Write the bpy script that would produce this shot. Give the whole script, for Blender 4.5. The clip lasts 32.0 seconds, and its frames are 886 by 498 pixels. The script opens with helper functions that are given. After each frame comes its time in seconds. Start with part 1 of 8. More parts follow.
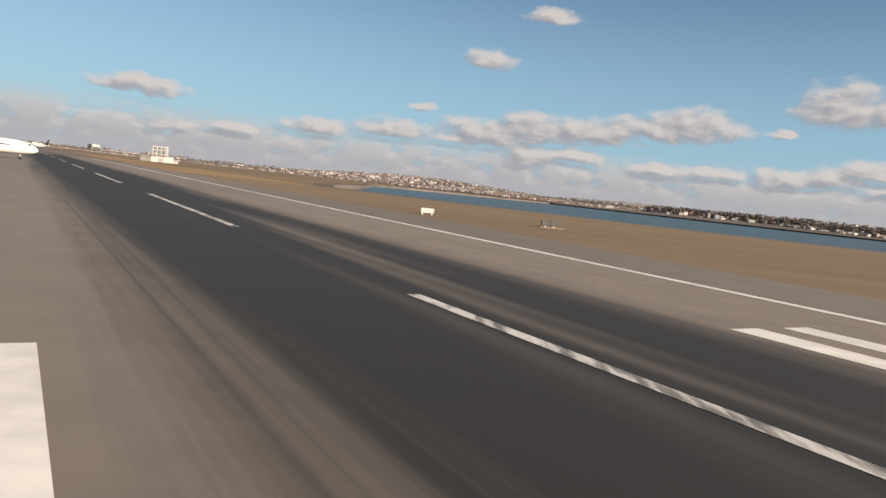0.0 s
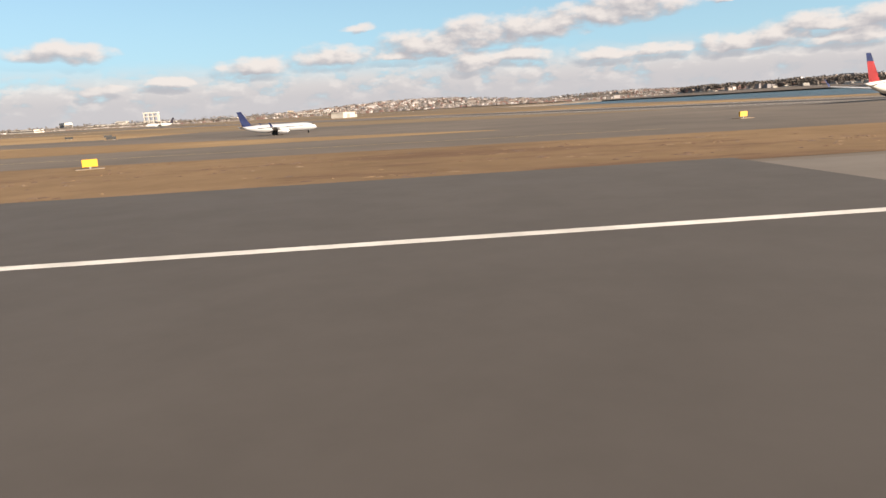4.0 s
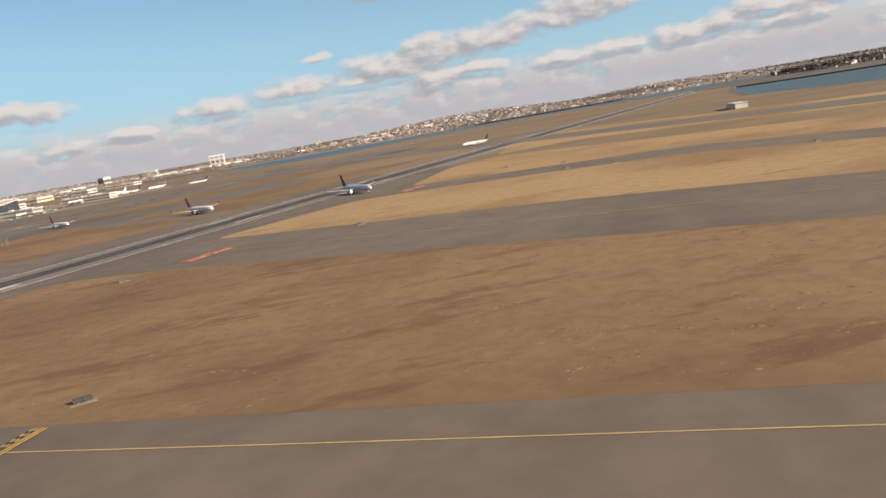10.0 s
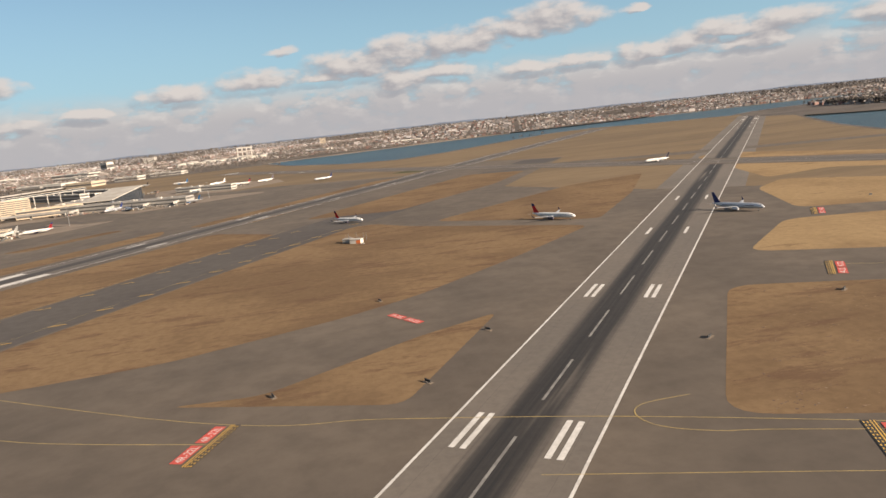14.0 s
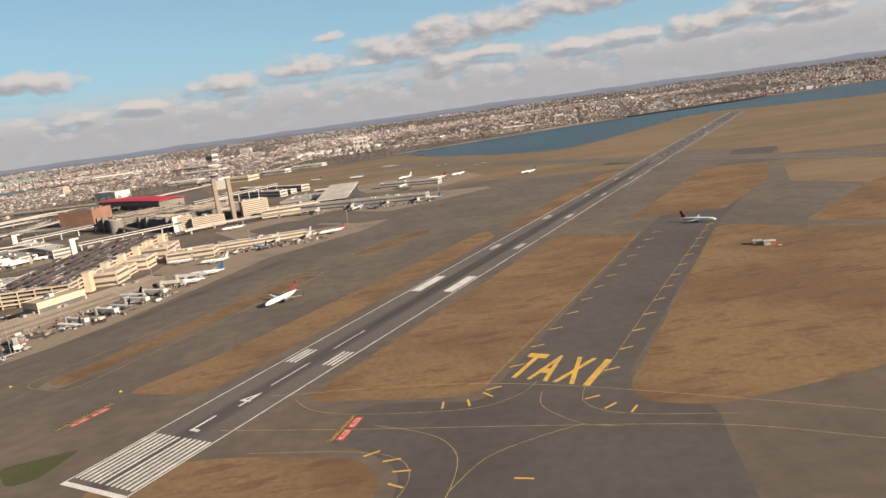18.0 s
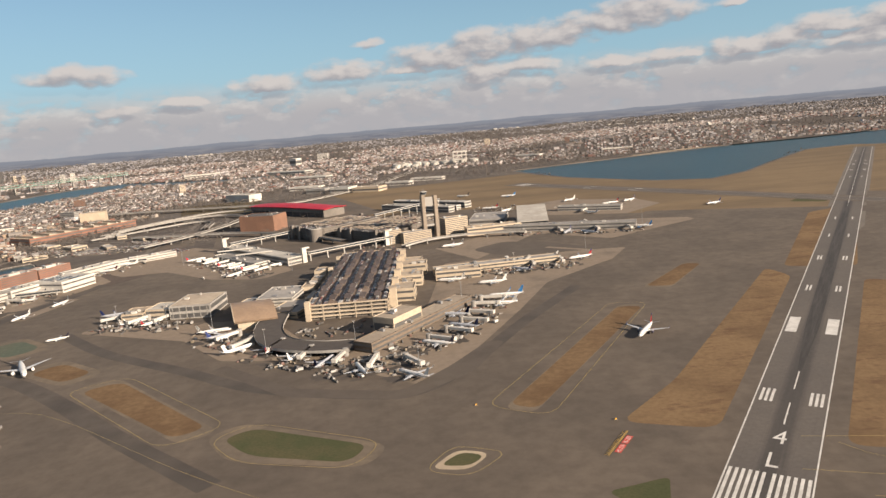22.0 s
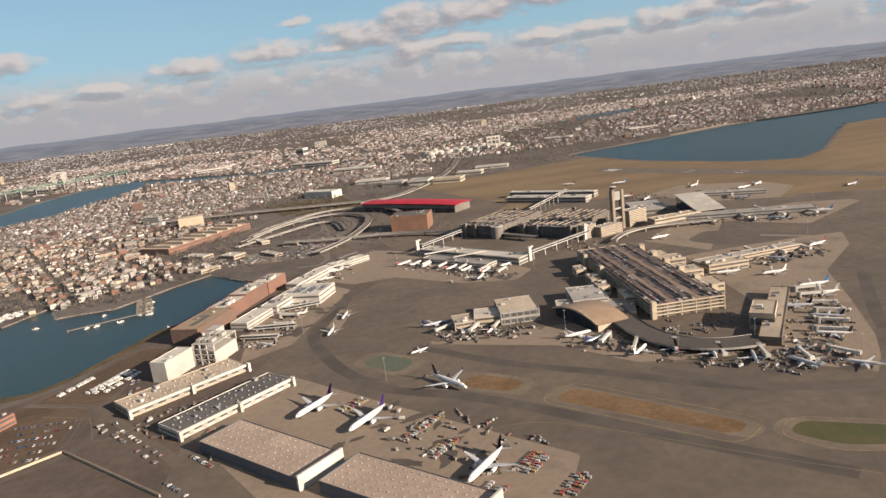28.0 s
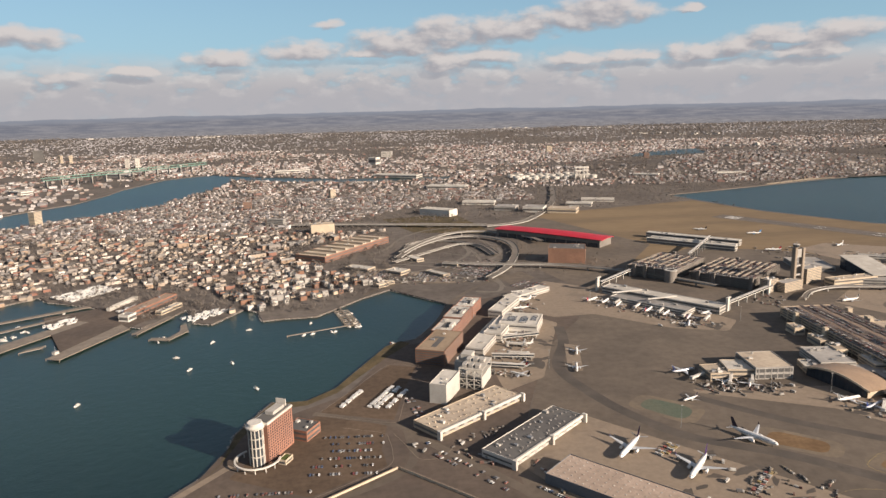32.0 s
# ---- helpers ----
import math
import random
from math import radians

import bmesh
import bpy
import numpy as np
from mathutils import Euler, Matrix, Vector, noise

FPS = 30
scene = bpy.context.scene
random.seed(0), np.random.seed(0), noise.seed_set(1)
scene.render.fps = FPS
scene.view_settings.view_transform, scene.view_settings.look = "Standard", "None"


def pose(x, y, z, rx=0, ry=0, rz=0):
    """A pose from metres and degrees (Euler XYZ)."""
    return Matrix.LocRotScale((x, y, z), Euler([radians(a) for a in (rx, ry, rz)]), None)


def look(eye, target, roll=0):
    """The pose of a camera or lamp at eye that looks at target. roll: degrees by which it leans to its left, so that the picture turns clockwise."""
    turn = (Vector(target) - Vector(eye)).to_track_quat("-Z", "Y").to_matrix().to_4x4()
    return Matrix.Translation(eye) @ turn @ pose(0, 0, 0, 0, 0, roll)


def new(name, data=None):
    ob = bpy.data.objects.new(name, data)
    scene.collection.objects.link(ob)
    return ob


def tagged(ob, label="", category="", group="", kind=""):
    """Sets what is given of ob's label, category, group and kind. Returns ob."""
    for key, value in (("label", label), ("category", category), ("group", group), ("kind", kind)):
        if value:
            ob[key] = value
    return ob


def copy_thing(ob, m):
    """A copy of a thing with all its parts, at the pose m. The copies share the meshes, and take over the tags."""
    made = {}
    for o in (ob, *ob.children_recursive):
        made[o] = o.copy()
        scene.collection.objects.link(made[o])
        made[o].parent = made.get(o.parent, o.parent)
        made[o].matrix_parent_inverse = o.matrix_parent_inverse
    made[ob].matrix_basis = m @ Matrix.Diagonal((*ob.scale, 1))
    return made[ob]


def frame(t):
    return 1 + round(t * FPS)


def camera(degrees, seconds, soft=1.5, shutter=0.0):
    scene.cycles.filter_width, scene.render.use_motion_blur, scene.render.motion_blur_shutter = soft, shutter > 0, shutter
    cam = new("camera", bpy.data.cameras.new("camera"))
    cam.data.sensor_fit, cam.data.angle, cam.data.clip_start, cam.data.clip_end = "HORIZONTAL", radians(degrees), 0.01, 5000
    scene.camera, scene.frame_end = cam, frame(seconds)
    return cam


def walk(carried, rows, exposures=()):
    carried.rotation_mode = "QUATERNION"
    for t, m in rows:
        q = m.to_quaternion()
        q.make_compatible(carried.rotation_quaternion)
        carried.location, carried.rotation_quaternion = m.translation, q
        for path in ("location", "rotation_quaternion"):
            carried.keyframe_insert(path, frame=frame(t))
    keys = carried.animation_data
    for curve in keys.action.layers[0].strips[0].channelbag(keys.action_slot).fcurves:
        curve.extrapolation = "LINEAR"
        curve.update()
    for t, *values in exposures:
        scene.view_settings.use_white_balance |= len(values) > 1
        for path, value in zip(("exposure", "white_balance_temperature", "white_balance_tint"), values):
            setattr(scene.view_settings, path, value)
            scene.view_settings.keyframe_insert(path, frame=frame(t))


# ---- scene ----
cam = camera(64.80, 32.0, soft=1.5)
PATH = [
    (0, pose(613.607, -1.009, 1.924, 85.11, -6.26, 0.48)),
    (0.5, pose(600.200, -0.745, 1.903, 84.38, -5.64, 1.07)),
    (1, pose(586.731, -0.504, 1.910, 84.18, -5.62, 1.38)),
    (1.5, pose(573.235, -0.323, 1.925, 83.80, -3.67, 0.78)),
    (2, pose(559.696, -0.191, 1.877, 81.59, -0.87, -6.54)),
    (2.5, pose(546.096, -0.077, 1.906, 81.81, 0.01, -4.61)),
    (4.5, pose(489.351, -0.220, 2.160, 77.95, 4.50, -2.69)),
    (5, pose(473.313, -0.315, 2.545, 79.46, 5.98, -0.85)),
    (5.5, pose(456.959, -0.414, 2.997, 80.46, 7.08, 0.16)),
    (6, pose(440.302, -0.512, 3.526, 80.69, 7.39, 0.28)),
    (6.5, pose(423.381, -0.600, 4.152, 80.58, 7.20, -0.37)),
    (7, pose(406.265, -0.628, 5.070, 79.84, 7.14, -6.99)),
    (7.5, pose(389.052, -0.546, 6.481, 80.10, 9.41, -6.30)),
    (8, pose(371.845, -0.399, 8.251, 79.89, 9.96, -5.83)),
    (8.5, pose(354.733, -0.210, 10.250, 80.16, 9.38, -5.55)),
    (9, pose(337.712, -0.025, 12.395, 79.59, 8.72, -4.80)),
    (9.5, pose(320.710, 0.109, 14.684, 78.34, 9.01, -5.59)),
    (10, pose(303.605, 0.149, 17.173, 79.61, 9.54, -6.17)),
    (10.5, pose(286.439, 0.151, 19.851, 80.09, 9.16, -6.43)),
    (11, pose(269.225, 0.131, 22.680, 80.48, 8.90, -6.00)),
    (11.5, pose(251.954, 0.110, 25.590, 80.79, 8.45, -5.55)),
    (12, pose(234.605, 0.108, 28.550, 81.13, 6.54, -4.89)),
    (12.5, pose(217.227, 0.155, 31.522, 80.38, 6.74, -4.76)),
    (13, pose(199.947, 0.287, 34.490, 80.09, 6.39, -5.08)),
    (13.5, pose(182.725, 0.441, 37.442, 79.25, 6.02, -9.18)),
    (15.5, pose(115.085, 1.466, 49.699, 80.80, 5.65, -7.11)),
    (16, pose(97.975, 1.588, 53.290, 80.26, 5.25, -5.36)),
    (16.5, pose(80.841, 1.666, 56.930, 79.18, 5.74, -4.56)),
    (17, pose(63.691, 1.676, 60.582, 78.82, 5.48, -4.10)),
    (17.5, pose(46.538, 1.595, 64.196, 78.47, 7.13, -4.51)),
    (18, pose(29.354, 1.432, 67.730, 78.44, 7.61, -5.35)),
    (18.5, pose(12.054, 1.237, 71.214, 78.91, 6.82, -5.43)),
    (19, pose(-5.331, 1.046, 74.609, 79.25, 5.62, -5.13)),
    (19.5, pose(-22.722, 0.874, 77.950, 79.48, 5.18, -4.96)),
    (20, pose(-40.080, 0.714, 81.260, 79.65, 4.73, -4.47)),
    (20.5, pose(-57.388, 0.520, 84.570, 79.52, 5.00, -4.27)),
    (21, pose(-74.668, 0.228, 87.899, 79.40, 4.52, -3.37)),
    (21.5, pose(-91.947, -0.184, 91.281, 79.47, 4.88, -3.00)),
    (22, pose(-109.210, -0.742, 94.717, 79.56, 4.88, -2.50)),
    (22.5, pose(-126.473, -1.434, 98.231, 79.47, 4.77, -2.29)),
    (23, pose(-143.744, -2.240, 101.835, 79.50, 4.43, -1.85)),
    (23.5, pose(-161.027, -3.142, 105.501, 79.57, 4.28, -1.50)),
    (24, pose(-178.343, -4.079, 109.197, 79.54, 4.12, -1.15)),
    (24.5, pose(-195.750, -4.980, 112.890, 79.56, 3.99, -0.87)),
    (25, pose(-213.266, -5.785, 116.537, 79.52, 3.38, -0.38)),
    (25.5, pose(-230.895, -6.455, 120.107, 79.26, 3.09, 0.17)),
    (27.5, pose(-303.842, -5.979, 133.363, 77.25, 7.49, -8.24)),
    (28, pose(-322.709, -5.335, 136.870, 77.19, 6.77, -7.94)),
    (28.5, pose(-341.659, -4.626, 140.427, 77.23, 6.08, -7.74)),
    (29, pose(-360.680, -3.880, 144.043, 77.64, 5.08, -7.59)),
    (29.5, pose(-379.763, -3.128, 147.693, 77.85, 4.89, -7.22)),
    (30, pose(-398.873, -2.380, 151.356, 77.95, 3.92, -6.57)),
    (30.5, pose(-417.964, -1.609, 155.025, 78.06, 2.91, -6.67)),
    (31, pose(-437.015, -0.804, 158.686, 78.44, 2.49, -6.59)),
    (31.5, pose(-456.027, 0.018, 162.331, 78.71, 1.85, -6.32)),
    (32, pose(-475.023, 0.844, 165.961, 78.43, 1.41, -5.92)),
]
walk(cam, PATH, exposures=((0, 1.12, 6580, 13), (2, 1.34, 6680, 13), (5, 1.58, 6730, 13), (6, 1.5, 6580, 13), (7, 1.48, 6580, 13), (9, 1.24, 6580, 13), (10, 1.3, 6630, 13), (12, 1.08, 6730, 13), (13, 1.18, 6730, 13), (16, 1.22, 6710, 13), (19, 1.12, 6680, 13), (22, 1.1, 6650, 13), (25, 1.05, 6630, 14), (32, 1.12, 6530, 14)))

from mathutils.geometry import tessellate_polygon

# ---- light ----
SUN_AZ, SUN_EL = 127.0, 20.0
sun_data = bpy.data.lights.new("sun", "SUN")
sun_data.energy, sun_data.angle, sun_data.color = 5.0, radians(0.5), (1.0, 0.86, 0.69)
sun = new("sun", sun_data)
sun.matrix_world = look((math.sin(radians(SUN_AZ)) * 500, math.cos(radians(SUN_AZ)) * 500, 500 * math.tan(radians(SUN_EL))), (0, 0, 0))


class Nodes:
    """Short hand for building node trees."""

    def __init__(self, tree):
        self.t = tree

    def add(self, kind, **inputs):
        n = self.t.nodes.new(kind)
        for key, value in inputs.items():
            self.put(n.inputs[key.replace("_", " ")], value)
        return n

    def put(self, socket, value):
        if isinstance(value, bpy.types.NodeSocket):
            self.t.links.new(value, socket)
        else:
            socket.default_value = value

    def math(self, op, a, b=0.0, c=0.0, clamp=False):
        n = self.t.nodes.new("ShaderNodeMath")
        n.operation, n.use_clamp = op, clamp
        for i, value in enumerate((a, b, c)):
            self.put(n.inputs[i], value)
        return n.outputs[0]

    def mix(self, f, a, b):
        n = self.t.nodes.new("ShaderNodeMix")
        n.data_type = "RGBA"
        self.put(n.inputs[0], f)
        for s, value in ((n.inputs[6], a), (n.inputs[7], b)):
            self.put(s, value if isinstance(value, bpy.types.NodeSocket) else (*value, 1.0))
        return n.outputs[2]

    def noise(self, vector, scale, detail=4.0, rough=0.55, color=False):
        n = self.t.nodes.new("ShaderNodeTexNoise")
        self.put(n.inputs["Vector"], vector)
        n.inputs["Scale"].default_value, n.inputs["Detail"].default_value, n.inputs["Roughness"].default_value = scale, detail, rough
        return n.outputs["Color" if color else "Fac"]

    def ramp(self, f, lo, hi):
        n = self.t.nodes.new("ShaderNodeMapRange")
        n.interpolation_type = "SMOOTHSTEP"
        self.put(n.inputs["Value"], f)
        self.put(n.inputs["From Min"], lo)
        self.put(n.inputs["From Max"], hi)
        return n.outputs["Result"]

    def scaled(self, vector, x, y, z):
        n = self.t.nodes.new("ShaderNodeMapping")
        self.put(n.inputs["Vector"], vector)
        n.inputs["Scale"].default_value = (x, y, z)
        return n.outputs[0]


# cumulus puffs: bearing, elevation, half width, half height (degrees)
CUMULUS = ((-24.2, 5.1, 3, 0.9), (-2.9, 6.4, 1.2, 0.4), (-4.8, 4.3, 3.2, 1), (-0.1, 4.2, 2.3, 0.6), (3.1, 4.8, 4.4, 1.2), (6.4, 5.7, 2.8, 1.2), (10.8, 5.5, 3.5, 1.3), (13.3, 6, 1.9, 1.2),
        (16.6, 6.1, 3.2, 1.2), (18.7, 6.7, 3.7, 1.4), (28.4, 8.4, 2.8, 1.9), (32.9, 8.1, 3.7, 1.7), (38.4, 8.6, 5.6, 2.1), (24.7, 6.6, 1, 0.5), (34.8, 4.2, 3.2, 1), (30.8, 4.4, 2.1, 0.8),
        (2, 10.4, 1.8, 0.9), (6.8, 14.1, 2.1, 0.7), (-45, 5, 6, 1.6), (50, 6, 6, 2.2), (64, 5, 8, 2), (-70, 6, 8, 2))
LOW_ROW = ((-21.3, 2.5, 2.3, 0.6), (-17.1, 2.8, 2.8, 0.6), (-11.1, 3.8, 2.6, 0.9), (6, 3.2, 2.8, 1), (9.3, 3.6, 2.8, 0.8), (16.7, 3.4, 2.8, 0.6), (20.8, 3.3, 2.3, 0.6), (25.4, 3.3, 2.6, 0.9),
        (28.1, 3.5, 2.1, 1.2), (32.8, 3.2, 2.8, 0.8), (40.9, 3.9, 2.3, 1))

group = bpy.data.node_groups.new("cloud_density", "ShaderNodeTree")
for label in ("az", "el"):
    group.interface.new_socket(label, in_out="INPUT", socket_type="NodeSocketFloat")
group.interface.new_socket("d", in_out="OUTPUT", socket_type="NodeSocketFloat")
g = Nodes(group)
gin, gout = g.add("NodeGroupInput"), g.add("NodeGroupOutput")
joined = g.add("ShaderNodeCombineXYZ", X=gin.outputs["az"], Y=g.math("MULTIPLY", gin.outputs["el"], 1.9))
warp = g.add("ShaderNodeSeparateXYZ", Vector=g.noise(joined.outputs[0], 0.36, 3, 0.5, True))
az = g.math("ADD", gin.outputs["az"], g.math("MULTIPLY", g.math("SUBTRACT", warp.outputs[0], 0.5), 2.6))
el = g.math("ADD", gin.outputs["el"], g.math("MULTIPLY", g.math("SUBTRACT", warp.outputs[1], 0.5), 1.2))
best = None
for a, e, w, h in CUMULUS + LOW_ROW:
    w, h = w * 1.16, h * 1.16
    dx = g.math("MULTIPLY_ADD", az, 1 / w, -a / w)
    dy = g.math("MULTIPLY_ADD", el, 1 / h, -e / h)
    low = g.math("MINIMUM", dy, 0.0)
    r2 = g.math("ADD", g.math("MULTIPLY", dx, dx), g.math("MULTIPLY", dy, dy))
    d = g.math("SUBTRACT", 1.0, g.math("MULTIPLY_ADD", g.math("MULTIPLY", low, low), 1.8, r2))
    best = d if best is None else g.math("MAXIMUM", best, d)
best = g.math("MAXIMUM", best, -1.0)
billow = g.noise(joined.outputs[0], 0.6, 5, 0.5)
bank = g.math("MULTIPLY", g.ramp(gin.outputs["el"], 5.6, 1.8), g.ramp(g.noise(joined.outputs[0], 0.4, 5, 0.55), 0.20, 0.52))
d = g.math("MULTIPLY_ADD", g.math("SUBTRACT", billow, 0.5), 2.0, best)
d = g.math("MAXIMUM", d, g.math("MULTIPLY_ADD", bank, 1.15, -0.4))
g.put(gout.inputs[0], d)

world = bpy.data.worlds.new("world")
scene.world = world
world.use_nodes = True
w = Nodes(world.node_tree)
w.t.nodes.clear()
sky = w.add("ShaderNodeTexSky")
sky.sky_type, sky.sun_disc, sky.sun_elevation, sky.sun_rotation = "NISHITA", False, radians(SUN_EL), radians(SUN_AZ)
sky.air_density, sky.dust_density, sky.ozone_density, sky.altitude = 1.0, 0.2, 2.0, 100
to = w.add("ShaderNodeTexCoord").outputs["Generated"]
axes = w.add("ShaderNodeSeparateXYZ", Vector=to)
bearing = w.math("MULTIPLY", w.math("ARCTAN2", axes.outputs[0], axes.outputs[1]), 57.2958)
rise = w.math("MULTIPLY", w.math("ARCSINE", axes.outputs[2]), 57.2958)


def density(da, de):
    n = w.add("ShaderNodeGroup")
    n.node_tree = group
    w.put(n.inputs["az"], w.math("ADD", bearing, da))
    w.put(n.inputs["el"], w.math("ADD", rise, de))
    return n.outputs[0]


here, above = density(0, 0), density(0.5, 0.55)
cover = w.math("MULTIPLY", w.ramp(here, -0.3, 0.85), 0.93)
lit = w.ramp(w.math("SUBTRACT", here, above), -0.55, 0.75)
cloud = w.mix(lit, (0.41, 0.40, 0.425), (0.76, 0.71, 0.67))
blue = w.mix(1.0, (0, 0, 0), sky.outputs[0])
blue = w.add("ShaderNodeVectorMath", Vector=blue)
blue.operation = "SCALE"
blue.inputs["Scale"].default_value = 0.105
blue = w.add("ShaderNodeVectorMath", Vector=blue.outputs[0])
blue.operation = "MULTIPLY"
blue.inputs[1].default_value = (0.92, 1.03, 1.07)
pale = w.mix(w.math("MULTIPLY", w.ramp(rise, 21.0, 1.0), 0.77), blue.outputs[0], (0.37, 0.63, 0.80))
clouded = w.mix(cover, pale, cloud)
clouded = w.mix(w.math("MULTIPLY", w.ramp(rise, 3.2, 0.3), 0.8), clouded, (0.50, 0.505, 0.53))
# scattered cumulus high up, out of view, added as fill light for the shadows
high = w.math("MAXIMUM", axes.outputs[2], 0.2)
plan = w.add("ShaderNodeCombineXYZ", X=w.math("DIVIDE", axes.outputs[0], high), Y=w.math("DIVIDE", axes.outputs[1], high))
fill_clouds = w.math("MULTIPLY", w.ramp(w.noise(plan.outputs[0], 1.3, 5, 0.6), 0.44, 0.60), w.ramp(rise, 20.0, 27.0))
clouded = w.mix(w.math("MULTIPLY", fill_clouds, 0.9), clouded, (0.72, 0.69, 0.66))
# the country beyond the near hills, below the horizon, with haze mixed into its colours
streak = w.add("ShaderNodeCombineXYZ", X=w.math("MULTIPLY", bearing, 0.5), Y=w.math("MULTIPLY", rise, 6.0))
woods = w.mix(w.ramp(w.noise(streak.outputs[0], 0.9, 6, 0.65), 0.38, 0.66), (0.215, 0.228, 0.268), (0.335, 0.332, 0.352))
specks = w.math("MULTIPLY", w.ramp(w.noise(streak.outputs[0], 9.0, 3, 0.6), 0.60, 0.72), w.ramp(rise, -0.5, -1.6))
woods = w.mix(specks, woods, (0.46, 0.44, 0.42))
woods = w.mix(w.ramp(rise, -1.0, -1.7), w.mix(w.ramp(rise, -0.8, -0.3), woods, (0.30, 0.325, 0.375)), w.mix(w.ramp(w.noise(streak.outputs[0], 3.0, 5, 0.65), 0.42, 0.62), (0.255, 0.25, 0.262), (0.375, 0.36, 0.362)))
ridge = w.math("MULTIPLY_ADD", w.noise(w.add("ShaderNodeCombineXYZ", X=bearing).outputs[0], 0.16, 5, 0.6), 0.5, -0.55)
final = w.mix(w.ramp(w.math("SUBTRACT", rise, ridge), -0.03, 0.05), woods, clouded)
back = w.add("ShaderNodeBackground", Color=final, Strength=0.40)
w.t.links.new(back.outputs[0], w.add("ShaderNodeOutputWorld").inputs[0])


# ---- materials ----
def surface(name, base, other, scale=1.0, rough=0.8, metal=0.0, fine=None, bump=0.0, fine_mix=0.35, spread=(0.35, 0.65), vary=0.0, island=False, stretch=(1, 1, 1), local=False, spec=0.35):
    """Two colours in a broad noise (scale per metre), a finer grain over it, relief, and a change from piece to piece."""
    m = bpy.data.materials.new(name)
    m.use_nodes = True
    n = Nodes(m.node_tree)
    bsdf = m.node_tree.nodes["Principled BSDF"]
    place = n.add("ShaderNodeTexCoord").outputs["Object"] if local else n.add("ShaderNodeNewGeometry").outputs["Position"]
    place = n.scaled(place, *stretch)
    col = n.mix(n.ramp(n.noise(place, scale, 5, 0.6), *spread), base, other)
    grain = n.noise(place, fine or scale * 9, 5, 0.65)
    dark = n.mix(n.math("MULTIPLY", n.ramp(grain, 0.3, 0.75), fine_mix), col, (base[0] * 0.45, base[1] * 0.45, base[2] * 0.45))
    col = dark
    if vary:
        rnd = n.add("ShaderNodeNewGeometry").outputs["Random Per Island"] if island else n.add("ShaderNodeObjectInfo").outputs["Random"]
        k = n.math("MULTIPLY_ADD", rnd, vary, 1 - vary / 2)
        sc = n.add("ShaderNodeVectorMath", Vector=col)
        sc.operation = "SCALE"
        n.put(sc.inputs["Scale"], k)
        col = sc.outputs[0]
    n.put(bsdf.inputs["Base Color"], col)
    n.put(bsdf.inputs["Roughness"], n.math("MULTIPLY_ADD", grain, 0.18, rough - 0.09, clamp=True))
    bsdf.inputs["Metallic"].default_value = metal
    bsdf.inputs["Specular IOR Level"].default_value = spec
    if bump:
        b = n.add("ShaderNodeBump", Strength=0.6, Distance=bump, Height=grain)
        n.put(bsdf.inputs["Normal"], b.outputs[0])
    return m


def mixed_paint(name, colours, rough=0.75, island=True, grain=1.2):
    """One of several paints for each piece, with some weathering."""
    m = bpy.data.materials.new(name)
    m.use_nodes = True
    n = Nodes(m.node_tree)
    bsdf = m.node_tree.nodes["Principled BSDF"]
    geo = n.add("ShaderNodeNewGeometry")
    rnd = geo.outputs["Random Per Island"] if island else n.add("ShaderNodeObjectInfo").outputs["Random"]
    ramp = n.add("ShaderNodeValToRGB", Fac=rnd)
    ramp.color_ramp.interpolation = "CONSTANT"
    while len(ramp.color_ramp.elements) < len(colours):
        ramp.color_ramp.elements.new(0.5)
    for i, c in enumerate(colours):
        ramp.color_ramp.elements[i].position = i / len(colours)
        ramp.color_ramp.elements[i].color = (*c, 1)
    worn = n.mix(n.math("MULTIPLY", n.ramp(n.noise(geo.outputs["Position"], grain, 4, 0.6), 0.4, 0.75), 0.3), ramp.outputs[0], (0.16, 0.15, 0.14))
    n.put(bsdf.inputs["Base Color"], worn)
    bsdf.inputs["Roughness"].default_value = rough
    bsdf.inputs["Specular IOR Level"].default_value = 0.3
    return m


def runway_surface(name, base, rubber, half, amount):
    """Asphalt with tyre rubber in streaks along the middle."""
    m = surface(name, base, (base[0] * 1.2, base[1] * 1.18, base[2] * 1.15), 0.02, 0.85, fine=0.7, bump=0.004, fine_mix=0.25)
    n = Nodes(m.node_tree)
    bsdf = m.node_tree.nodes["Principled BSDF"]
    place = n.scaled(n.add("ShaderNodeTexCoord").outputs["Object"], 2.174, 2.174, 2.174)
    across = n.math("ABSOLUTE", n.add("ShaderNodeSeparateXYZ", Vector=place).outputs[0])
    wob = n.noise(n.scaled(place, 0.55, 0.008, 1), 1.0, 5, 0.7)
    edge = n.math("ADD", across, n.math("MULTIPLY_ADD", wob, 7.0, -3.5))
    f = n.math("MULTIPLY", n.ramp(edge, half + 2.5, half - 3.0), n.ramp(n.noise(n.scaled(place, 0.1, 0.0035, 1), 1.0, 3), 0.30, 0.42))
    f = n.math("MULTIPLY", f, n.math("MULTIPLY_ADD", wob, 0.7 * amount, 0.62 * amount, clamp=True))
    old = bsdf.inputs["Base Color"].links[0].from_socket
    lane = n.math("ABSOLUTE", n.math("SUBTRACT", n.math("FRACT", n.math("MULTIPLY_ADD", across, 1 / 7.6, 0.25)), 0.5))
    seam = n.math("MULTIPLY", n.ramp(lane, 0.016, 0.006), n.math("MULTIPLY", wob, 0.6))
    old = n.mix(seam, old, (0.05, 0.045, 0.04))
    n.put(bsdf.inputs["Base Color"], n.mix(f, old, rubber))
    return m


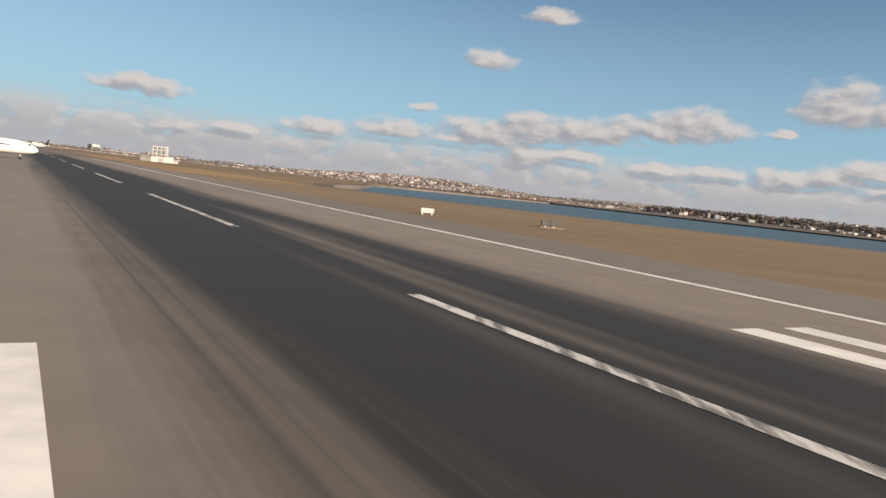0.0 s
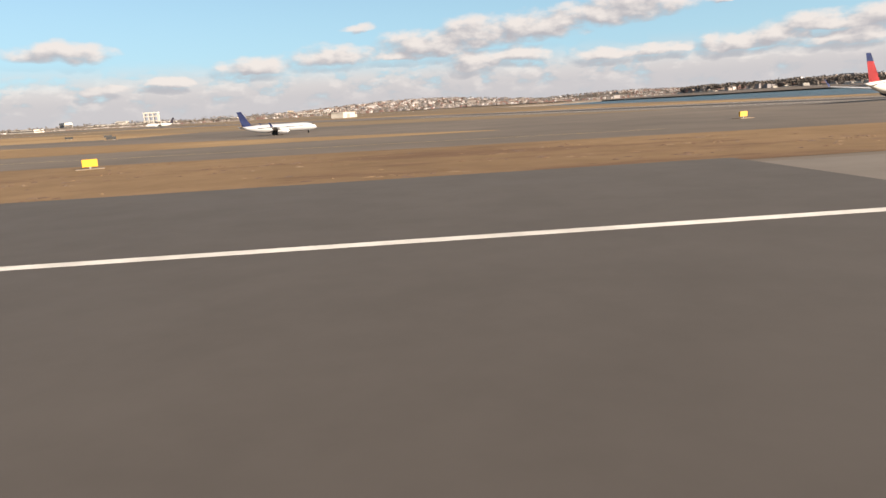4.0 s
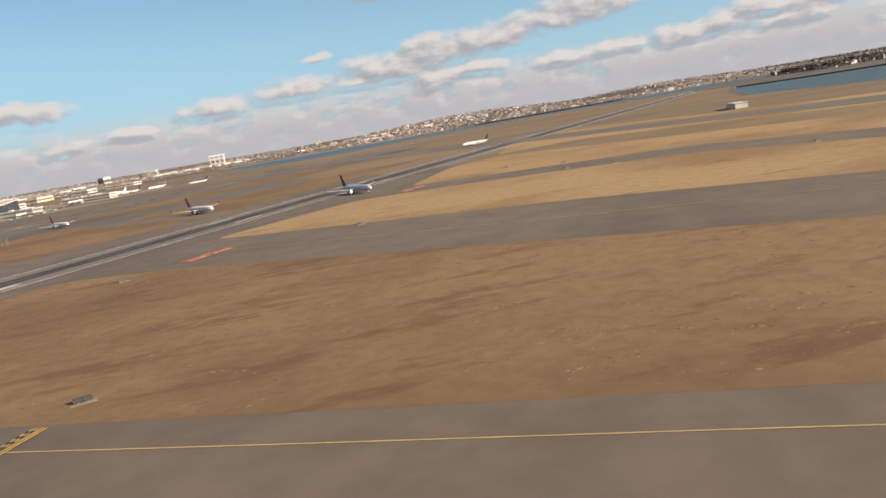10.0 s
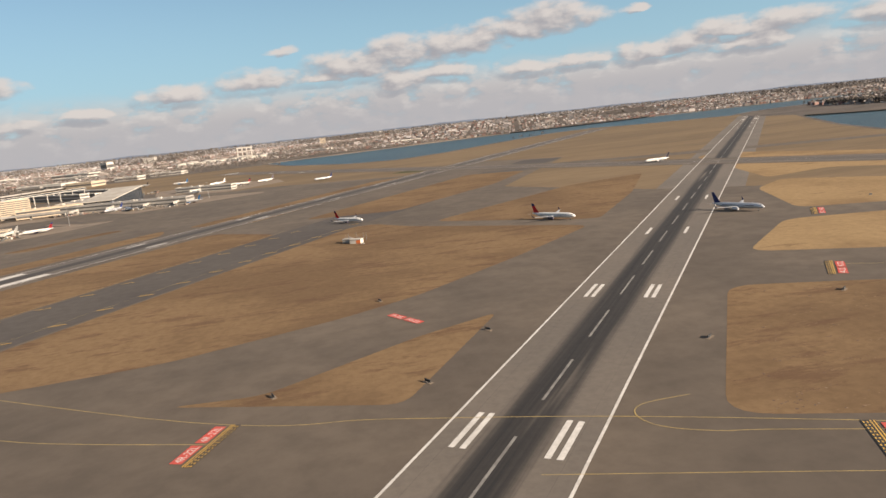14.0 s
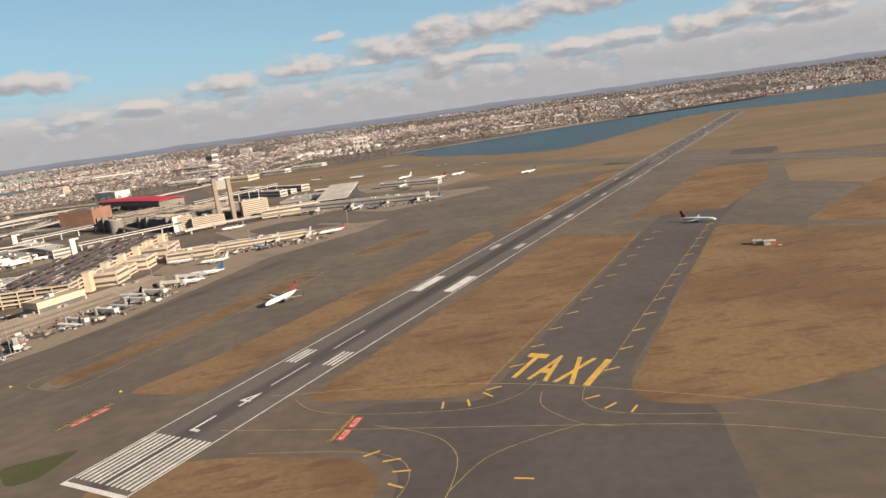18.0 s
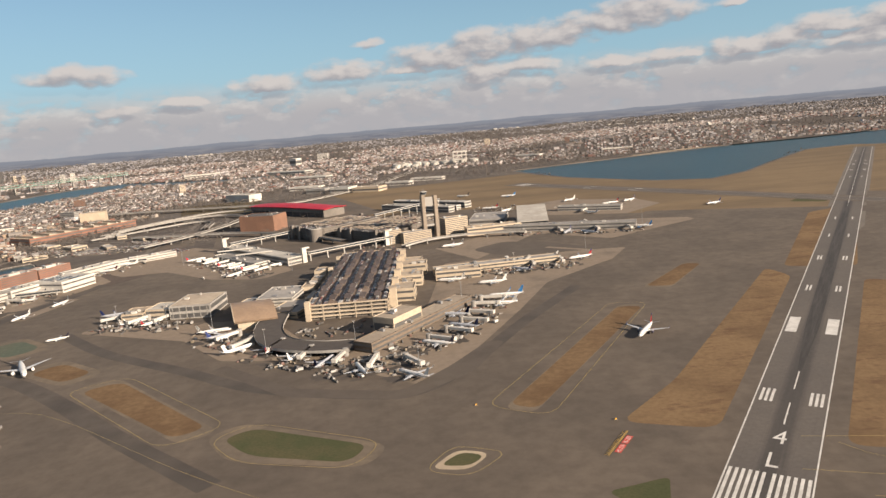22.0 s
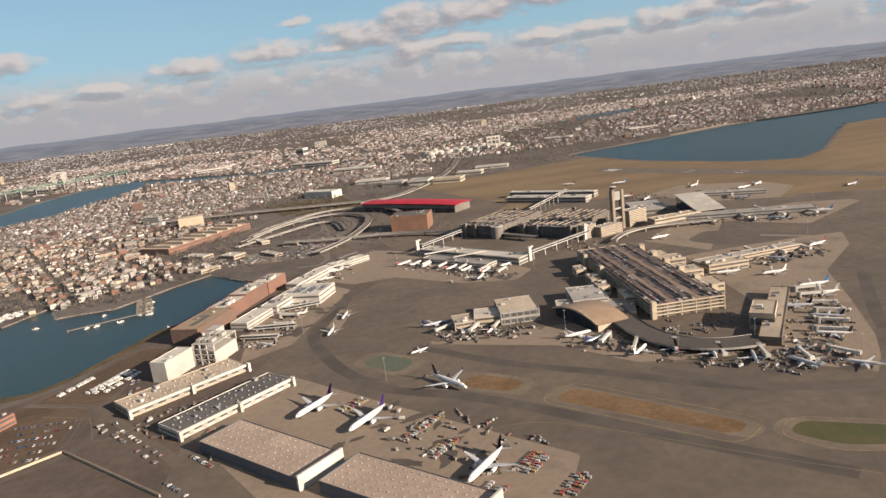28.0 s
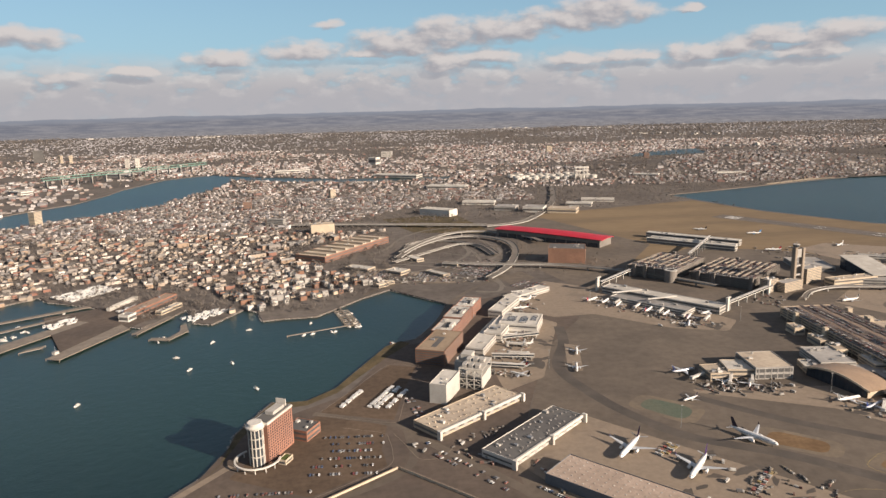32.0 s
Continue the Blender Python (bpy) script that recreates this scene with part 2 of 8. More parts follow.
ASPHALT = surface("apron_asphalt", (0.094, 0.075, 0.058), (0.126, 0.100, 0.076), 0.022, 0.9, fine=0.16, bump=0.004, fine_mix=0.38)
DARK_ASPHALT = surface("dark_asphalt", (0.066, 0.056, 0.050), (0.085, 0.073, 0.063), 0.02, 0.9, fine=0.3, bump=0.004, fine_mix=0.3)
SHOULDER = surface("shoulder_asphalt", (0.125, 0.107, 0.090), (0.155, 0.133, 0.110), 0.015, 0.9, fine=0.5, bump=0.004, fine_mix=0.25)
CONCRETE = surface("apron_concrete", (0.215, 0.168, 0.124), (0.150, 0.120, 0.092), 0.035, 0.9, fine=0.3, fine_mix=0.35, spread=(0.5, 0.72))
RUNWAY_27 = runway_surface("runway_asphalt", (0.112, 0.094, 0.078), (0.05, 0.045, 0.042), 12, 0.35)
RUNWAY_33 = runway_surface("runway_asphalt_worn", (0.150, 0.126, 0.105), (0.015, 0.0145, 0.0145), 9.6, 1.3)
RUNWAY_4R = runway_surface("runway_asphalt_dark", (0.125, 0.107, 0.09), (0.018, 0.017, 0.017), 8.5, 0.95)
RUNWAY_4L = runway_surface("runway_asphalt_grey", (0.10, 0.087, 0.076), (0.03, 0.028, 0.027), 7, 0.6)
DRY_GRASS = surface("dry_grass", (0.300, 0.206, 0.109), (0.205, 0.134, 0.071), 0.022, 0.95, fine=0.5, bump=0.05, fine_mix=0.38, spread=(0.40, 0.66), spec=0.1)


def weathered_grass(m, stain, light, amount, low, high):
    """Long stains and pale tufts over a grass material."""
    n = Nodes(m.node_tree)
    bsdf = m.node_tree.nodes["Principled BSDF"]
    place = n.add("ShaderNodeNewGeometry").outputs["Position"]
    old = bsdf.inputs["Base Color"].links[0].from_socket
    long_stains = n.ramp(n.noise(n.scaled(place, 0.05, 0.16, 1), 1.0, 7, 0.75), low, high)
    worn = n.mix(n.math("MULTIPLY", long_stains, amount), old, stain)
    clumps = n.ramp(n.noise(n.scaled(place, 0.35, 0.8, 1), 1.0, 5, 0.7), 0.60, 0.72)
    worn = n.mix(n.math("MULTIPLY", clumps, 0.4), worn, light)
    specks = n.ramp(n.noise(n.scaled(place, 0.9, 1.7, 1), 1.0, 4, 0.75), 0.61, 0.67)
    worn = n.mix(n.math("MULTIPLY", specks, n.math("MULTIPLY_ADD", long_stains, 0.45, 0.15)), worn, (stain[0] * 0.6, stain[1] * 0.6, stain[2] * 0.6))
    n.put(bsdf.inputs["Base Color"], worn)


weathered_grass(DRY_GRASS, (0.105, 0.062, 0.038), (0.30, 0.21, 0.12), 0.55, 0.57, 0.66)
BROWN_GRASS = surface("browned_grass", (0.203, 0.134, 0.074), (0.146, 0.095, 0.054), 0.022, 0.95, fine=0.5, bump=0.05, fine_mix=0.40, spread=(0.38, 0.62), spec=0.1)
weathered_grass(BROWN_GRASS, (0.098, 0.056, 0.036), (0.225, 0.153, 0.084), 0.62, 0.51, 0.63)
GREEN_GRASS = surface("green_grass", (0.058, 0.094, 0.028), (0.096, 0.100, 0.040), 0.08, 0.95, fine=1.2, bump=0.03, fine_mix=0.4, spec=0.1)
# lightened and greyed; the distance haze is part of this colour
LAND = surface("town_ground", (0.106, 0.091, 0.080), (0.150, 0.129, 0.112), 0.012, 0.95, fine=0.1, fine_mix=0.5, spec=0.1)
# worn centre dashes; on the far edge lines the grey imitates haze
FADED_HAZED_PAINT = surface("faded_hazed_marking_paint", (0.26, 0.25, 0.23), (0.16, 0.15, 0.14), 0.4, 0.85, fine=2.5, fine_mix=0.4)
WHITE_PAINT = surface("white_marking_paint", (0.63, 0.605, 0.56), (0.49, 0.465, 0.425), 0.25, 0.8, fine=2.0, fine_mix=0.3)
RUBBED_PAINT = surface("rubbed_marking_paint", (0.50, 0.48, 0.45), (0.10, 0.095, 0.09), 2.6, 0.85, fine=6.0, fine_mix=0.4, spread=(0.42, 0.62), stretch=(1.6, 0.3, 1))
YELLOW_PAINT = surface("yellow_marking_paint", (0.60, 0.36, 0.07), (0.44, 0.28, 0.08), 0.3, 0.8, fine=2.0, fine_mix=0.25)
DARK_APRON = surface("dark_apron_asphalt", (0.088, 0.071, 0.057), (0.108, 0.088, 0.069), 0.03, 0.9, fine=0.12, bump=0.004, fine_mix=0.4)
LINE_PAINT = surface("worn_yellow_line_paint", (0.42, 0.31, 0.12), (0.30, 0.23, 0.11), 0.3, 0.85, fine=2.0, fine_mix=0.3)
RESURFACED = surface("newer_dark_asphalt", (0.060, 0.052, 0.046), (0.073, 0.063, 0.055), 0.02, 0.88, fine=0.5, bump=0.004, fine_mix=0.25)
RED_PAINT = surface("red_marking_paint", (0.55, 0.07, 0.05), (0.45, 0.09, 0.07), 0.3, 0.8, fine=2.0, fine_mix=0.2)
BLACK_PAINT = surface("black_marking_paint", (0.03, 0.03, 0.03), (0.045, 0.043, 0.04), 0.3, 0.85, fine=2.0)
DULL_GREEN = surface("dull_green_grass", (0.068, 0.074, 0.036), (0.096, 0.086, 0.046), 0.06, 0.95, fine=1.2, bump=0.03, fine_mix=0.4, spec=0.1)
FADED_GREEN = surface("faded_green_ground", (0.088, 0.108, 0.082), (0.108, 0.114, 0.085), 0.05, 0.95, fine=0.6, fine_mix=0.35, spec=0.1)
TYRE_TRACK = surface("tyre_darkened_asphalt", (0.062, 0.052, 0.044), (0.092, 0.076, 0.062), 0.05, 0.9, fine=0.2, fine_mix=0.4)
DUSTY_RIM = surface("dusty_verge", (0.165, 0.128, 0.090), (0.120, 0.096, 0.072), 0.05, 0.95, fine=0.3, fine_mix=0.4)
# field grass with its colour dulled to imitate haze over the distance
HAZED_GRASS = surface("hazed_field_grass", (0.198, 0.145, 0.090), (0.150, 0.112, 0.074), 0.012, 0.95, fine=0.1, bump=0.03, fine_mix=0.3, spec=0.1, stretch=(0.4, 1.6, 1))
DARK_TURF = surface("dark_brown_turf", (0.180, 0.118, 0.066), (0.125, 0.078, 0.044), 0.05, 0.95, fine=0.4, bump=0.03, fine_mix=0.4, spec=0.1)
YARD = surface("brown_yard_asphalt", (0.078, 0.059, 0.047), (0.108, 0.081, 0.062), 0.03, 0.92, fine=0.22, bump=0.004, fine_mix=0.42)
EARTH = surface("bare_brown_earth", (0.090, 0.065, 0.047), (0.125, 0.090, 0.064), 0.03, 0.95, fine=0.3, bump=0.01, fine_mix=0.45, spec=0.1)
SCRUB = surface("shore_scrub", (0.075, 0.062, 0.036), (0.13, 0.098, 0.058), 0.08, 0.95, fine=0.5, bump=0.02, fine_mix=0.5, spec=0.1)
SAND = surface("sand", (0.42, 0.34, 0.24), (0.34, 0.27, 0.19), 0.03, 0.95, fine=0.4)

WATER = bpy.data.materials.new("sea_water")
WATER.use_nodes = True
n = Nodes(WATER.node_tree)
bsdf = WATER.node_tree.nodes["Principled BSDF"]
place = n.add("ShaderNodeNewGeometry").outputs["Position"]
n.put(bsdf.inputs["Base Color"], n.mix(n.ramp(n.noise(place, 0.004, 4), 0.35, 0.65), (0.007, 0.021, 0.019), (0.012, 0.031, 0.027)))
bsdf.inputs["Roughness"].default_value = 0.32
bsdf.inputs["Specular IOR Level"].default_value = 0.34
n.put(bsdf.inputs["Normal"], n.add("ShaderNodeBump", Strength=0.55, Distance=0.6, Height=n.noise(place, 0.16, 6, 0.7)).outputs[0])


# ---- building helpers ----
def mesh_of(name, bm):
    me = bpy.data.meshes.new(name)
    bm.to_mesh(me)
    bm.free()
    return me


def part(name, bm, material, parent=None, label=""):
    """Link a bmesh (or a ready mesh) as one object, under a thing or a part if given."""
    me = bm if isinstance(bm, bpy.types.Mesh) else mesh_of(name, bm)
    if material and not me.materials:
        me.materials.append(material)
    ob = new(name, me)
    ob.parent = parent
    if label:
        ob["label"] = label
    return ob


def thing(name, m, label, category, group="", kind=""):
    ob = new(name)
    ob.matrix_basis = m
    return tagged(ob, label, category, group, kind)


def sheet(points, z=0.0, depth=0.0):
    """A flat polygon; with depth, its edge goes down by that much."""
    bm = bmesh.new()
    top = [bm.verts.new((x, y, z)) for x, y in points]
    for tri in tessellate_polygon([[Vector((x, y, 0)) for x, y in points]]):
        f = bm.faces.new([top[i] for i in tri])
        f.normal_update()
        if f.normal.z < 0:
            f.normal_flip()
    if depth:
        lower = [bm.verts.new((x, y, z - depth)) for x, y in points]
        for i in range(len(top)):
            j = (i + 1) % len(top)
            bm.faces.new((top[i], lower[i], lower[j], top[j]))
    return bm


def rounded(points, r, steps=5):
    """The polygon with its corners rounded off."""
    out = []
    count = len(points)
    for i in range(count):
        p, q, s = Vector(points[i - 1]), Vector(points[i]), Vector(points[(i + 1) % count])
        a, b = (p - q), (s - q)
        k = min(r, a.length * 0.45, b.length * 0.45)
        a, b = q + a.normalized() * k, q + b.normalized() * k
        for j in range(steps + 1):
            u = j / steps
            out.append(tuple((1 - u) ** 2 * a + 2 * u * (1 - u) * q + u * u * b))
    return out


def quads(rects, z=0.0):
    """Many flat rectangles in one mesh: (x0, y0, x1, y1) each."""
    bm = bmesh.new()
    for x0, y0, x1, y1 in rects:
        bm.faces.new([bm.verts.new(c) for c in ((x0, y0, z), (x1, y0, z), (x1, y1, z), (x0, y1, z))])
    return bm


def ribbon(points, width, z=0.0):
    """A flat strip along a line of points."""
    bm = bmesh.new()
    pts = [Vector(p) for p in points]
    rows = []
    for i, p in enumerate(pts):
        d = (pts[min(i + 1, len(pts) - 1)] - pts[max(i - 1, 0)]).normalized()
        s = Vector((-d.y, d.x)) * width / 2
        rows.append((bm.verts.new((*(p + s), z)), bm.verts.new((*(p - s), z))))
    for a, b in zip(rows, rows[1:]):
        bm.faces.new((a[0], a[1], b[1], b[0]))
    bmesh.ops.recalc_face_normals(bm, faces=bm.faces)
    if bm.faces and next(iter(bm.faces)).normal.z < 0:
        bmesh.ops.reverse_faces(bm, faces=bm.faces)
    return bm


def bow(points, steps=8):
    """A smooth line through the points."""
    out = []
    pts = [Vector(p) for p in points]
    for i in range(len(pts) - 1):
        a, b, c, d = pts[max(i - 1, 0)], pts[i], pts[i + 1], pts[min(i + 2, len(pts) - 1)]
        for j in range(steps):
            u = j / steps
            out.append(tuple(0.5 * ((2 * b) + (c - a) * u + (2 * a - 5 * b + 4 * c - d) * u * u + (3 * b - a - 3 * c + d) * u ** 3)))
    out.append(tuple(pts[-1]))
    return out


def box(bm, x0, y0, z0, x1, y1, z1, bevel=0.0):
    """Add a box to a bmesh."""
    vs = [bm.verts.new((x, y, z)) for z in (z0, z1) for x, y in ((x0, y0), (x1, y0), (x1, y1), (x0, y1))]
    fs = [bm.faces.new([vs[i] for i in q]) for q in ((3, 2, 1, 0), (4, 5, 6, 7), (0, 1, 5, 4), (1, 2, 6, 5), (2, 3, 7, 6), (3, 0, 4, 7))]
    if bevel:
        bmesh.ops.bevel(bm, geom=list({e for f in fs for e in f.edges}), offset=bevel, segments=1, affect="EDGES")
    return bm


def boxed(*args, bevel=0.0):
    return box(bmesh.new(), *args, bevel=bevel)


def tube(bm, rings, sides=12, close=True):
    """Add a body of rings: (centre, radius_x, radius_z, axis 'y' or 'z')."""
    prev = None
    first = None
    for c, rx, rz, axis in rings:
        ring = []
        for i in range(sides):
            a = 2 * math.pi * i / sides
            off = (math.cos(a) * rx, 0, math.sin(a) * rz) if axis == "y" else (math.cos(a) * rx, math.sin(a) * rz, 0)
            ring.append(bm.verts.new((c[0] + off[0], c[1] + off[1], c[2] + off[2])))
        if prev:
            for i in range(sides):
                bm.faces.new((prev[i], prev[(i + 1) % sides], ring[(i + 1) % sides], ring[i]))
        first = first or ring
        prev = ring
    if close:
        bm.faces.new(list(reversed(first)))
        bm.faces.new(prev)
    bmesh.ops.recalc_face_normals(bm, faces=bm.faces)
    return bm


# ---- land and water ----
tagged(part("water", sheet([(-16000, -9000), (16000, -9000), (16000, 16000), (-16000, 16000)], -3.0), WATER), "dark blue-green harbour water with small waves", "water", kind="structure")
AIRPORT = [(-1300, -500), (-1262, 560), (-1240, 635), (-1203, 689), (-1202, 759), (-1172, 845), (-1126, 838), (-1088, 872), (-1017, 1039), (-976, 1059),
           (-930, 1150), (-906, 1252), (-975, 1335), (-1007, 1377), (-1064, 1318), (-1100, 1268), (-1143, 1213), (-1202, 1210), (-1235, 1203), (-1254, 1265),
           (-1282, 1282), (-1321, 1199), (-1352, 1211), (-1389, 1302), (-1407, 1255), (-1440, 1200), (-1481, 1224), (-1505, 1298), (-1590, 1362), (-1682, 1409), (-1716, 1449),
           (-1766, 1396), (-1850, 1450), (-2020, 1560), (-2190, 1900), (-2246, 2378), (-2120, 2510), (-2040, 2580), (-1880, 2850), (-1830, 3204), (-1760, 3480), (-1783, 3840), (-1493, 3660), (-1200, 3560), (-917, 3515), (-678, 3520), (-620, 3580),
           (-600, 15000), (15000, 15000), (15000, 3600), (2300, 3150), (1480, 3060), (960, 2935), (545, 2770), (108, 2612), (150, 2450), (230, 2150), (400, 1850),
           (520, 1780), (660, 1880), (820, 2070), (1000, 2270), (1120, 2400), (1300, 2440), (1420, 2300), (1560, 2240), (1720, 2130), (1700, 1900), (1510, 1570), (1320, 1220),
           (1225, 1000), (1240, 850), (1262, 600), (1268, 400), (1286, 290), (1342, 242), (1402, 213), (1472, 200), (1600, 186), (2300, 172), (2300, -700)]
ground = part("ground", sheet(AIRPORT, 0.0, 6.0), LAND)
tagged(ground, "brown winter land of the town behind the airfield", "ground", kind="structure")
WEST = [(-2409, 2712), (-2354, 2857), (-2268, 3013), (-2237, 3310), (-2243, 3514), (-2173, 3978), (-2084, 4106), (-1962, 4200), (-1700, 3990), (-1217, 3720), (-640, 3650), (-590, 3600), (-580, 15000), (-15000, 15000), (-15000, 1600), (-2900, 2300)]
tagged(part("ground_west", sheet(WEST, -0.3, 6.0), LAND),
       "brown industrial land across the river", "ground", kind="structure")
tagged(part("ground_east", sheet([(1867, 1741), (2100, 1500), (2500, 1250), (3200, 950), (4600, 900), (4600, 2700), (2600, 2800), (2050, 2350), (1890, 2000)], 1.5, 6.0), LAND),
       "low wooded peninsula across the bay", "ground", kind="structure")
tagged(part("beach", sheet([(640, 2812), (810, 2885), (980, 2948), (1180, 3002), (1440, 3046), (1700, 3085), (1700, 3112), (1440, 3072), (1180, 3030), (960, 2990), (800, 2920), (640, 2836)], 0.06), SAND),
       "pale sand beach along the far shore of the bay", "beach", kind="structure")
FIELD = [(-1050, -300), (-880, 560), (-660, 1180), (-330, 1700), (-520, 2250), (60, 2420), (130, 2440), (220, 2140), (395, 1840), (520, 1765), (665, 1868), (825, 2058), (1005, 2258),
         (1125, 2390), (1295, 2430), (1415, 2290), (1555, 2230), (1708, 2125), (1688, 1905), (1498, 1572), (1308, 1224), (1213, 1002), (1228, 850), (1250, 600), (1258, 398), (1278, 284), (1337, 236), (1399, 207), (1471, 194), (1600, 180), (2290, 166), (2290, -690), (-1000, -690)]
tagged(part("airfield_grass", sheet(FIELD, 0.05), HAZED_GRASS), "dry tawny winter grass of the airfield", "grass", kind="structure")


# ---- runways, taxiways and aprons ----
def paving(name, points, z, material, label, r=0.0):
    return tagged(part(name, sheet(rounded(points, r) if r else points, z), material), label, "pavement", kind="structure")


D4 = Vector((0.5614, 0.8276))
D33 = Vector((-0.5296, 0.8483))
A4 = math.degrees(math.atan2(-D4.x, D4.y))
A33 = math.degrees(math.atan2(-D33.x, D33.y))
RUNWAY_L = pose(-88, 304, 0, 0, 0, A4)
RUNWAY_R = pose(394, 169, 0, 0, 0, A4)
RUNWAY_33L = pose(1348, 0, 0, 0, 0, A33)


def strip(name, m, start, end, half, shoulder, material, label, z, gap=0.03):
    """A runway with its shoulders; local y runs along it."""
    road = thing(name, m, label, "runway", kind="structure")
    part("shoulder", sheet([(-shoulder, start - 20), (shoulder, start - 20), (shoulder, end + 20), (-shoulder, end + 20)], z - gap, 0.06), SHOULDER, road, "lighter grey shoulder")
    part("asphalt", quads([(-half, start, half, end)], z), material, road, "grooved grey asphalt with dark tyre rubber")
    return road


def painted(road, name, rects, z, material=None, label=""):
    return part(name, quads(rects, z), material or WHITE_PAINT, road, label)


def centre_dashes(a, b, width=0.9):
    return [(-width / 2, y, width / 2, min(y + 36, b)) for y in np.arange(a, b - 10, 61)]


def bars(start, length, offsets, width):
    return [(s * o - (width if s < 0 else 0), start, s * o + (0 if s < 0 else width), start + length) for s in (-1, 1) for o in offsets]


# the runway that is taken off from
r27 = strip("runway_27", pose(0, 0, 0, 0, 0, -90), 0, 2200, 22.9, 41, RUNWAY_27, "worn grey asphalt runway with white edge lines", 0.10, 0.018)
Z = 0.124
part("resurfaced_asphalt", quads([(-44.4, 0, 41, 1118)], 0.112), RESURFACED, r27, "newer dark grey asphalt")
# local y of this runway is the world's x, local x the world's -y
for side, spans in ((-22.4, [(0, 250), (330, 1308), (1362, 2200)]), (22.4, [(0, 210), (290, 1335), (1390, 2200)])):
    painted(r27, "edge_line", [(side - 0.36, a, side + 0.36, b) for a, b in spans], Z)
painted(r27, "centre_dashes", centre_dashes(20, 200) + centre_dashes(400, 1250), Z)
hold = thing("hold_short_marking", pose(1256, 0, 0, 0, 0, 0), "yellow hold-short bars painted across the runway on black", "road marking", kind="structure")
part("backing", quads([(-2.6, -22, 2.6, 21.8)], Z + 0.01), BLACK_PAINT, hold)
part("solid_bar", quads([(-2.2, -22, -1.2, 21.8)], Z + 0.03), YELLOW_PAINT, hold)
part("solid_bar", quads([(-0.8, -22, 0.0, 21.8)], Z + 0.03), YELLOW_PAINT, hold)
for x in (0.5, 1.6):
    part("dashed_bar", quads([(x, y, x + 0.75, y + 0.95) for y in np.arange(-22, 21, 1.9)], Z + 0.03), YELLOW_PAINT, hold)

r33 = strip("runway_33", RUNWAY_33L, -640, 2440, 22.9, 36, RUNWAY_33, "grey runway with a black band of tyre rubber and white lines", 0.112, 0.024)
part("far_shoulder", quads([(-36, 420, 36, 2460)], 0.100), ASPHALT, r33, "darker asphalt shoulder")
part("far_asphalt", quads([(-22.9, 420, 22.9, 2440)], 0.118), RUNWAY_27, r33, "darker asphalt with little rubber")
painted(r33, "edge_line", [(-22.85, -640, -21.95, -45), (-22.85, 20, -21.95, 420)], Z + 0.004)
painted(r33, "edge_line", [(21.95, -640, 22.85, 420)], Z + 0.004)
# far edge lines in grey paint that stands in for haze
for side in (-22.4, 22.4):
    painted(r33, "far_edge_line", [(side - 0.4, 420, side + 0.4, 2440)], Z + 0.004, FADED_HAZED_PAINT, "white edge line greyed for distance haze")
painted(r33, "centre_dashes", centre_dashes(-617.7, 2380, 0.6), Z + 0.004, RUBBED_PAINT, "faded white centre dashes")
painted(r33, "threshold_bars", [(o, 2380, o + 1.8, 2425) for o in np.arange(-21, 20, 3.6)], Z + 0.004)
painted(r33, "touchdown_bars", [(10.2, -1, 12.0, 21.9), (13.6, -1, 15.4, 21.9)], Z + 0.004)
painted(r33, "touchdown_bars", [(-14.3, -1, -12.5, 21.9), (-17.7, -1, -15.9, 21.9)], Z + 0.004)
for y in (1980, 2130):
    painted(r33, "touchdown_bars", bars(y, 22.9, (11, 14.4), 1.8), Z + 0.004)

r4r = strip("runway_4r", RUNWAY_R, -900, 2230, 22.9, 40, RUNWAY_4R, "grey runway with a broad black band of tyre rubber", 0.085)
for side in (-22.4, 22.4):
    painted(r4r, "edge_line", [(side - 0.45, -900, side + 0.45, -240), (side - 0.45, -160, side + 0.45, 2230)], 0.12)
painted(r4r, "centre_dashes", centre_dashes(-880, 2200), 0.12, FADED_HAZED_PAINT, "faded white centre dashes")
for y, o in ((0, (11, 14.4)), (152.4, (11, 14.4)), (304.8, (11,)), (457, (11,)), (1560, (11,)), (1712, (11, 14.4)), (1865, (11, 14.4)), (2110, (11, 14.4, 17.7))):
    painted(r4r, "touchdown_bars", bars(y, 22.9, o, 1.8), 0.12)
painted(r4r, "aiming_bars", bars(1950, 45.7, (11,), 9), 0.12)
painted(r4r, "threshold_bars", [(s * o - 0.9, 2180, s * o + 0.9, 2225) for s in (-1, 1) for o in np.arange(3.6, 21, 3.6)], 0.12)

r4l = strip("runway_4l", RUNWAY_L, 0, 2397, 22.9, 30, RUNWAY_4L, "grey runway with white threshold bars, figures and touchdown marks", 0.085)
for side in (-22.4, 22.4):
    painted(r4l, "edge_line", [(side - 0.45, 0, side + 0.45, 2397)], 0.12)
painted(r4l, "threshold_line", [(-22.9, -0.5, 22.9, 2.5)], 0.125)
painted(r4l, "threshold_bars", [(s * o - 0.9, 6, s * o + 0.9, 52) for s in (-1, 1) for o in np.arange(2.6, 21, 3.5)], 0.12)
painted(r4l, "centre_dashes", centre_dashes(118, 2350), 0.12)
painted(r4l, "touchdown_bars", bars(152.4, 22.9, (11, 14.4, 17.7), 1.8), 0.12)
RUBBER_FILM = surface("rubber_film_on_asphalt", (0.040, 0.036, 0.033), (0.064, 0.057, 0.052), 0.25, 0.85, fine=1.2, fine_mix=0.3, stretch=(1.6, 0.08, 1), local=True)
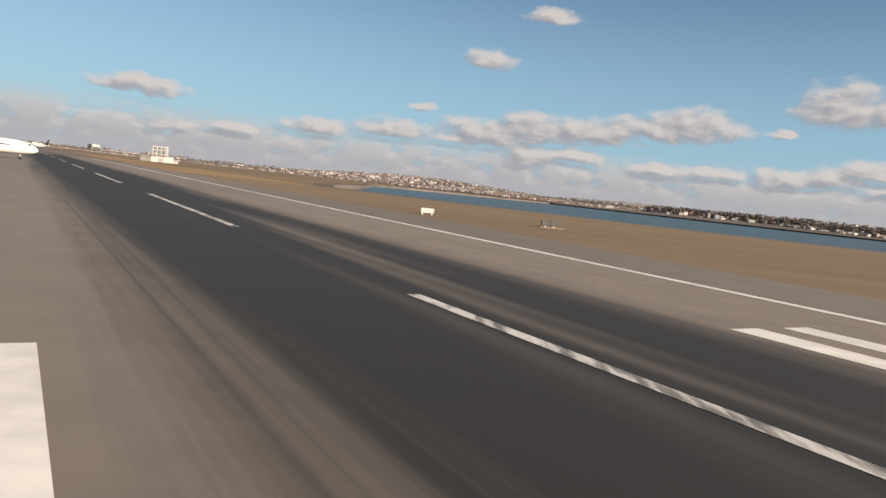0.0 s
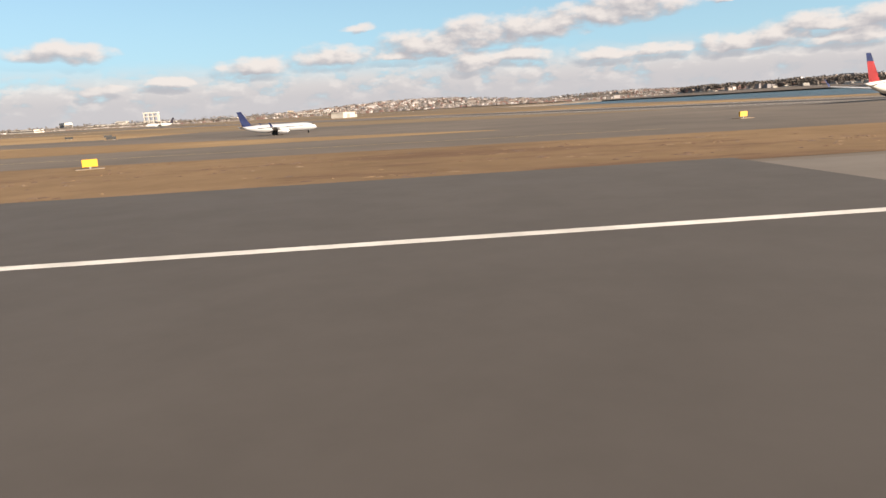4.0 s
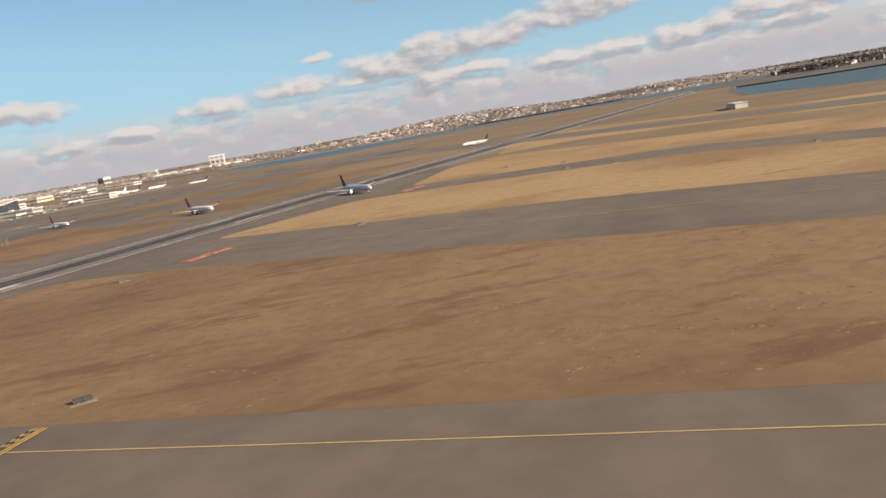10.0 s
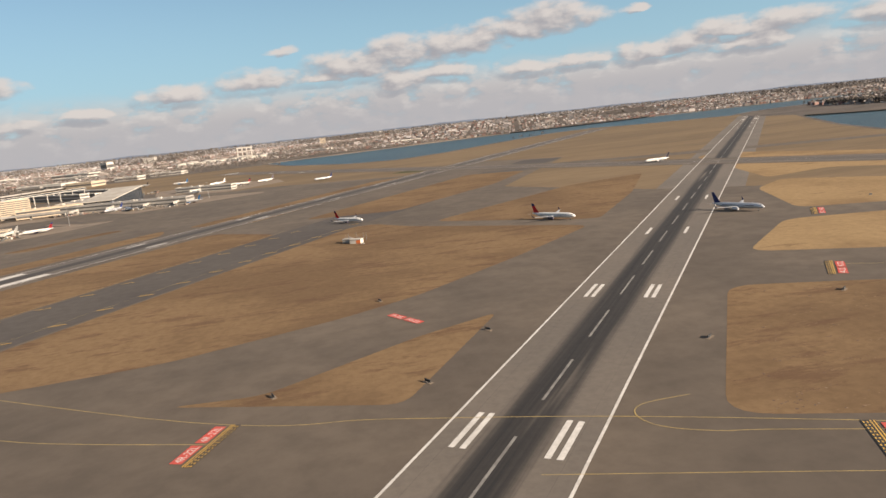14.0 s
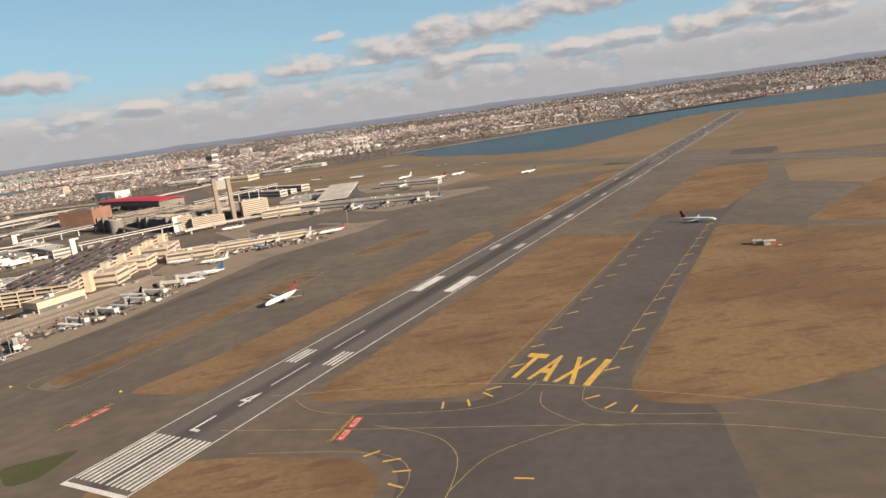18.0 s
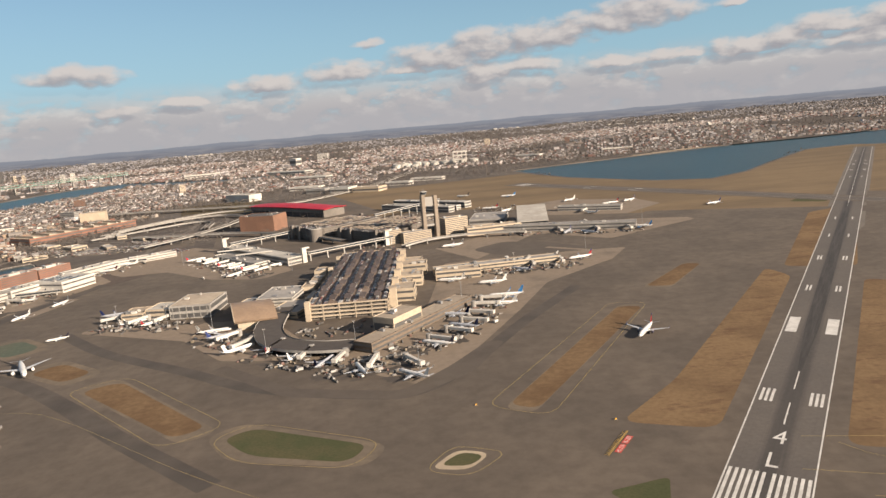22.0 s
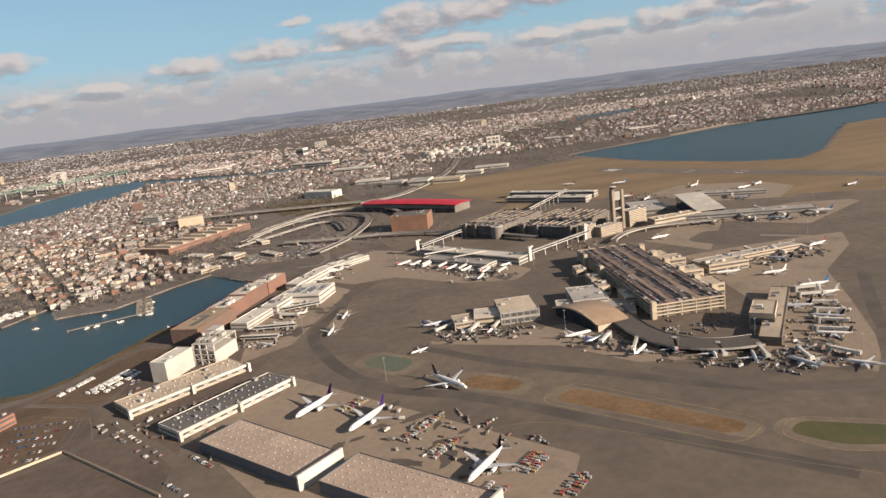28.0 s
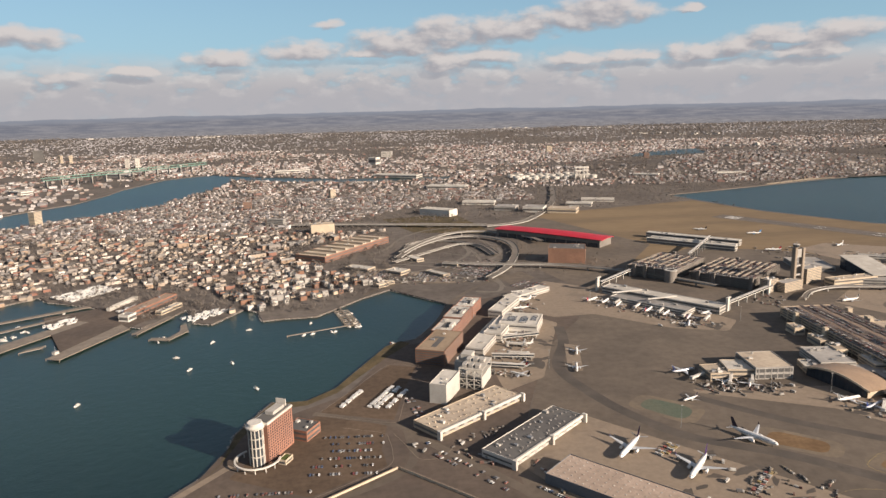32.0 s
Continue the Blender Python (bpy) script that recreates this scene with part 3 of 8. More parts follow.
part("tyre_rubber", sheet([(-1.2, 215), (1.2, 215), (5.6, 330), (6.6, 560), (6.0, 900), (3.0, 1120), (-3.0, 1120), (-6.0, 900), (-6.6, 560), (-5.6, 330)], 0.116), RUBBER_FILM, r4l, "dark tyre rubber along the touchdown zone")
part("tyre_rubber", sheet([(-0.6, 235), (0.6, 235), (3.0, 330), (3.8, 560), (3.2, 900), (1.2, 1060), (-1.2, 1060), (-3.2, 900), (-3.8, 560), (-3.0, 330)], 0.126), RUBBER_FILM, r4l, "dark tyre rubber along the touchdown zone")
painted(r4l, "aiming_bars", bars(311, 45.7, (11,), 9), 0.12)
for y, o in ((457, (11, 14.4)), (610, (11, 14.4)), (762, (11,)), (914, (11,)), (1500, (11,)), (1650, (11, 14.4)), (1800, (11, 14.4)), (1900, (11,))):
    painted(r4l, "touchdown_bars", bars(y, 22.9, o, 1.8), 0.12)


def written(name, text, height, m, material, parent=None, z=0.0, width=None, bold=0.0):
    """Letters as a flat mesh; height and width in metres."""
    curve = bpy.data.curves.new(name, "FONT")
    curve.offset = bold
    curve.body, curve.size, curve.align_x, curve.align_y = text, 1.0, "CENTER", "CENTER"
    tmp = bpy.data.objects.new(name, curve)
    me = bpy.data.meshes.new_from_object(tmp)
    co = np.empty(len(me.vertices) * 3)
    me.vertices.foreach_get("co", co)
    co = co.reshape(-1, 3)
    lo, hi = co.min(0), co.max(0)
    co[:, 1] = (co[:, 1] - (lo[1] + hi[1]) / 2) * height / (hi[1] - lo[1])
    k = (width / (hi[0] - lo[0])) if width else height / (hi[1] - lo[1])
    co[:, 0] = (co[:, 0] - (lo[0] + hi[0]) / 2) * k
    co[:, 2] = z
    me.vertices.foreach_set("co", co.ravel())
    bpy.data.objects.remove(tmp)
    ob = part(name, me, material, parent)
    ob.matrix_basis = m
    return ob


written("runway_letter", "L", 18, pose(0, 68, 0), WHITE_PAINT, r4l, 0.12, 6.5)
written("runway_figure", "4", 18, pose(0, 99, 0), WHITE_PAINT, r4l, 0.12, 7.5)

# taxiways and the grass between them
paving("taxiway_field", [(-260, 250), (-160, 480), (-60, 620), (150, 900), (330, 900), (420, 1000), (640, 1330), (760, 1200), (560, 830), (660, 640), (900, 420), (1010, 300), (1130, 215), (1290, 160), (1290, 38), (-200, 38)],
       0.058, ASPHALT, "grey asphalt taxiways with thin yellow lines")
paving("taxiway_north", [(94, 330), (300, 655), (420, 830), (700, 1240), (760, 1200), (480, 790), (376, 650), (169, 330), (196, 287), (186, 254), (176, 215), (150, 120), (60, 180), (44, 240), (52, 275), (36, 300), (17, 311), (34, 350), (60, 345)], 0.064, DARK_ASPHALT, "dark asphalt taxiway with yellow edge dashes", 12)
paving("taxiway_far", [(150, 1250), (400, 1150), (900, 960), (1150, 870), (1160, 910), (900, 1010), (500, 1180), (200, 1330)], 0.073, ASPHALT, "grey asphalt far taxiway", 10)


def lawn(points, label="dry tawny winter grass between taxiways", material=None, r=14, z=0.075):
    return tagged(part("grass", sheet(rounded(points, r), z), material or DRY_GRASS), label, "grass", kind="structure")


lawn([(-2, 368), (234, 715), (300, 655), (93, 338)], "browned winter grass beside the runway", BROWN_GRASS)
lawn([(-118, 428), (-62, 405), (175, 755), (168, 800), (-58, 490)], "browned winter grass beside the runway", BROWN_GRASS)
lawn([(168, 322), (168, 302), (196, 286), (280, 296), (354, 327), (395, 352), (470, 420), (540, 490), (418, 598), (390, 640), (368, 638)], "browned winter grass beside the dark taxiway", BROWN_GRASS)
lawn([(372, 212), (424, 300), (385, 281), (325, 240), (292, 243)], "browned winter grass between taxiways", BROWN_GRASS, 8)
lawn([(457, 169), (529, 288), (587, 264), (732, 172), (789, 136), (900, 112), (1010, 88), (1165, 72), (1175, 43), (1000, 43), (800, 42), (757, 54), (610, 110)], "browned winter grass beside the runway", BROWN_GRASS)
lawn([(575, 345), (646, 416), (710, 400), (824, 350), (905, 232), (1000, 190), (1120, 118), (960, 130), (858, 170), (735, 258)])
lawn([(680, 450), (720, 560), (770, 600), (930, 420), (1015, 300), (1000, 250), (930, 270), (840, 390)])
lawn([(440, 610), (556, 512), (640, 640), (720, 790), (620, 760)], "browned winter grass between far taxiways", BROWN_GRASS)
lawn([(320, 740), (420, 720), (560, 880), (640, 1020), (560, 1060)], "browned winter grass between far taxiways", BROWN_GRASS)
lawn([(190, 800), (262, 770), (420, 1020), (520, 1190), (420, 1150)], "browned winter grass between far taxiways", BROWN_GRASS)
lawn([(770, 620), (850, 640), (980, 480), (1120, 330), (1240, 240), (1290, 260), (1180, 420), (1000, 700), (900, 940), (850, 900)])
lawn([(-90, 325), (-23, 314), (33, 293), (44, 273), (36, 245), (0, 190), (-90, 235)], "browned winter grass at the runway end", BROWN_GRASS, z=0.078)
lawn([(1166, 43), (1268, 43), (1260, 57), (1238, 85), (1206, 106), (1172, 98), (1156, 70)], "bright green lawn between runway and taxiway", GREEN_GRASS, 5, 0.084)
lawn([(-150, 345), (-112, 354), (-122, 325), (-135, 322)], "green lawn patch beside the runway end", DULL_GREEN, 6, 0.09)
# aprons
APRON = [(-860, 760), (-830, 850), (-770, 1000), (-690, 1120), (-640, 1330), (-420, 1500), (-250, 1640), (-60, 1560), (140, 1330), (260, 1280), (420, 1150), (330, 900), (130, 720),
         (-20, 560), (-130, 420), (-200, 250), (-420, 320), (-640, 430), (-760, 520), (-900, 650)]
paving("apron", APRON, 0.055, ASPHALT, "wide brown-grey asphalt apron round the terminals", 20)
paving("apron_south", [(-260, 250), (-200, 38), (-500, -100), (-900, 0), (-900, 650), (-760, 520), (-640, 430), (-420, 320)], 0.052, ASPHALT, "brown-grey asphalt apron by the runway end", 10)
paving("apron_north", [(-250, 1640), (-420, 1500), (-640, 1330), (-700, 1600), (-560, 2200), (-100, 2330), (160, 2000), (260, 1700), (140, 1330)], 0.049, ASPHALT, "wide asphalt apron north of the terminals", 20)
paving("yard", [(-1225, 640), (-1193, 765), (-1080, 852), (-1008, 1025), (-940, 1050), (-900, 1240), (-700, 1330), (-690, 1120), (-830, 850), (-900, 650), (-780, 480), (-880, 280), (-1200, 300)], 0.046, YARD, "worn brown asphalt yards and car parks by the harbour", 6)
paving("apron_slab", [(-795, 1195), (-731, 1132), (-660, 1138), (-560, 1040), (-480, 1010), (-440, 1060), (-540, 1260), (-690, 1380)], 0.060, CONCRETE, "tan concrete apron before a terminal", 8)
paving("apron_slab", [(-330, 600), (-240, 520), (-140, 720), (-90, 830), (20, 930), (60, 1000), (-60, 1010), (-210, 1000), (-240, 760)], 0.060, CONCRETE, "tan concrete apron along the gates", 8)
paving("apron_slab", [(-160, 1010), (-40, 1190), (60, 1080), (240, 1190), (230, 1260), (60, 1250), (-120, 1220), (-220, 1130)], 0.063, CONCRETE, "tan concrete apron round a pier", 8)
paving("apron_slab", [(20, 1390), (160, 1320), (260, 1420), (240, 1520), (90, 1620), (-20, 1560)], 0.060, CONCRETE, "tan concrete apron round the far gates", 8)
paving("apron_slab", [(-905, 660), (-800, 752), (-700, 640), (-555, 485), (-600, 395), (-720, 380), (-800, 480)], 0.066, CONCRETE, "tan concrete cargo apron", 4)
paving("apron_slab", [(-875, 830), (-815, 870), (-735, 1100), (-800, 1190), (-880, 1000)], 0.063, CONCRETE, "tan concrete apron beside a terminal", 6)
paving("apron_slab", [(-640, 800), (-420, 780), (-330, 610), (-440, 640), (-500, 720), (-640, 790)], 0.063, CONCRETE, "tan concrete apron in front of the curved hall", 6)
ISLAND = "oval grass island in the apron"


def verge(points, grow, r, z=0.0675):
    """A dusty rim round an island: its outline, grown outwards."""
    cx, cy = sum(p[0] for p in points) / len(points), sum(p[1] for p in points) / len(points)
    wide = []
    for x, y in points:
        d = math.hypot(x - cx, y - cy)
        wide.append((x + (x - cx) / d * grow, y + (y - cy) / d * grow))
    return tagged(part("verge", sheet(rounded(wide, r), z), DUSTY_RIM), "dusty tan rim round an island in the apron", "verge", kind="structure")


def tyre_band(points, width):
    return tagged(part("tyre_band", ribbon(bow(points), width, 0.0665), TYRE_TRACK), "dark band of tyre wear along a taxi route", "pavement", kind="structure")


for outline in ([(-548, 590), (-519, 607), (-408, 486), (-428, 472)], [(-628, 656), (-606, 680), (-560, 642), (-578, 620)], [(-727, 762), (-704, 784), (-661, 746), (-687, 716)], [(-390, 462), (-371, 476), (-285, 431), (-297, 409), (-365, 432)]):
    verge(outline, 15, 18)
for outline in ([(-186, 474), (-41, 697), (-17, 690), (-167, 462)], [(12, 768), (92, 862), (112, 855), (40, 760)]):
    verge(outline, 8, 12)
tyre_band([(-738, 1080), (-752, 1000), (-786, 900), (-766, 800), (-736, 730), (-697, 676), (-619, 625), (-540, 552), (-470, 480), (-380, 395)], 17)
tyre_band([(-659, 791), (-573, 700), (-466, 618), (-389, 557), (-306, 522), (-253, 516), (-208, 566), (-143, 676), (-60, 800)], 15)
lawn([(-548, 590), (-519, 607), (-408, 486), (-428, 472)], ISLAND, DARK_TURF, 14, 0.07)
lawn([(-628, 656), (-606, 680), (-560, 642), (-578, 620)], ISLAND, DARK_TURF, 16, 0.07)
lawn([(-727, 762), (-704, 784), (-661, 746), (-687, 716)], "round patch of faded green paint on the apron", FADED_GREEN, 20, 0.07)
lawn([(-186, 474), (-41, 697), (-17, 690), (-167, 462)], ISLAND, DARK_TURF, 10, 0.07)
lawn([(12, 768), (92, 862), (112, 855), (40, 760)], ISLAND, DARK_TURF, 10, 0.07)
lawn([(-390, 462), (-371, 476), (-285, 431), (-297, 409), (-365, 432)], "green lawn patch in the apron", DULL_GREEN, 14, 0.07)
lawn([(459, 1285), (533, 1353), (540, 1300), (509, 1245)], "green lawn beside the far runway", DULL_GREEN, 10, 0.09)
lawn([(-246, 390), (-228, 412), (-207, 403), (-222, 384)], "pale sandy rim of a small island", SAND, 9, 0.07)
lawn([(-240, 393), (-226, 408), (-211, 401), (-221, 389)], "small oval green island in the apron", DULL_GREEN, 7, 0.08)

# taxiway lines
def taxi_line(points, width=0.5, label="thin yellow taxiway line"):
    return tagged(part("taxiway_line", ribbon(bow(points), width * 0.8, 0.128), LINE_PAINT), label, "road marking", kind="structure")


taxi_line([(-20, 385), (118, 345), (303, 226), (366, 203), (434, 177), (532, 132), (610, 100), (691, 68), (745, 47), (800, 30)], 0.4)
taxi_line([(312, 206), (249, 232), (195, 266), (125, 292), (37, 321), (-40, 348)], 0.4)
taxi_line([(-4, 373), (8, 354), (35, 339), (87, 325), (114, 332), (126, 345)], 0.35)
taxi_line([(126, 332), (122, 318), (125, 306), (135, 290), (150, 282)], 0.35)
taxi_line([(148, 330), (142, 314), (146, 302), (160, 291), (200, 276)], 0.35)
taxi_line([(40, 324), (60, 310), (72, 296), (76, 277), (69, 251), (56, 225)], 0.4)
taxi_line([(69, 252), (88, 274), (111, 284), (135, 290)], 0.4)
taxi_line([(-20, 316), (30, 300), (50, 287), (55, 272), (50, 256), (36, 238)], 0.35)
taxi_line([(455, 185), (440, 184), (435, 178), (438, 169), (450, 161), (470, 154), (560, 118)], 0.4)
taxi_line([(400, 155), (471, 131), (553, 102), (640, 66)], 0.35)
taxi_line([(100, 352), (200, 505), (305, 668)], 0.35)
taxi_line([(160, 340), (262, 495), (370, 655)], 0.35)
taxi_line([(585, 300), (735, 215), (860, 155), (985, 112), (1130, 88)], 0.5)
taxi_line([(-640, 540), (-560, 545), (-380, 400), (-220, 300), (-100, 290)], 0.3)
dash_group = thing("taxiway_edge_dashes", pose(0, 0, 0), "short yellow dashes across the taxiway shoulders", "road marking", kind="structure")
for side, a, b in ((-1, 102, 316), (1, 168, 372)):
    for i in range(13):
        u = i / 12
        x, y = a + (b - a) * u, 345 + 310 * u
        p = part("dash", quads([(-4.5, -0.55, 4.5, 0.55)], 0.19), YELLOW_PAINT, dash_group)
        p.matrix_basis = pose(x - side * 1.0, y, 0, 0, 0, 10)
for x, y, a in ((39, 295, 20), (48, 286, 0), (52, 275, -10), (49, 264, -40), (100, 253, -20), (89, 240, -30), (75, 334, 80), (88, 332, 90), (99, 338, 120), (152, 303, 30), (161, 296, 50), (147, 315, 10)):
    p = part("dash", quads([(-4.0, -0.6, 4.0, 0.6)], 0.19), YELLOW_PAINT, dash_group)
    p.matrix_basis = pose(x, y, 0, 0, 0, a)

taxi_word = thing("taxiway_word", pose(143, 356, 0, 0, 0, A4 - 3), "large yellow word painted on the dark taxiway", "road marking", kind="structure")
for letter, x in zip("TAXI", (-21, -7.5, 7.5, 20)):
    written("painted_letter", letter, 36, pose(x, 0, 0), YELLOW_PAINT, taxi_word, 0.20, 3.8 if letter == "I" else 12, 0.022)


def hold_board(x, y, ang, text, panels=2, half=13.5, side=1):
    """Holding-position bars across a taxiway, with red painted signs in white writing beside them."""
    t = thing("holding_position_marking", pose(x, y, 0, 0, 0, ang), "red painted sign with white figures beside yellow bars" if panels else "yellow holding bars painted across the taxiway", "road marking", "holding position markings", "structure")
    for k in range(panels):
        cx = -6.4 + k * 12.8
        part("red_panel", quads([(cx - 5.6, -2.0, cx + 5.6, 2.0)], 0.20), RED_PAINT, t)
        written("figures", text, 2.6, pose(cx, 0, 0), WHITE_PAINT, t, 0.225, 9.6)
    if not side:
        return t
    part("black_backing", quads([(-half, 4.65 * side - 1.75, half, 4.65 * side + 1.75)], 0.195), BLACK_PAINT, t)
    for y0 in (3.3, 4.1):
        part("yellow_bar", quads([(-half, y0 * side - 0.2, half, y0 * side + 0.2)], 0.215), YELLOW_PAINT, t)
    for y0 in (5.0, 5.9):
        part("yellow_dashes", quads([(u, y0 * side - 0.2, u + 0.9, y0 * side + 0.2) for u in np.arange(-half, half - 0.9, 1.8)], 0.215), YELLOW_PAINT, t)
    return t


hold_board(486, 138.5, 67, "4R-22L")
hold_board(588, 290, 56, "4R-22L")
hold_board(383, 311, -60, "4R-22L", side=0)
hold_board(309.5, 207, 67, "4R-22L", side=-1)
hold_board(682, 428, 56, "4R-22L")
hold_board(28, 325, 67, "4L-22R")
hold_board(-125, 397, 55, "4L-22R", half=18)
hold_board(602.4, 106.3, 69, "", 0, 5)

paving("apron_dark", [(-164, 1089), (-102, 1140), (-25, 1080), (20, 1012), (-60, 1004), (-118, 1012)], 0.068, DARK_APRON, "dark asphalt taxi area between the piers", 25)
paving("apron_dark", [(-440, 615), (-361, 532), (-261, 502), (-205, 548), (-170, 620), (-185, 625), (-225, 565), (-265, 520), (-355, 548), (-430, 625)], 0.072, DARK_APRON, "dark taxi band curving round the gates", 12)
paving("pale_strip", [(-52, 1052), (-44, 1058), (40, 980), (32, 974)], 0.074, CONCRETE, "pale concrete strip in the apron")
paving("aircraft_pad", [(-752, 996), (-733, 986), (-756, 884), (-776, 888)], 0.074, CONCRETE, "pale concrete pad under two parked jets", 3)
paving("earth_lot", [(-1108, 804), (-1022, 950), (-984, 936), (-1004, 857), (-1020, 769)], 0.052, EARTH, "bare brown earth lot inside a kerb", 3)
paving("forecourt", [(-1190, 660), (-1150, 750), (-1112, 796), (-1028, 758), (-1036, 700), (-1030, 664), (-1105, 614)], 0.054, EARTH, "worn brown forecourt of the hotel", 6)
paving("shore_scrub", [(-1223, 634), (-1203, 692), (-1190, 757), (-1165, 822), (-1126, 828), (-1090, 862), (-1022, 985), (-985, 1040), (-1000, 1052), (-1024, 1030), (-1094, 876), (-1128, 842), (-1170, 842), (-1200, 760), (-1204, 692)], 0.06, SCRUB, "rough scrub along the harbour edge", 2)


def stand_stains(zones):
    """Dark, ragged oil and fuel stains where the aircraft stand."""
    pick = random.Random(8)
    verts, faces = [], []
    for cx, cy, sx, sy, ang, count in zones:
        c, s = math.cos(radians(ang)), math.sin(radians(ang))
        for _ in range(count):
            u, v = pick.uniform(-sx, sx), pick.uniform(-sy, sy)
            x, y, r, a0 = cx + u * c - v * s, cy + u * s + v * c, pick.uniform(3, 11), pick.uniform(0, 6.28)
            k = len(verts)
            z = 0.0755 + 0.00004 * k
            verts.append((x, y, z))
            for i in range(12):
                q = r * pick.uniform(0.55, 1.15)
                px, py = q * 1.7 * math.cos(i * 0.5236), q * 0.7 * math.sin(i * 0.5236)
                verts.append((x + px * math.cos(a0) - py * math.sin(a0), y + px * math.sin(a0) + py * math.cos(a0), z))
            faces += [(k, k + 1 + i, k + 1 + (i + 1) % 12) for i in range(12)]
    me = bpy.data.meshes.new("oil_stains")
    me.from_pydata(verts, [], faces)
    return tagged(part("oil_stains", me, TYRE_TRACK), "dark oil and fuel stains on the aircraft stands", "stains", kind="stuff")


stand_stains(((-350, 600, 75, 22, -35, 26), (-455, 705, 35, 25, -40, 12), (-225, 640, 22, 100, -36, 24), (-560, 790, 60, 16, 0, 12), (-530, 1095, 24, 90, 40, 18), (-100, 915, 90, 16, 6, 14), (20, 1160, 110, 18, -20, 14), (-690, 570, 60, 60, -44, 16), (-800, 960, 14, 90, -24, 12)))


def ring(points, r, width=0.5, label="thin yellow line round a grass island"):
    line = rounded(points, r)
    return tagged(part("taxiway_line", ribbon(line + line[:1], width * 0.7, 0.19), LINE_PAINT), label, "road marking", kind="structure")


ring([(-203, 475), (-44, 715), (-8, 702), (-160, 448)], 16)
ring([(-400, 462), (-372, 485), (-275, 434), (-294, 400), (-372, 424)], 18)
ring([(-250, 388), (-230, 418), (-196, 402), (-222, 376)], 12)
ring([(-562, 592), (-518, 620), (-392, 486), (-432, 456)], 18)


# ---- materials of buildings, aircraft and vehicles ----
WHITE_WALL = surface("white_cladding", (0.53, 0.495, 0.44), (0.42, 0.39, 0.345), 0.05, 0.6, fine=0.8, fine_mix=0.25, vary=0.25)
TAN_WALL = surface("tan_concrete", (0.46, 0.38, 0.28), (0.38, 0.31, 0.23), 0.06, 0.85, fine=0.7, fine_mix=0.3, vary=0.2)
GREY_WALL = surface("grey_concrete", (0.33, 0.31, 0.28), (0.25, 0.235, 0.215), 0.06, 0.85, fine=0.7, fine_mix=0.3, vary=0.2)
BRICK = surface("red_brick", (0.27, 0.130, 0.088), (0.21, 0.105, 0.073), 0.1, 0.85, fine=1.4, fine_mix=0.35, vary=0.15)
BROWN_WALL = surface("brown_brick", (0.22, 0.12, 0.08), (0.17, 0.095, 0.065), 0.1, 0.85, fine=1.2, fine_mix=0.35)
TAN_ROOF = surface("tan_roof_gravel", (0.40, 0.33, 0.25), (0.32, 0.26, 0.20), 0.05, 0.95, fine=0.4, fine_mix=0.35, vary=0.2)
GREY_ROOF = surface("grey_roof", (0.30, 0.28, 0.255), (0.22, 0.205, 0.19), 0.05, 0.9, fine=0.4, fine_mix=0.3, vary=0.25)
WHITE_ROOF = surface("pale_roof", (0.48, 0.445, 0.39), (0.36, 0.33, 0.285), 0.05, 0.8, fine=0.4, fine_mix=0.3, vary=0.2)
DARK_ROOF = surface("dark_roof", (0.085, 0.080, 0.077), (0.115, 0.108, 0.10), 0.05, 0.9, fine=0.4, fine_mix=0.3)
COPPER_ROOF = surface("brown_metal_roof", (0.25, 0.175, 0.118), (0.30, 0.21, 0.14), 0.08, 0.55, fine=0.9, fine_mix=0.3)
RED_ROOF = surface("red_metal_roof", (0.46, 0.022, 0.035), (0.36, 0.02, 0.03), 0.04, 0.5, fine=0.5, fine_mix=0.2)
GLASS = surface("dark_window_glass", (0.025, 0.032, 0.040), (0.045, 0.05, 0.058), 0.08, 0.18, fine=0.6, fine_mix=0.2, spec=0.6)
WINDOW_BAND = surface("reflecting_window_band", (0.105, 0.100, 0.095), (0.075, 0.074, 0.073), 0.15, 0.3, fine=0.9, fine_mix=0.4, spec=0.5)
STEEL = surface("grey_steel", (0.36, 0.36, 0.36), (0.28, 0.28, 0.28), 0.5, 0.45, 0.6, fine=3.0)
GREEN_STEEL = surface("green_bridge_steel", (0.13, 0.24, 0.19), (0.10, 0.19, 0.15), 0.3, 0.6, fine=2.0)
WOOD = surface("weathered_wood", (0.21, 0.175, 0.140), (0.155, 0.130, 0.105), 0.15, 0.9, fine=1.2)
PALE_GREY_WALL = surface("pale_grey_cladding", (0.42, 0.395, 0.355), (0.34, 0.32, 0.285), 0.06, 0.7, fine=0.9, fine_mix=0.3)
# dark brown for the gate hall walls, with their shade in the colour
SHADE_BROWN = surface("shade_brown_wall", (0.150, 0.115, 0.086), (0.115, 0.090, 0.068), 0.06, 0.9, fine=0.5, fine_mix=0.35)
COURT_ROOF = surface("brown_gravel_roof", (0.27, 0.20, 0.135), (0.21, 0.155, 0.105), 0.05, 0.95, fine=0.4, fine_mix=0.35)
SOLAR = surface("dark_solar_panels", (0.082, 0.066, 0.062), (0.110, 0.088, 0.080), 0.1, 0.75, fine=0.8, fine_mix=0.3, vary=0.5, spec=0.15)
SLATE_WALL = surface("slate_cladding", (0.13, 0.135, 0.145), (0.10, 0.105, 0.115), 0.06, 0.75, fine=0.7, fine_mix=0.3)
PINK_ROOF = surface("pinkish_roof_gravel", (0.37, 0.285, 0.225), (0.30, 0.23, 0.18), 0.05, 0.95, fine=0.4, fine_mix=0.35)
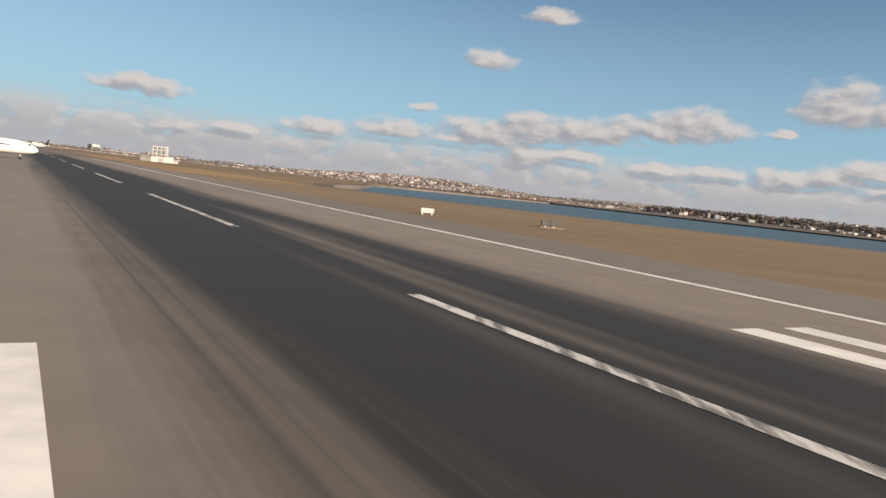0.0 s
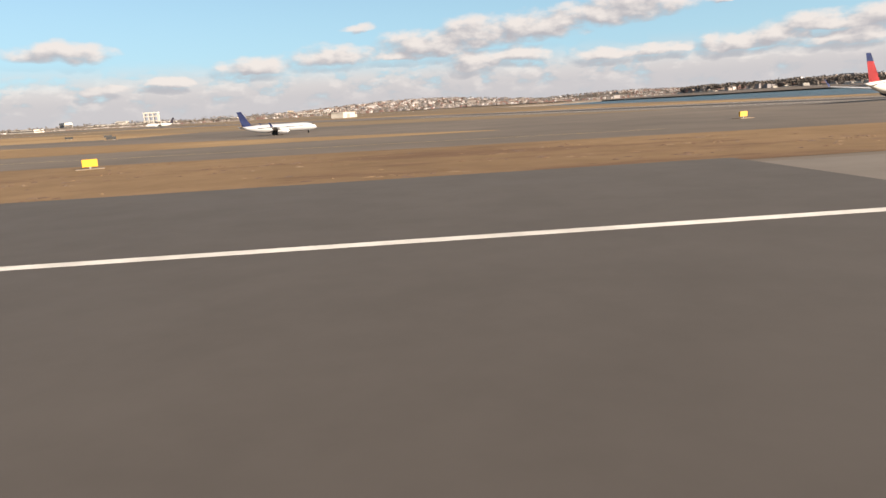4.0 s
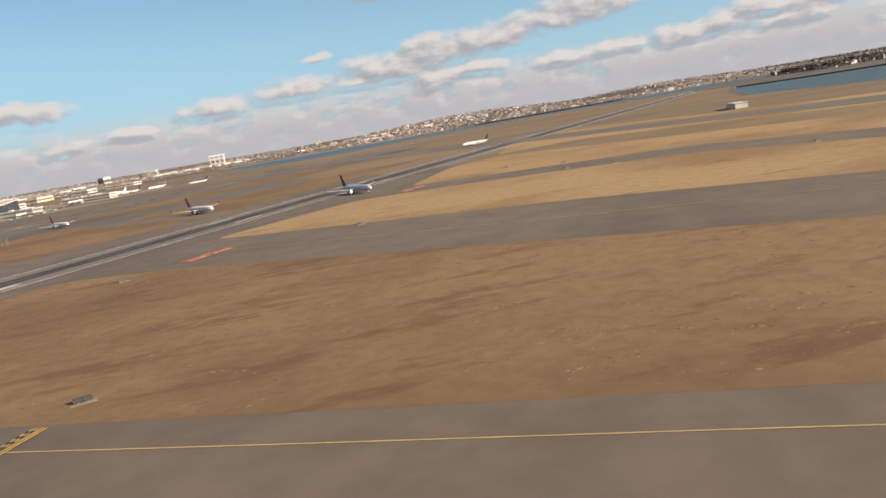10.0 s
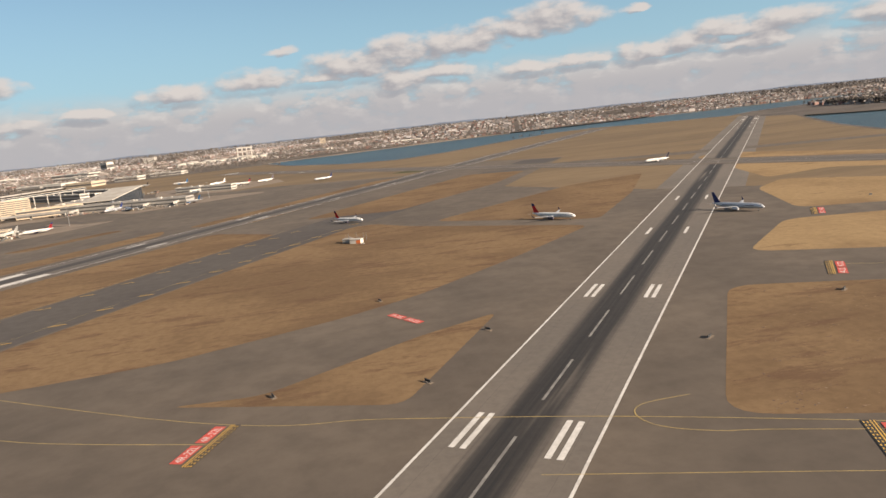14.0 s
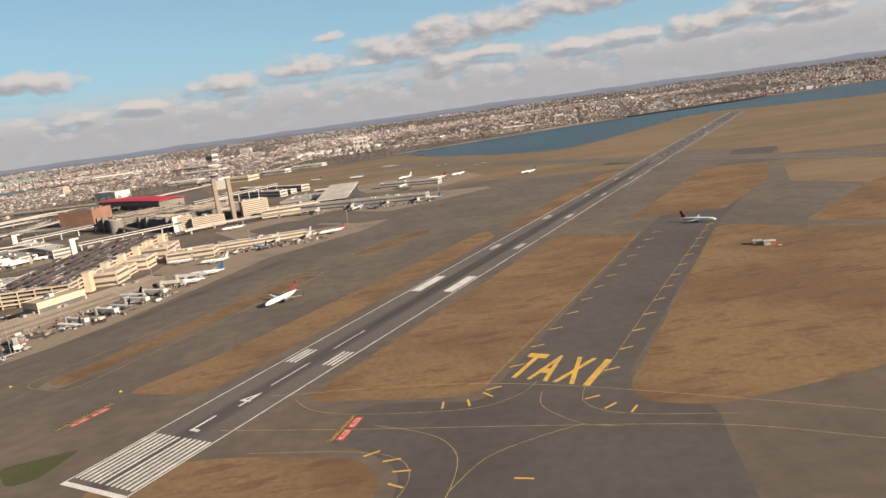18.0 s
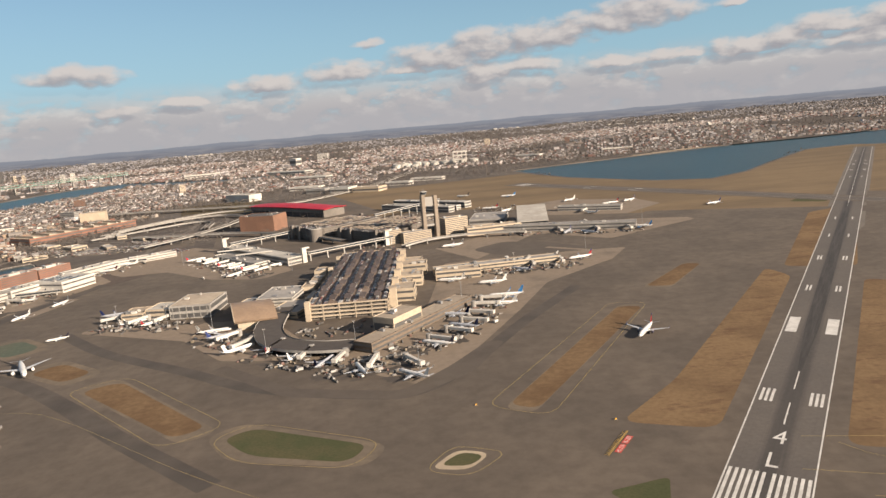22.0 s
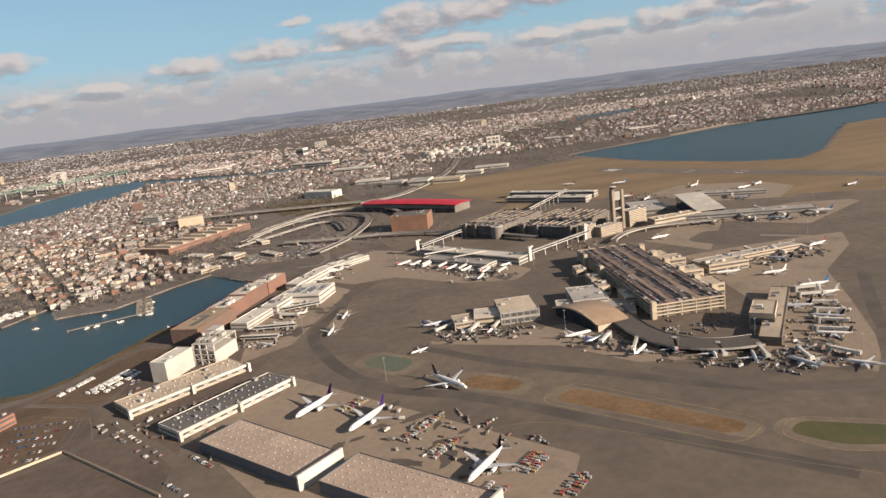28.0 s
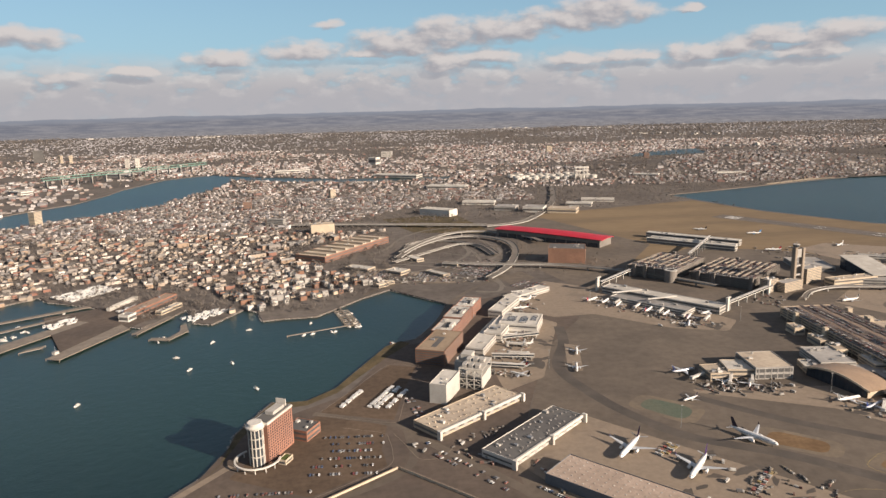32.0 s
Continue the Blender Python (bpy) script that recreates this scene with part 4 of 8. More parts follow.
# dark concrete; on the parking garages its tone stands in for shade
SHADE_DARK_CONCRETE = surface("shade_dark_concrete", (0.17, 0.15, 0.13), (0.13, 0.115, 0.10), 0.06, 0.85, fine=0.7, fine_mix=0.3, vary=0.2)
TOWER_WALL = surface("brown_tower_concrete", (0.245, 0.20, 0.155), (0.195, 0.16, 0.125), 0.06, 0.85, fine=0.7, fine_mix=0.3)
HULL = surface("aircraft_white", (0.66, 0.64, 0.60), (0.59, 0.57, 0.535), 0.3, 0.35, fine=2.0, fine_mix=0.08, spec=0.5)
SILVER = surface("aircraft_silver", (0.50, 0.51, 0.53), (0.44, 0.45, 0.47), 0.3, 0.35, 0.35, fine=2.0, fine_mix=0.1)
WING = surface("aircraft_wing_grey", (0.44, 0.45, 0.46), (0.38, 0.39, 0.40), 0.3, 0.45, fine=2.0, fine_mix=0.15)
TAIL_RED = surface("tail_red", (0.40, 0.04, 0.045), (0.33, 0.035, 0.04), 0.3, 0.4, fine=2.0, fine_mix=0.1)
TAIL_NAVY = surface("tail_navy", (0.02, 0.035, 0.12), (0.03, 0.045, 0.14), 0.3, 0.4, fine=2.0, fine_mix=0.1)
TAIL_PURPLE = surface("tail_purple", (0.075, 0.03, 0.17), (0.06, 0.025, 0.14), 0.3, 0.4, fine=2.0, fine_mix=0.1)
TAIL_BLUE = surface("tail_blue", (0.06, 0.24, 0.50), (0.05, 0.20, 0.44), 0.3, 0.4, fine=2.0, fine_mix=0.1)
TAIL_DARK = surface("tail_dark", (0.05, 0.045, 0.06), (0.07, 0.06, 0.08), 0.3, 0.4, fine=2.0, fine_mix=0.1)
RUBBER = surface("black_rubber", (0.02, 0.02, 0.02), (0.03, 0.03, 0.03), 1.0, 0.9)
CAR_PAINT = mixed_paint("car_paints", ((0.62, 0.61, 0.58), (0.05, 0.05, 0.055), (0.30, 0.31, 0.32), (0.12, 0.12, 0.13), (0.70, 0.69, 0.66), (0.25, 0.04, 0.035), (0.05, 0.08, 0.16), (0.18, 0.17, 0.16)), 0.35, island=False)
CARGO_PAINT = mixed_paint("container_paints", ((0.36, 0.345, 0.32), (0.27, 0.075, 0.055), (0.27, 0.26, 0.25), (0.25, 0.085, 0.065), (0.20, 0.195, 0.19), (0.40, 0.385, 0.355), (0.30, 0.22, 0.10)), 0.6, island=False)
TRUCK_PAINT = mixed_paint("truck_paints", ((0.50, 0.48, 0.44), (0.20, 0.19, 0.175), (0.38, 0.36, 0.33), (0.12, 0.115, 0.11), (0.30, 0.28, 0.25)), 0.5, island=False)
HOUSE_PAINT = mixed_paint("house_paints", ((0.46, 0.40, 0.34), (0.24, 0.195, 0.155), (0.31, 0.25, 0.195), (0.22, 0.110, 0.078), (0.22, 0.195, 0.175), (0.55, 0.50, 0.44), (0.20, 0.098, 0.072), (0.28, 0.20, 0.14), (0.18, 0.165, 0.155), (0.34, 0.29, 0.245)), 0.85, grain=2.5)
# house paints greyed for distance: the haze is put into the colour
HAZED_PAINT = mixed_paint("hazed_far_paints", ((0.428, 0.388, 0.368), (0.220, 0.190, 0.171), (0.284, 0.243, 0.217), (0.191, 0.113, 0.096), (0.206, 0.190, 0.187), (0.516, 0.484, 0.472), (0.173, 0.101, 0.088), (0.251, 0.196, 0.163), (0.169, 0.160, 0.164), (0.315, 0.282, 0.266)), 0.85, grain=2.5)
# low-contrast bluish greys that imitate thicker haze over the farthest suburbs
HAZED_SUBURB_PAINT = mixed_paint("hazed_suburb_paints", ((0.235, 0.224, 0.231), (0.196, 0.187, 0.196), (0.216, 0.205, 0.211), (0.294, 0.284, 0.290), (0.176, 0.167, 0.174)), 0.9)
HOUSE_ROOF = mixed_paint("house_roofs", ((0.105, 0.094, 0.086), (0.145, 0.132, 0.120), (0.078, 0.072, 0.068), (0.178, 0.162, 0.147), (0.12, 0.100, 0.086), (0.098, 0.092, 0.089), (0.30, 0.275, 0.248), (0.36, 0.33, 0.29), (0.20, 0.178, 0.155)), 0.9, grain=2.5)
# greyed like the town ground, with haze put into the twig colour
TWIGS = surface("bare_twigs", (0.158, 0.136, 0.119), (0.108, 0.095, 0.085), 0.05, 0.95, fine=0.8, fine_mix=0.4, vary=0.4, island=True, spec=0.1)
YELLOW_SIGN = surface("yellow_sign", (0.58, 0.31, 0.03), (0.50, 0.27, 0.03), 1.0, 0.5, fine=4.0, fine_mix=0.1)
BLACK_SIGN = surface("black_sign", (0.025, 0.025, 0.025), (0.04, 0.04, 0.04), 1.0, 0.6, fine=4.0, fine_mix=0.1)
ORANGE = surface("orange_paint", (0.60, 0.16, 0.05), (0.52, 0.14, 0.05), 0.4, 0.6, fine=2.0, fine_mix=0.15)


# ---- buildings ----
def building(name, x, y, w, d, h, ang, wall, roof, label, category="building", floors=0, units=3, group="", band=0.42, piers=0):
    """A block with a parapet roof, window bands floor by floor and plant on top."""
    rnd = random.Random(round(x * 7 + y))
    t = thing(name, pose(x, y, 0, 0, 0, ang), label, category, group)
    part("wall", boxed(-w / 2, -d / 2, 0, w / 2, d / 2, h - 0.4), wall, t)
    bm = boxed(-w / 2 + 0.5, -d / 2 + 0.5, h - 0.4, w / 2 - 0.5, d / 2 - 0.5, h - 0.1)
    part("roof", bm, roof, t)
    bm = bmesh.new()
    for a in ((-w / 2, -d / 2, w / 2, -d / 2 + 0.5), (-w / 2, d / 2 - 0.5, w / 2, d / 2), (-w / 2, -d / 2 + 0.5, -w / 2 + 0.5, d / 2 - 0.5), (w / 2 - 0.5, -d / 2 + 0.5, w / 2, d / 2 - 0.5)):
        box(bm, a[0], a[1], h - 0.4, a[2], a[3], h + 0.6)
    part("parapet", bm, wall, t)
    for k in range(floors):
        step = h / floors
        z0, z1 = k * step + step * (0.5 - band / 2), k * step + step * (0.5 + band / 2)
        for s in (-1, 1):
            part("window_band", boxed(-w / 2 + 1.2, s * d / 2 - 0.12, z0, w / 2 - 1.2, s * d / 2 + 0.12, z1), WINDOW_BAND, t)
            part("window_band", boxed(s * w / 2 - 0.12, -d / 2 + 1.2, z0, s * w / 2 + 0.12, d / 2 - 1.2, z1), WINDOW_BAND, t)
    for i in range(piers):
        u = -w / 2 + w * (i + 0.5) / piers
        for s in (-1, 1):
            part("pier", boxed(u - 0.5, s * d / 2 - 0.3, 0, u + 0.5, s * d / 2 + 0.35, h - 0.4), wall, t)
    for i in range(units):
        a, b = rnd.uniform(-0.42, 0.42) * w, rnd.uniform(-0.38, 0.38) * d
        s = rnd.uniform(1.2, 3.4)
        part("roof_unit", boxed(a - s, b - s * 0.7, h - 0.1, a + s, b + s * 0.7, h + rnd.uniform(1.2, 3.0), bevel=0.1), rnd.choice((WHITE_WALL, GREY_WALL, STEEL)), t)
    return t


DECK_TOP = surface("stained_deck_concrete", (0.235, 0.178, 0.140), (0.170, 0.125, 0.100), 0.06, 0.9, fine=0.5, fine_mix=0.35, stretch=(1.5, 0.4, 1))


def parking_deck(x, y, w, d, h, ang, levels, label, sheds=True, skin=None):
    """An open car park: slabs, spandrels and columns, stair towers, and lanes on the top deck."""
    t = thing("parking_garage", pose(x, y, 0, 0, 0, ang), label, "parking garage")
    # solid dark block in place of the shaded open space between decks
    part("core", boxed(-w / 2 + 3, -d / 2 + 3, 0, w / 2 - 3, d / 2 - 3, h - 1), SHADE_DARK_CONCRETE, t, "dark grey block standing in for the shade between the decks")
    for k in range(1, levels + 1):
        z = h * k / levels
        part("deck", boxed(-w / 2, -d / 2, z - 0.5, w / 2, d / 2, z), DECK_TOP if k == levels else GREY_WALL, t)
        for a in ((-w / 2 - 0.3, -d / 2 - 0.3, w / 2 + 0.3, -d / 2), (-w / 2 - 0.3, d / 2, w / 2 + 0.3, d / 2 + 0.3), (-w / 2 - 0.3, -d / 2, -w / 2, d / 2), (w / 2, -d / 2, w / 2 + 0.3, d / 2)):
            part("spandrel", boxed(a[0], a[1], z - 0.7, a[2], a[3], z + 1.0), skin or TAN_WALL, t)
    for i in range(max(3, int(w / 16)) + 1):
        u = -w / 2 + w * i / max(3, int(w / 16))
        for s in (-1, 1):
            part("column", boxed(u - 0.5, s * (d / 2 + 0.2) - 0.45, 0, u + 0.5, s * (d / 2 + 0.2) + 0.45, h), skin or TAN_WALL, t)
    for i in range(max(3, int(d / 20)) + 1):
        u = -d / 2 + d * i / max(3, int(d / 20))
        for s in (-1, 1):
            part("column", boxed(s * (w / 2 + 0.2) - 0.45, u - 0.5, 0, s * (w / 2 + 0.2) + 0.45, u + 0.5, h), skin or TAN_WALL, t)
    if sheds:
        for i in range(2):
            u = -8.5 + i * 17
            part("walkway", boxed(u - 2.0, -d / 2 + 4, h, u + 2.0, d / 2 - 4, h + 0.6), PALE_GREY_WALL, t, "pale concrete walkway between the car rows")
    for u, v in ((-w / 2 + 1, -d / 2 + 1), (-w / 2 - 1, d * 0.1), (w / 2 + 1, d * 0.2), (-w / 2 - 1, d * 0.35)):
        part("stair_tower", boxed(u - 3, v - 3.5, 0, u + 3, v + 3.5, h + 5, bevel=0.2), skin or TAN_WALL, t)
    return t


# aircraft cargo sheds and the harbour side
CARGO = "cargo buildings beside the apron"
building("cargo_warehouse", -930, 774, 42, 140, 8.5, -52 , TAN_WALL, TAN_ROOF, "long cargo warehouse with a tan gravel roof", "warehouse", 1, 8, CARGO, 0.3)
building("cargo_warehouse", -868, 700, 40, 136, 8.5, -47, WHITE_WALL, DARK_ROOF, "long cargo warehouse with a dark roof and white fascia", "warehouse", 1, 6, CARGO, 0.25)
building("cargo_warehouse", -813, 574, 140, 48, 10, -46, SLATE_WALL, PINK_ROOF, "broad slate-walled warehouse with a tan roof dotted with skylights", "warehouse", 0, 0, CARGO)
building("cargo_warehouse", -698, 468, 140, 48, 10, -44, SLATE_WALL, PINK_ROOF, "broad slate-walled warehouse with a tan roof dotted with skylights", "warehouse", 0, 0, CARGO)
for cx, cy, ang, w, d, side in ((-930, 774, -52, 42, 140, 1), (-868, 700, -47, 40, 136, 1)):
    dock = thing("loading_dock", pose(cx, cy, 0, 0, 0, ang) @ pose(side * w / 2, 0, 0), "white loading-dock fascia along a cargo warehouse", "loading dock", "loading docks")
    part("fascia", boxed(0.1, -d / 2, 6.4, 2.2, d / 2, 9.4), WHITE_WALL, dock)
    for v in (-d / 2 - 1, 0, d / 2 + 1):
        part("post", boxed(0.0, v - 1.6, 0, 5.5, v + 1.6, 10.5, bevel=0.1), WHITE_WALL, dock)
    for k in range(9):
        part("dock_door", boxed(0.05, -d / 2 + 10 + k * d / 9.4, 0.8, 0.2, -d / 2 + 16 + k * d / 9.4, 5.0), GREY_WALL, dock)
for cx, cy, ang, d, tint in ((-930, 774, -52, 140, TAN_WALL), (-868, 700, -47, 136, GREY_ROOF)):
    vents = thing("roof_vents", pose(cx, cy, 8.35, 0, 0, ang), "rows of small vents on the long cargo roof", "roof vents")
    for i in range(18):
        for j in range(3):
            u, v = -13 + j * 12 + (i * 7 + j * 5) % 5 * 0.8, -d / 2 + 6 + i * (d - 12) / 17
            if (i * 3 + j * 2) % 7:
                part("vent", boxed(u - 0.8, v - 0.7, 0, u + 0.8, v + 0.7, 0.7 + (i + j) % 3 * 0.4), tint, vents)
for cx, cy, ang in ((-813, 574, -46), (-698, 468, -44)):
    m = pose(cx, cy, 0, 0, 0, ang)
    lights = thing("roof_skylights", m @ pose(0, 0, 9.9), "rows of small white skylights on the warehouse roof", "skylights")
    for i in range(17):
        for j in range(6):
            part("skylight", boxed(-64 + i * 8 - 0.6, -19 + j * 7.6 - 0.5, 0, -64 + i * 8 + 0.6, -19 + j * 7.6 + 0.5, 0.45), WHITE_ROOF, lights)
    wall = thing("fire_wall", m @ pose(70.5, 0, 0), "cream party wall standing above the warehouse roof", "wall")
    part("panel", boxed(-1, -25, 0, 1, 25, 14), WHITE_WALL, wall)
building("office_block", -953, 830, 22, 50, 25, -26, PALE_GREY_WALL, WHITE_ROOF, "pale grey windowless block with a flat white roof", "building", 0, 2)
plant = thing("plant_building", pose(-908, 868, 0, 0, 0, -24), "white steel-framed plant building with braced bays", "building")
part("body", boxed(-15, -24, 0, 15, 24, 17), PALE_GREY_WALL, plant)
part("roof_deck", boxed(-16, -25, 26.5, 16, 25, 27.3), WHITE_ROOF, plant)
for i in range(4):
    for s in (-1, 1):
        part("column", boxed(-15 + i * 10 - 0.6, s * 24 - 0.6, 17, -15 + i * 10 + 0.6, s * 24 + 0.6, 26.5), PALE_GREY_WALL, plant)
for i in range(3):
    for s in (-1, 1):
        bm = boxed(-6.2, -0.3, -0.4, 6.2, 0.3, 0.4)
        p = part("brace", bm, PALE_GREY_WALL, plant)
        p.matrix_basis = pose(-10 + i * 10, s * 24, 21.7, 0, 40 * s * (1 if i % 2 else -1), 0)
for i in range(6):
    part("rooftop_fan", boxed(-13 + (i % 3) * 9, -20 + (i // 3) * 22, 27.3, -7 + (i % 3) * 9, -10 + (i // 3) * 22, 31.5, bevel=0.3), GREY_WALL, plant)
for i in range(4):
    part("column", boxed(-15 + i * 10 - 0.6, -26.2, 0, -15 + i * 10 + 0.6, -25.0, 26.5), PALE_GREY_WALL, plant)
for k in range(3):
    part("rail", boxed(-15.6, -26.0, 6.5 + k * 7, 15.6, -25.1, 7.5 + k * 7), PALE_GREY_WALL, plant)
for i in range(3):
    part("dark_bay", boxed(-14 + i * 10, -24.4, 1, -6 + i * 10, -24.05, 16), GLASS, plant)
    for k in range(2):
        p = part("brace", boxed(-6.0, -0.3, -0.35, 6.0, 0.3, 0.35), PALE_GREY_WALL, plant)
        p.matrix_basis = pose(-10 + i * 10, -25.6, 4 + k * 7, 0, 36 * (1 if (i + k) % 2 else -1), 0)
stack = thing("plant_annex", pose(-915, 905, 0, 0, 0, -24), "white stepped plant annex with ducts on its roof", "building")
part("body", boxed(-13, -14, 0, 13, 14, 20), PALE_GREY_WALL, stack)
part("upper_body", boxed(-6, -8, 20, 9, 10, 29), PALE_GREY_WALL, stack)
for i in range(3):
    part("duct", boxed(-11 + i * 2.2, -12 + i * 6, 20, -9 + i * 2.2, -8 + i * 6, 25, bevel=0.3), PALE_GREY_WALL, stack)

hotel = thing("harbour_hotel", pose(-1150, 712, 0, 0, 0, 65), "tall red-brick hotel slab with a round white stair tower", "hotel")
part("slab", boxed(-24, -9, 0, 24, 9, 43), BRICK, hotel)
part("cornice", boxed(-24.6, -9.6, 43, 24.6, 9.6, 45), WHITE_WALL, hotel)
part("roof", boxed(-23, -8, 45, 23, 8, 45.4), DARK_ROOF, hotel)
part("penthouse", boxed(-6, -5, 45.4, 16, 5, 49), GREY_WALL, hotel)
part("roof_board", boxed(17, -6, 46, 18, 6, 54), WHITE_WALL, hotel, "white rooftop board")
for f in range(13):
    for i in range(12):
        for s in (-1, 1):
            if s < 0 or f % 2 == 0:
                part("window", boxed(-22.4 + i * 3.9 - 0.9, s * 9 - 0.1, 3 + f * 3.05, -22.4 + i * 3.9 + 0.9, s * 9 + 0.1, 4.7 + f * 3.05), GLASS, hotel)
core = tube(bmesh.new(), [((0, 0, 0), 7.5, 7.5, "z"), ((0, 0, 40), 7.5, 7.5, "z")], 20)
tower_part = part("stair_tower", core, GLASS, hotel, "round tower of glass and white ribs")
tower_part.matrix_basis = pose(-28, 3, 0)
for i in range(12):
    a = 2 * math.pi * i / 12
    p = part("rib", boxed(-0.5, -0.5, 0, 0.5, 0.5, 42), WHITE_WALL, hotel)
    p.matrix_basis = pose(-28 + 7.6 * math.cos(a), 3 + 7.6 * math.sin(a), 0, 0, 0, math.degrees(a))
for z in (10, 20, 30, 40):
    ring = part("ring", tube(bmesh.new(), [((0, 0, 0), 8.0, 8.0, "z"), ((0, 0, 0.9), 8.0, 8.0, "z")], 20), WHITE_WALL, hotel)
    ring.matrix_basis = pose(-28, 3, z)
crown = part("crown", tube(bmesh.new(), [((0, 0, 41), 9.5, 9.5, "z"), ((0, 0, 43), 10.0, 10.0, "z"), ((0, 0, 44.5), 8.0, 8.0, "z"), ((0, 0, 47), 7.5, 7.5, "z")], 20), WHITE_WALL, hotel, "white drum with an overhanging rim")
crown.matrix_basis = pose(-28, 3, 0)
rim = bmesh.new()
for i in range(26):
    a, b = math.pi * (0.35 + 1.3 * i / 26), math.pi * (0.35 + 1.3 * (i + 1) / 26)
    vs = [rim.verts.new((r * math.cos(q), r * math.sin(q), z)) for z in (5.0, 6.2) for q, r in ((a, 22), (b, 22), (b, 24), (a, 24))]
    for q in ((0, 1, 2, 3), (4, 5, 6, 7), (0, 1, 5, 4), (2, 3, 7, 6)):
        rim.faces.new([vs[k] for k in q])
bmesh.ops.recalc_face_normals(rim, faces=rim.faces)
canopy = part("ring_canopy", rim, WHITE_WALL, hotel, "curved white canopy ring on posts")
canopy.matrix_basis = pose(-28, 3, 0)
for i in range(9):
    a = math.pi * (0.4 + 1.2 * i / 8)
    p = part("post", boxed(-0.35, -0.35, 0, 0.35, 0.35, 5), WHITE_WALL, hotel)
    p.matrix_basis = pose(-28 + 23 * math.cos(a), 3 + 23 * math.sin(a), 0)
building("hotel_annex", -1124, 748, 28, 30, 12, 62, BRICK, DARK_ROOF, "low red-brick hotel annex with a dark roof", "building", 2, 3)
building("entrance_pavilion", -1136, 688, 14, 9, 5, 65, TAN_WALL, GREEN_GRASS, "small entrance pavilion with a green canopy", "building", 1, 0)

# brick harbour hotel row and the terminal behind it
court = building("brick_hotel", -944, 982, 44, 92, 22, -24, BROWN_WALL, COURT_ROOF, "brown brick waterfront block with an open court", "hotel", 6, 2)
# flat dark slabs on the closed roof imitate the shade in light wells
for x0, y0, x1, y1 in ((-4, -30, 4, 8), (-14, 8, 4, 15)):
    part("light_well", boxed(x0, y0, 21.8, x1, y1, 22.1), DARK_ROOF, court, "dark slab imitating a shaded light well in the roof")
for cx, cy, d, h in ((-925, 1060, 66, 20), (-900, 1122, 66, 22), (-874, 1184, 62, 20)):
    wing = building("brick_hotel", cx, cy, 32, d, h, -22.5, BRICK, WHITE_ROOF, "long red-brick waterfront hotel with a pale roof", "hotel", 6, 5, "brick hotel wings")
    # dark slab in place of a light well's shaded depth
    part("light_well", boxed(-6, -d * 0.28, h - 0.1, 5, d * 0.22, h + 0.3), DARK_ROOF, wing, "dark slab imitating a shaded light well in the roof")
    part("roof_curb", boxed(-7, -d * 0.30, h - 0.1, 6, -d * 0.28, h + 1.2), WHITE_WALL, wing)
    part("roof_house", boxed(7, -d * 0.2, h - 0.1, 12, d * 0.1, h + 3.5), WHITE_WALL, wing)
TERM = "airport terminal buildings"
for x, y, w, d, h, a in ((-862, 1036, 28, 150, 11, -26), (-838, 1066, 28, 90, 14, -26), (-800, 1084, 62, 62, 16, -22), (-808, 1190, 26, 96, 12, -30), (-748, 1275, 24, 110, 9, -52)):
    building("terminal_building", x, y, w, d, h, a, WHITE_WALL, WHITE_ROOF, "white terminal block with flat pale roofs", "terminal", 2, 7, TERM, 0.3)
for i, (x, y, w, d) in enumerate(((-815, 1086, 14, 26), (-797, 1076, 12, 28), (-778, 1082, 8, 26))):
    rows = thing("roof_skylight", pose(x, y, 15.9, 0, 0, -22), "dark ribbed skylight in the terminal roof", "skylight")
    part("glazing", boxed(-w / 2, -d / 2, 0, w / 2, d / 2, 0.7, bevel=0.2), GLASS, rows)
    for k in range(4):
        part("rib", boxed(-w / 2, -d / 2 + d * (k + 0.5) / 4 - 0.3, 0.7, w / 2, -d / 2 + d * (k + 0.5) / 4 + 0.3, 1.0), WHITE_WALL, rows)


def sky_walk(x0, y0, x1, y1, z, label, width=5.0):
    """A covered walkway on piers: floor, glazed sides, roof."""
    length = math.hypot(x1 - x0, y1 - y0)
    t = thing("covered_walkway", pose(x0, y0, 0, 0, 0, -math.degrees(math.atan2(x1 - x0, y1 - y0))), label, "walkway", "covered walkways")
    part("floor", boxed(-width / 2, 0, z - 0.6, width / 2, length, z), PALE_GREY_WALL, t)
    part("roof", boxed(-width / 2 - 0.4, 0, z + 3.4, width / 2 + 0.4, length, z + 4.0), WHITE_WALL, t)
    for s in (-1, 1):
        part("glazing", boxed(s * width / 2 - 0.1, 0.5, z + 0.6, s * width / 2 + 0.1, length - 0.5, z + 3.4), GLASS, t)
        part("sill", boxed(s * width / 2 - 0.2, 0, z, s * width / 2 + 0.2, length, z + 0.8), WHITE_WALL, t)
    for i in range(int(length / 28) + 1):
        v = 4 + (length - 8) * i / max(1, int(length / 28))
        part("pier", boxed(-1, v - 0.8, 0, 1, v + 0.8, z - 0.6), PALE_GREY_WALL, t)
    return t


for a in ((-842, 1025, -783, 1034), (-872, 951, -812, 938), (-885, 917, -834, 900), (-776, 1282, -709, 1294), (-790, 1246, -735, 1253)):
    sky_walk(*a, 4.5, "long white gate walkway reaching over the apron", 4.0)
sky_walk(-596, 1294, -500, 1386, 12, "white covered bridge between terminal and garage", 4.5)
sky_walk(-425, 1118, -290, 1212, 12, "white covered bridge between terminal and garage", 4.5)
sky_walk(-335, 1470, -190, 1660, 20, "white covered bridge to the far terminal", 4)
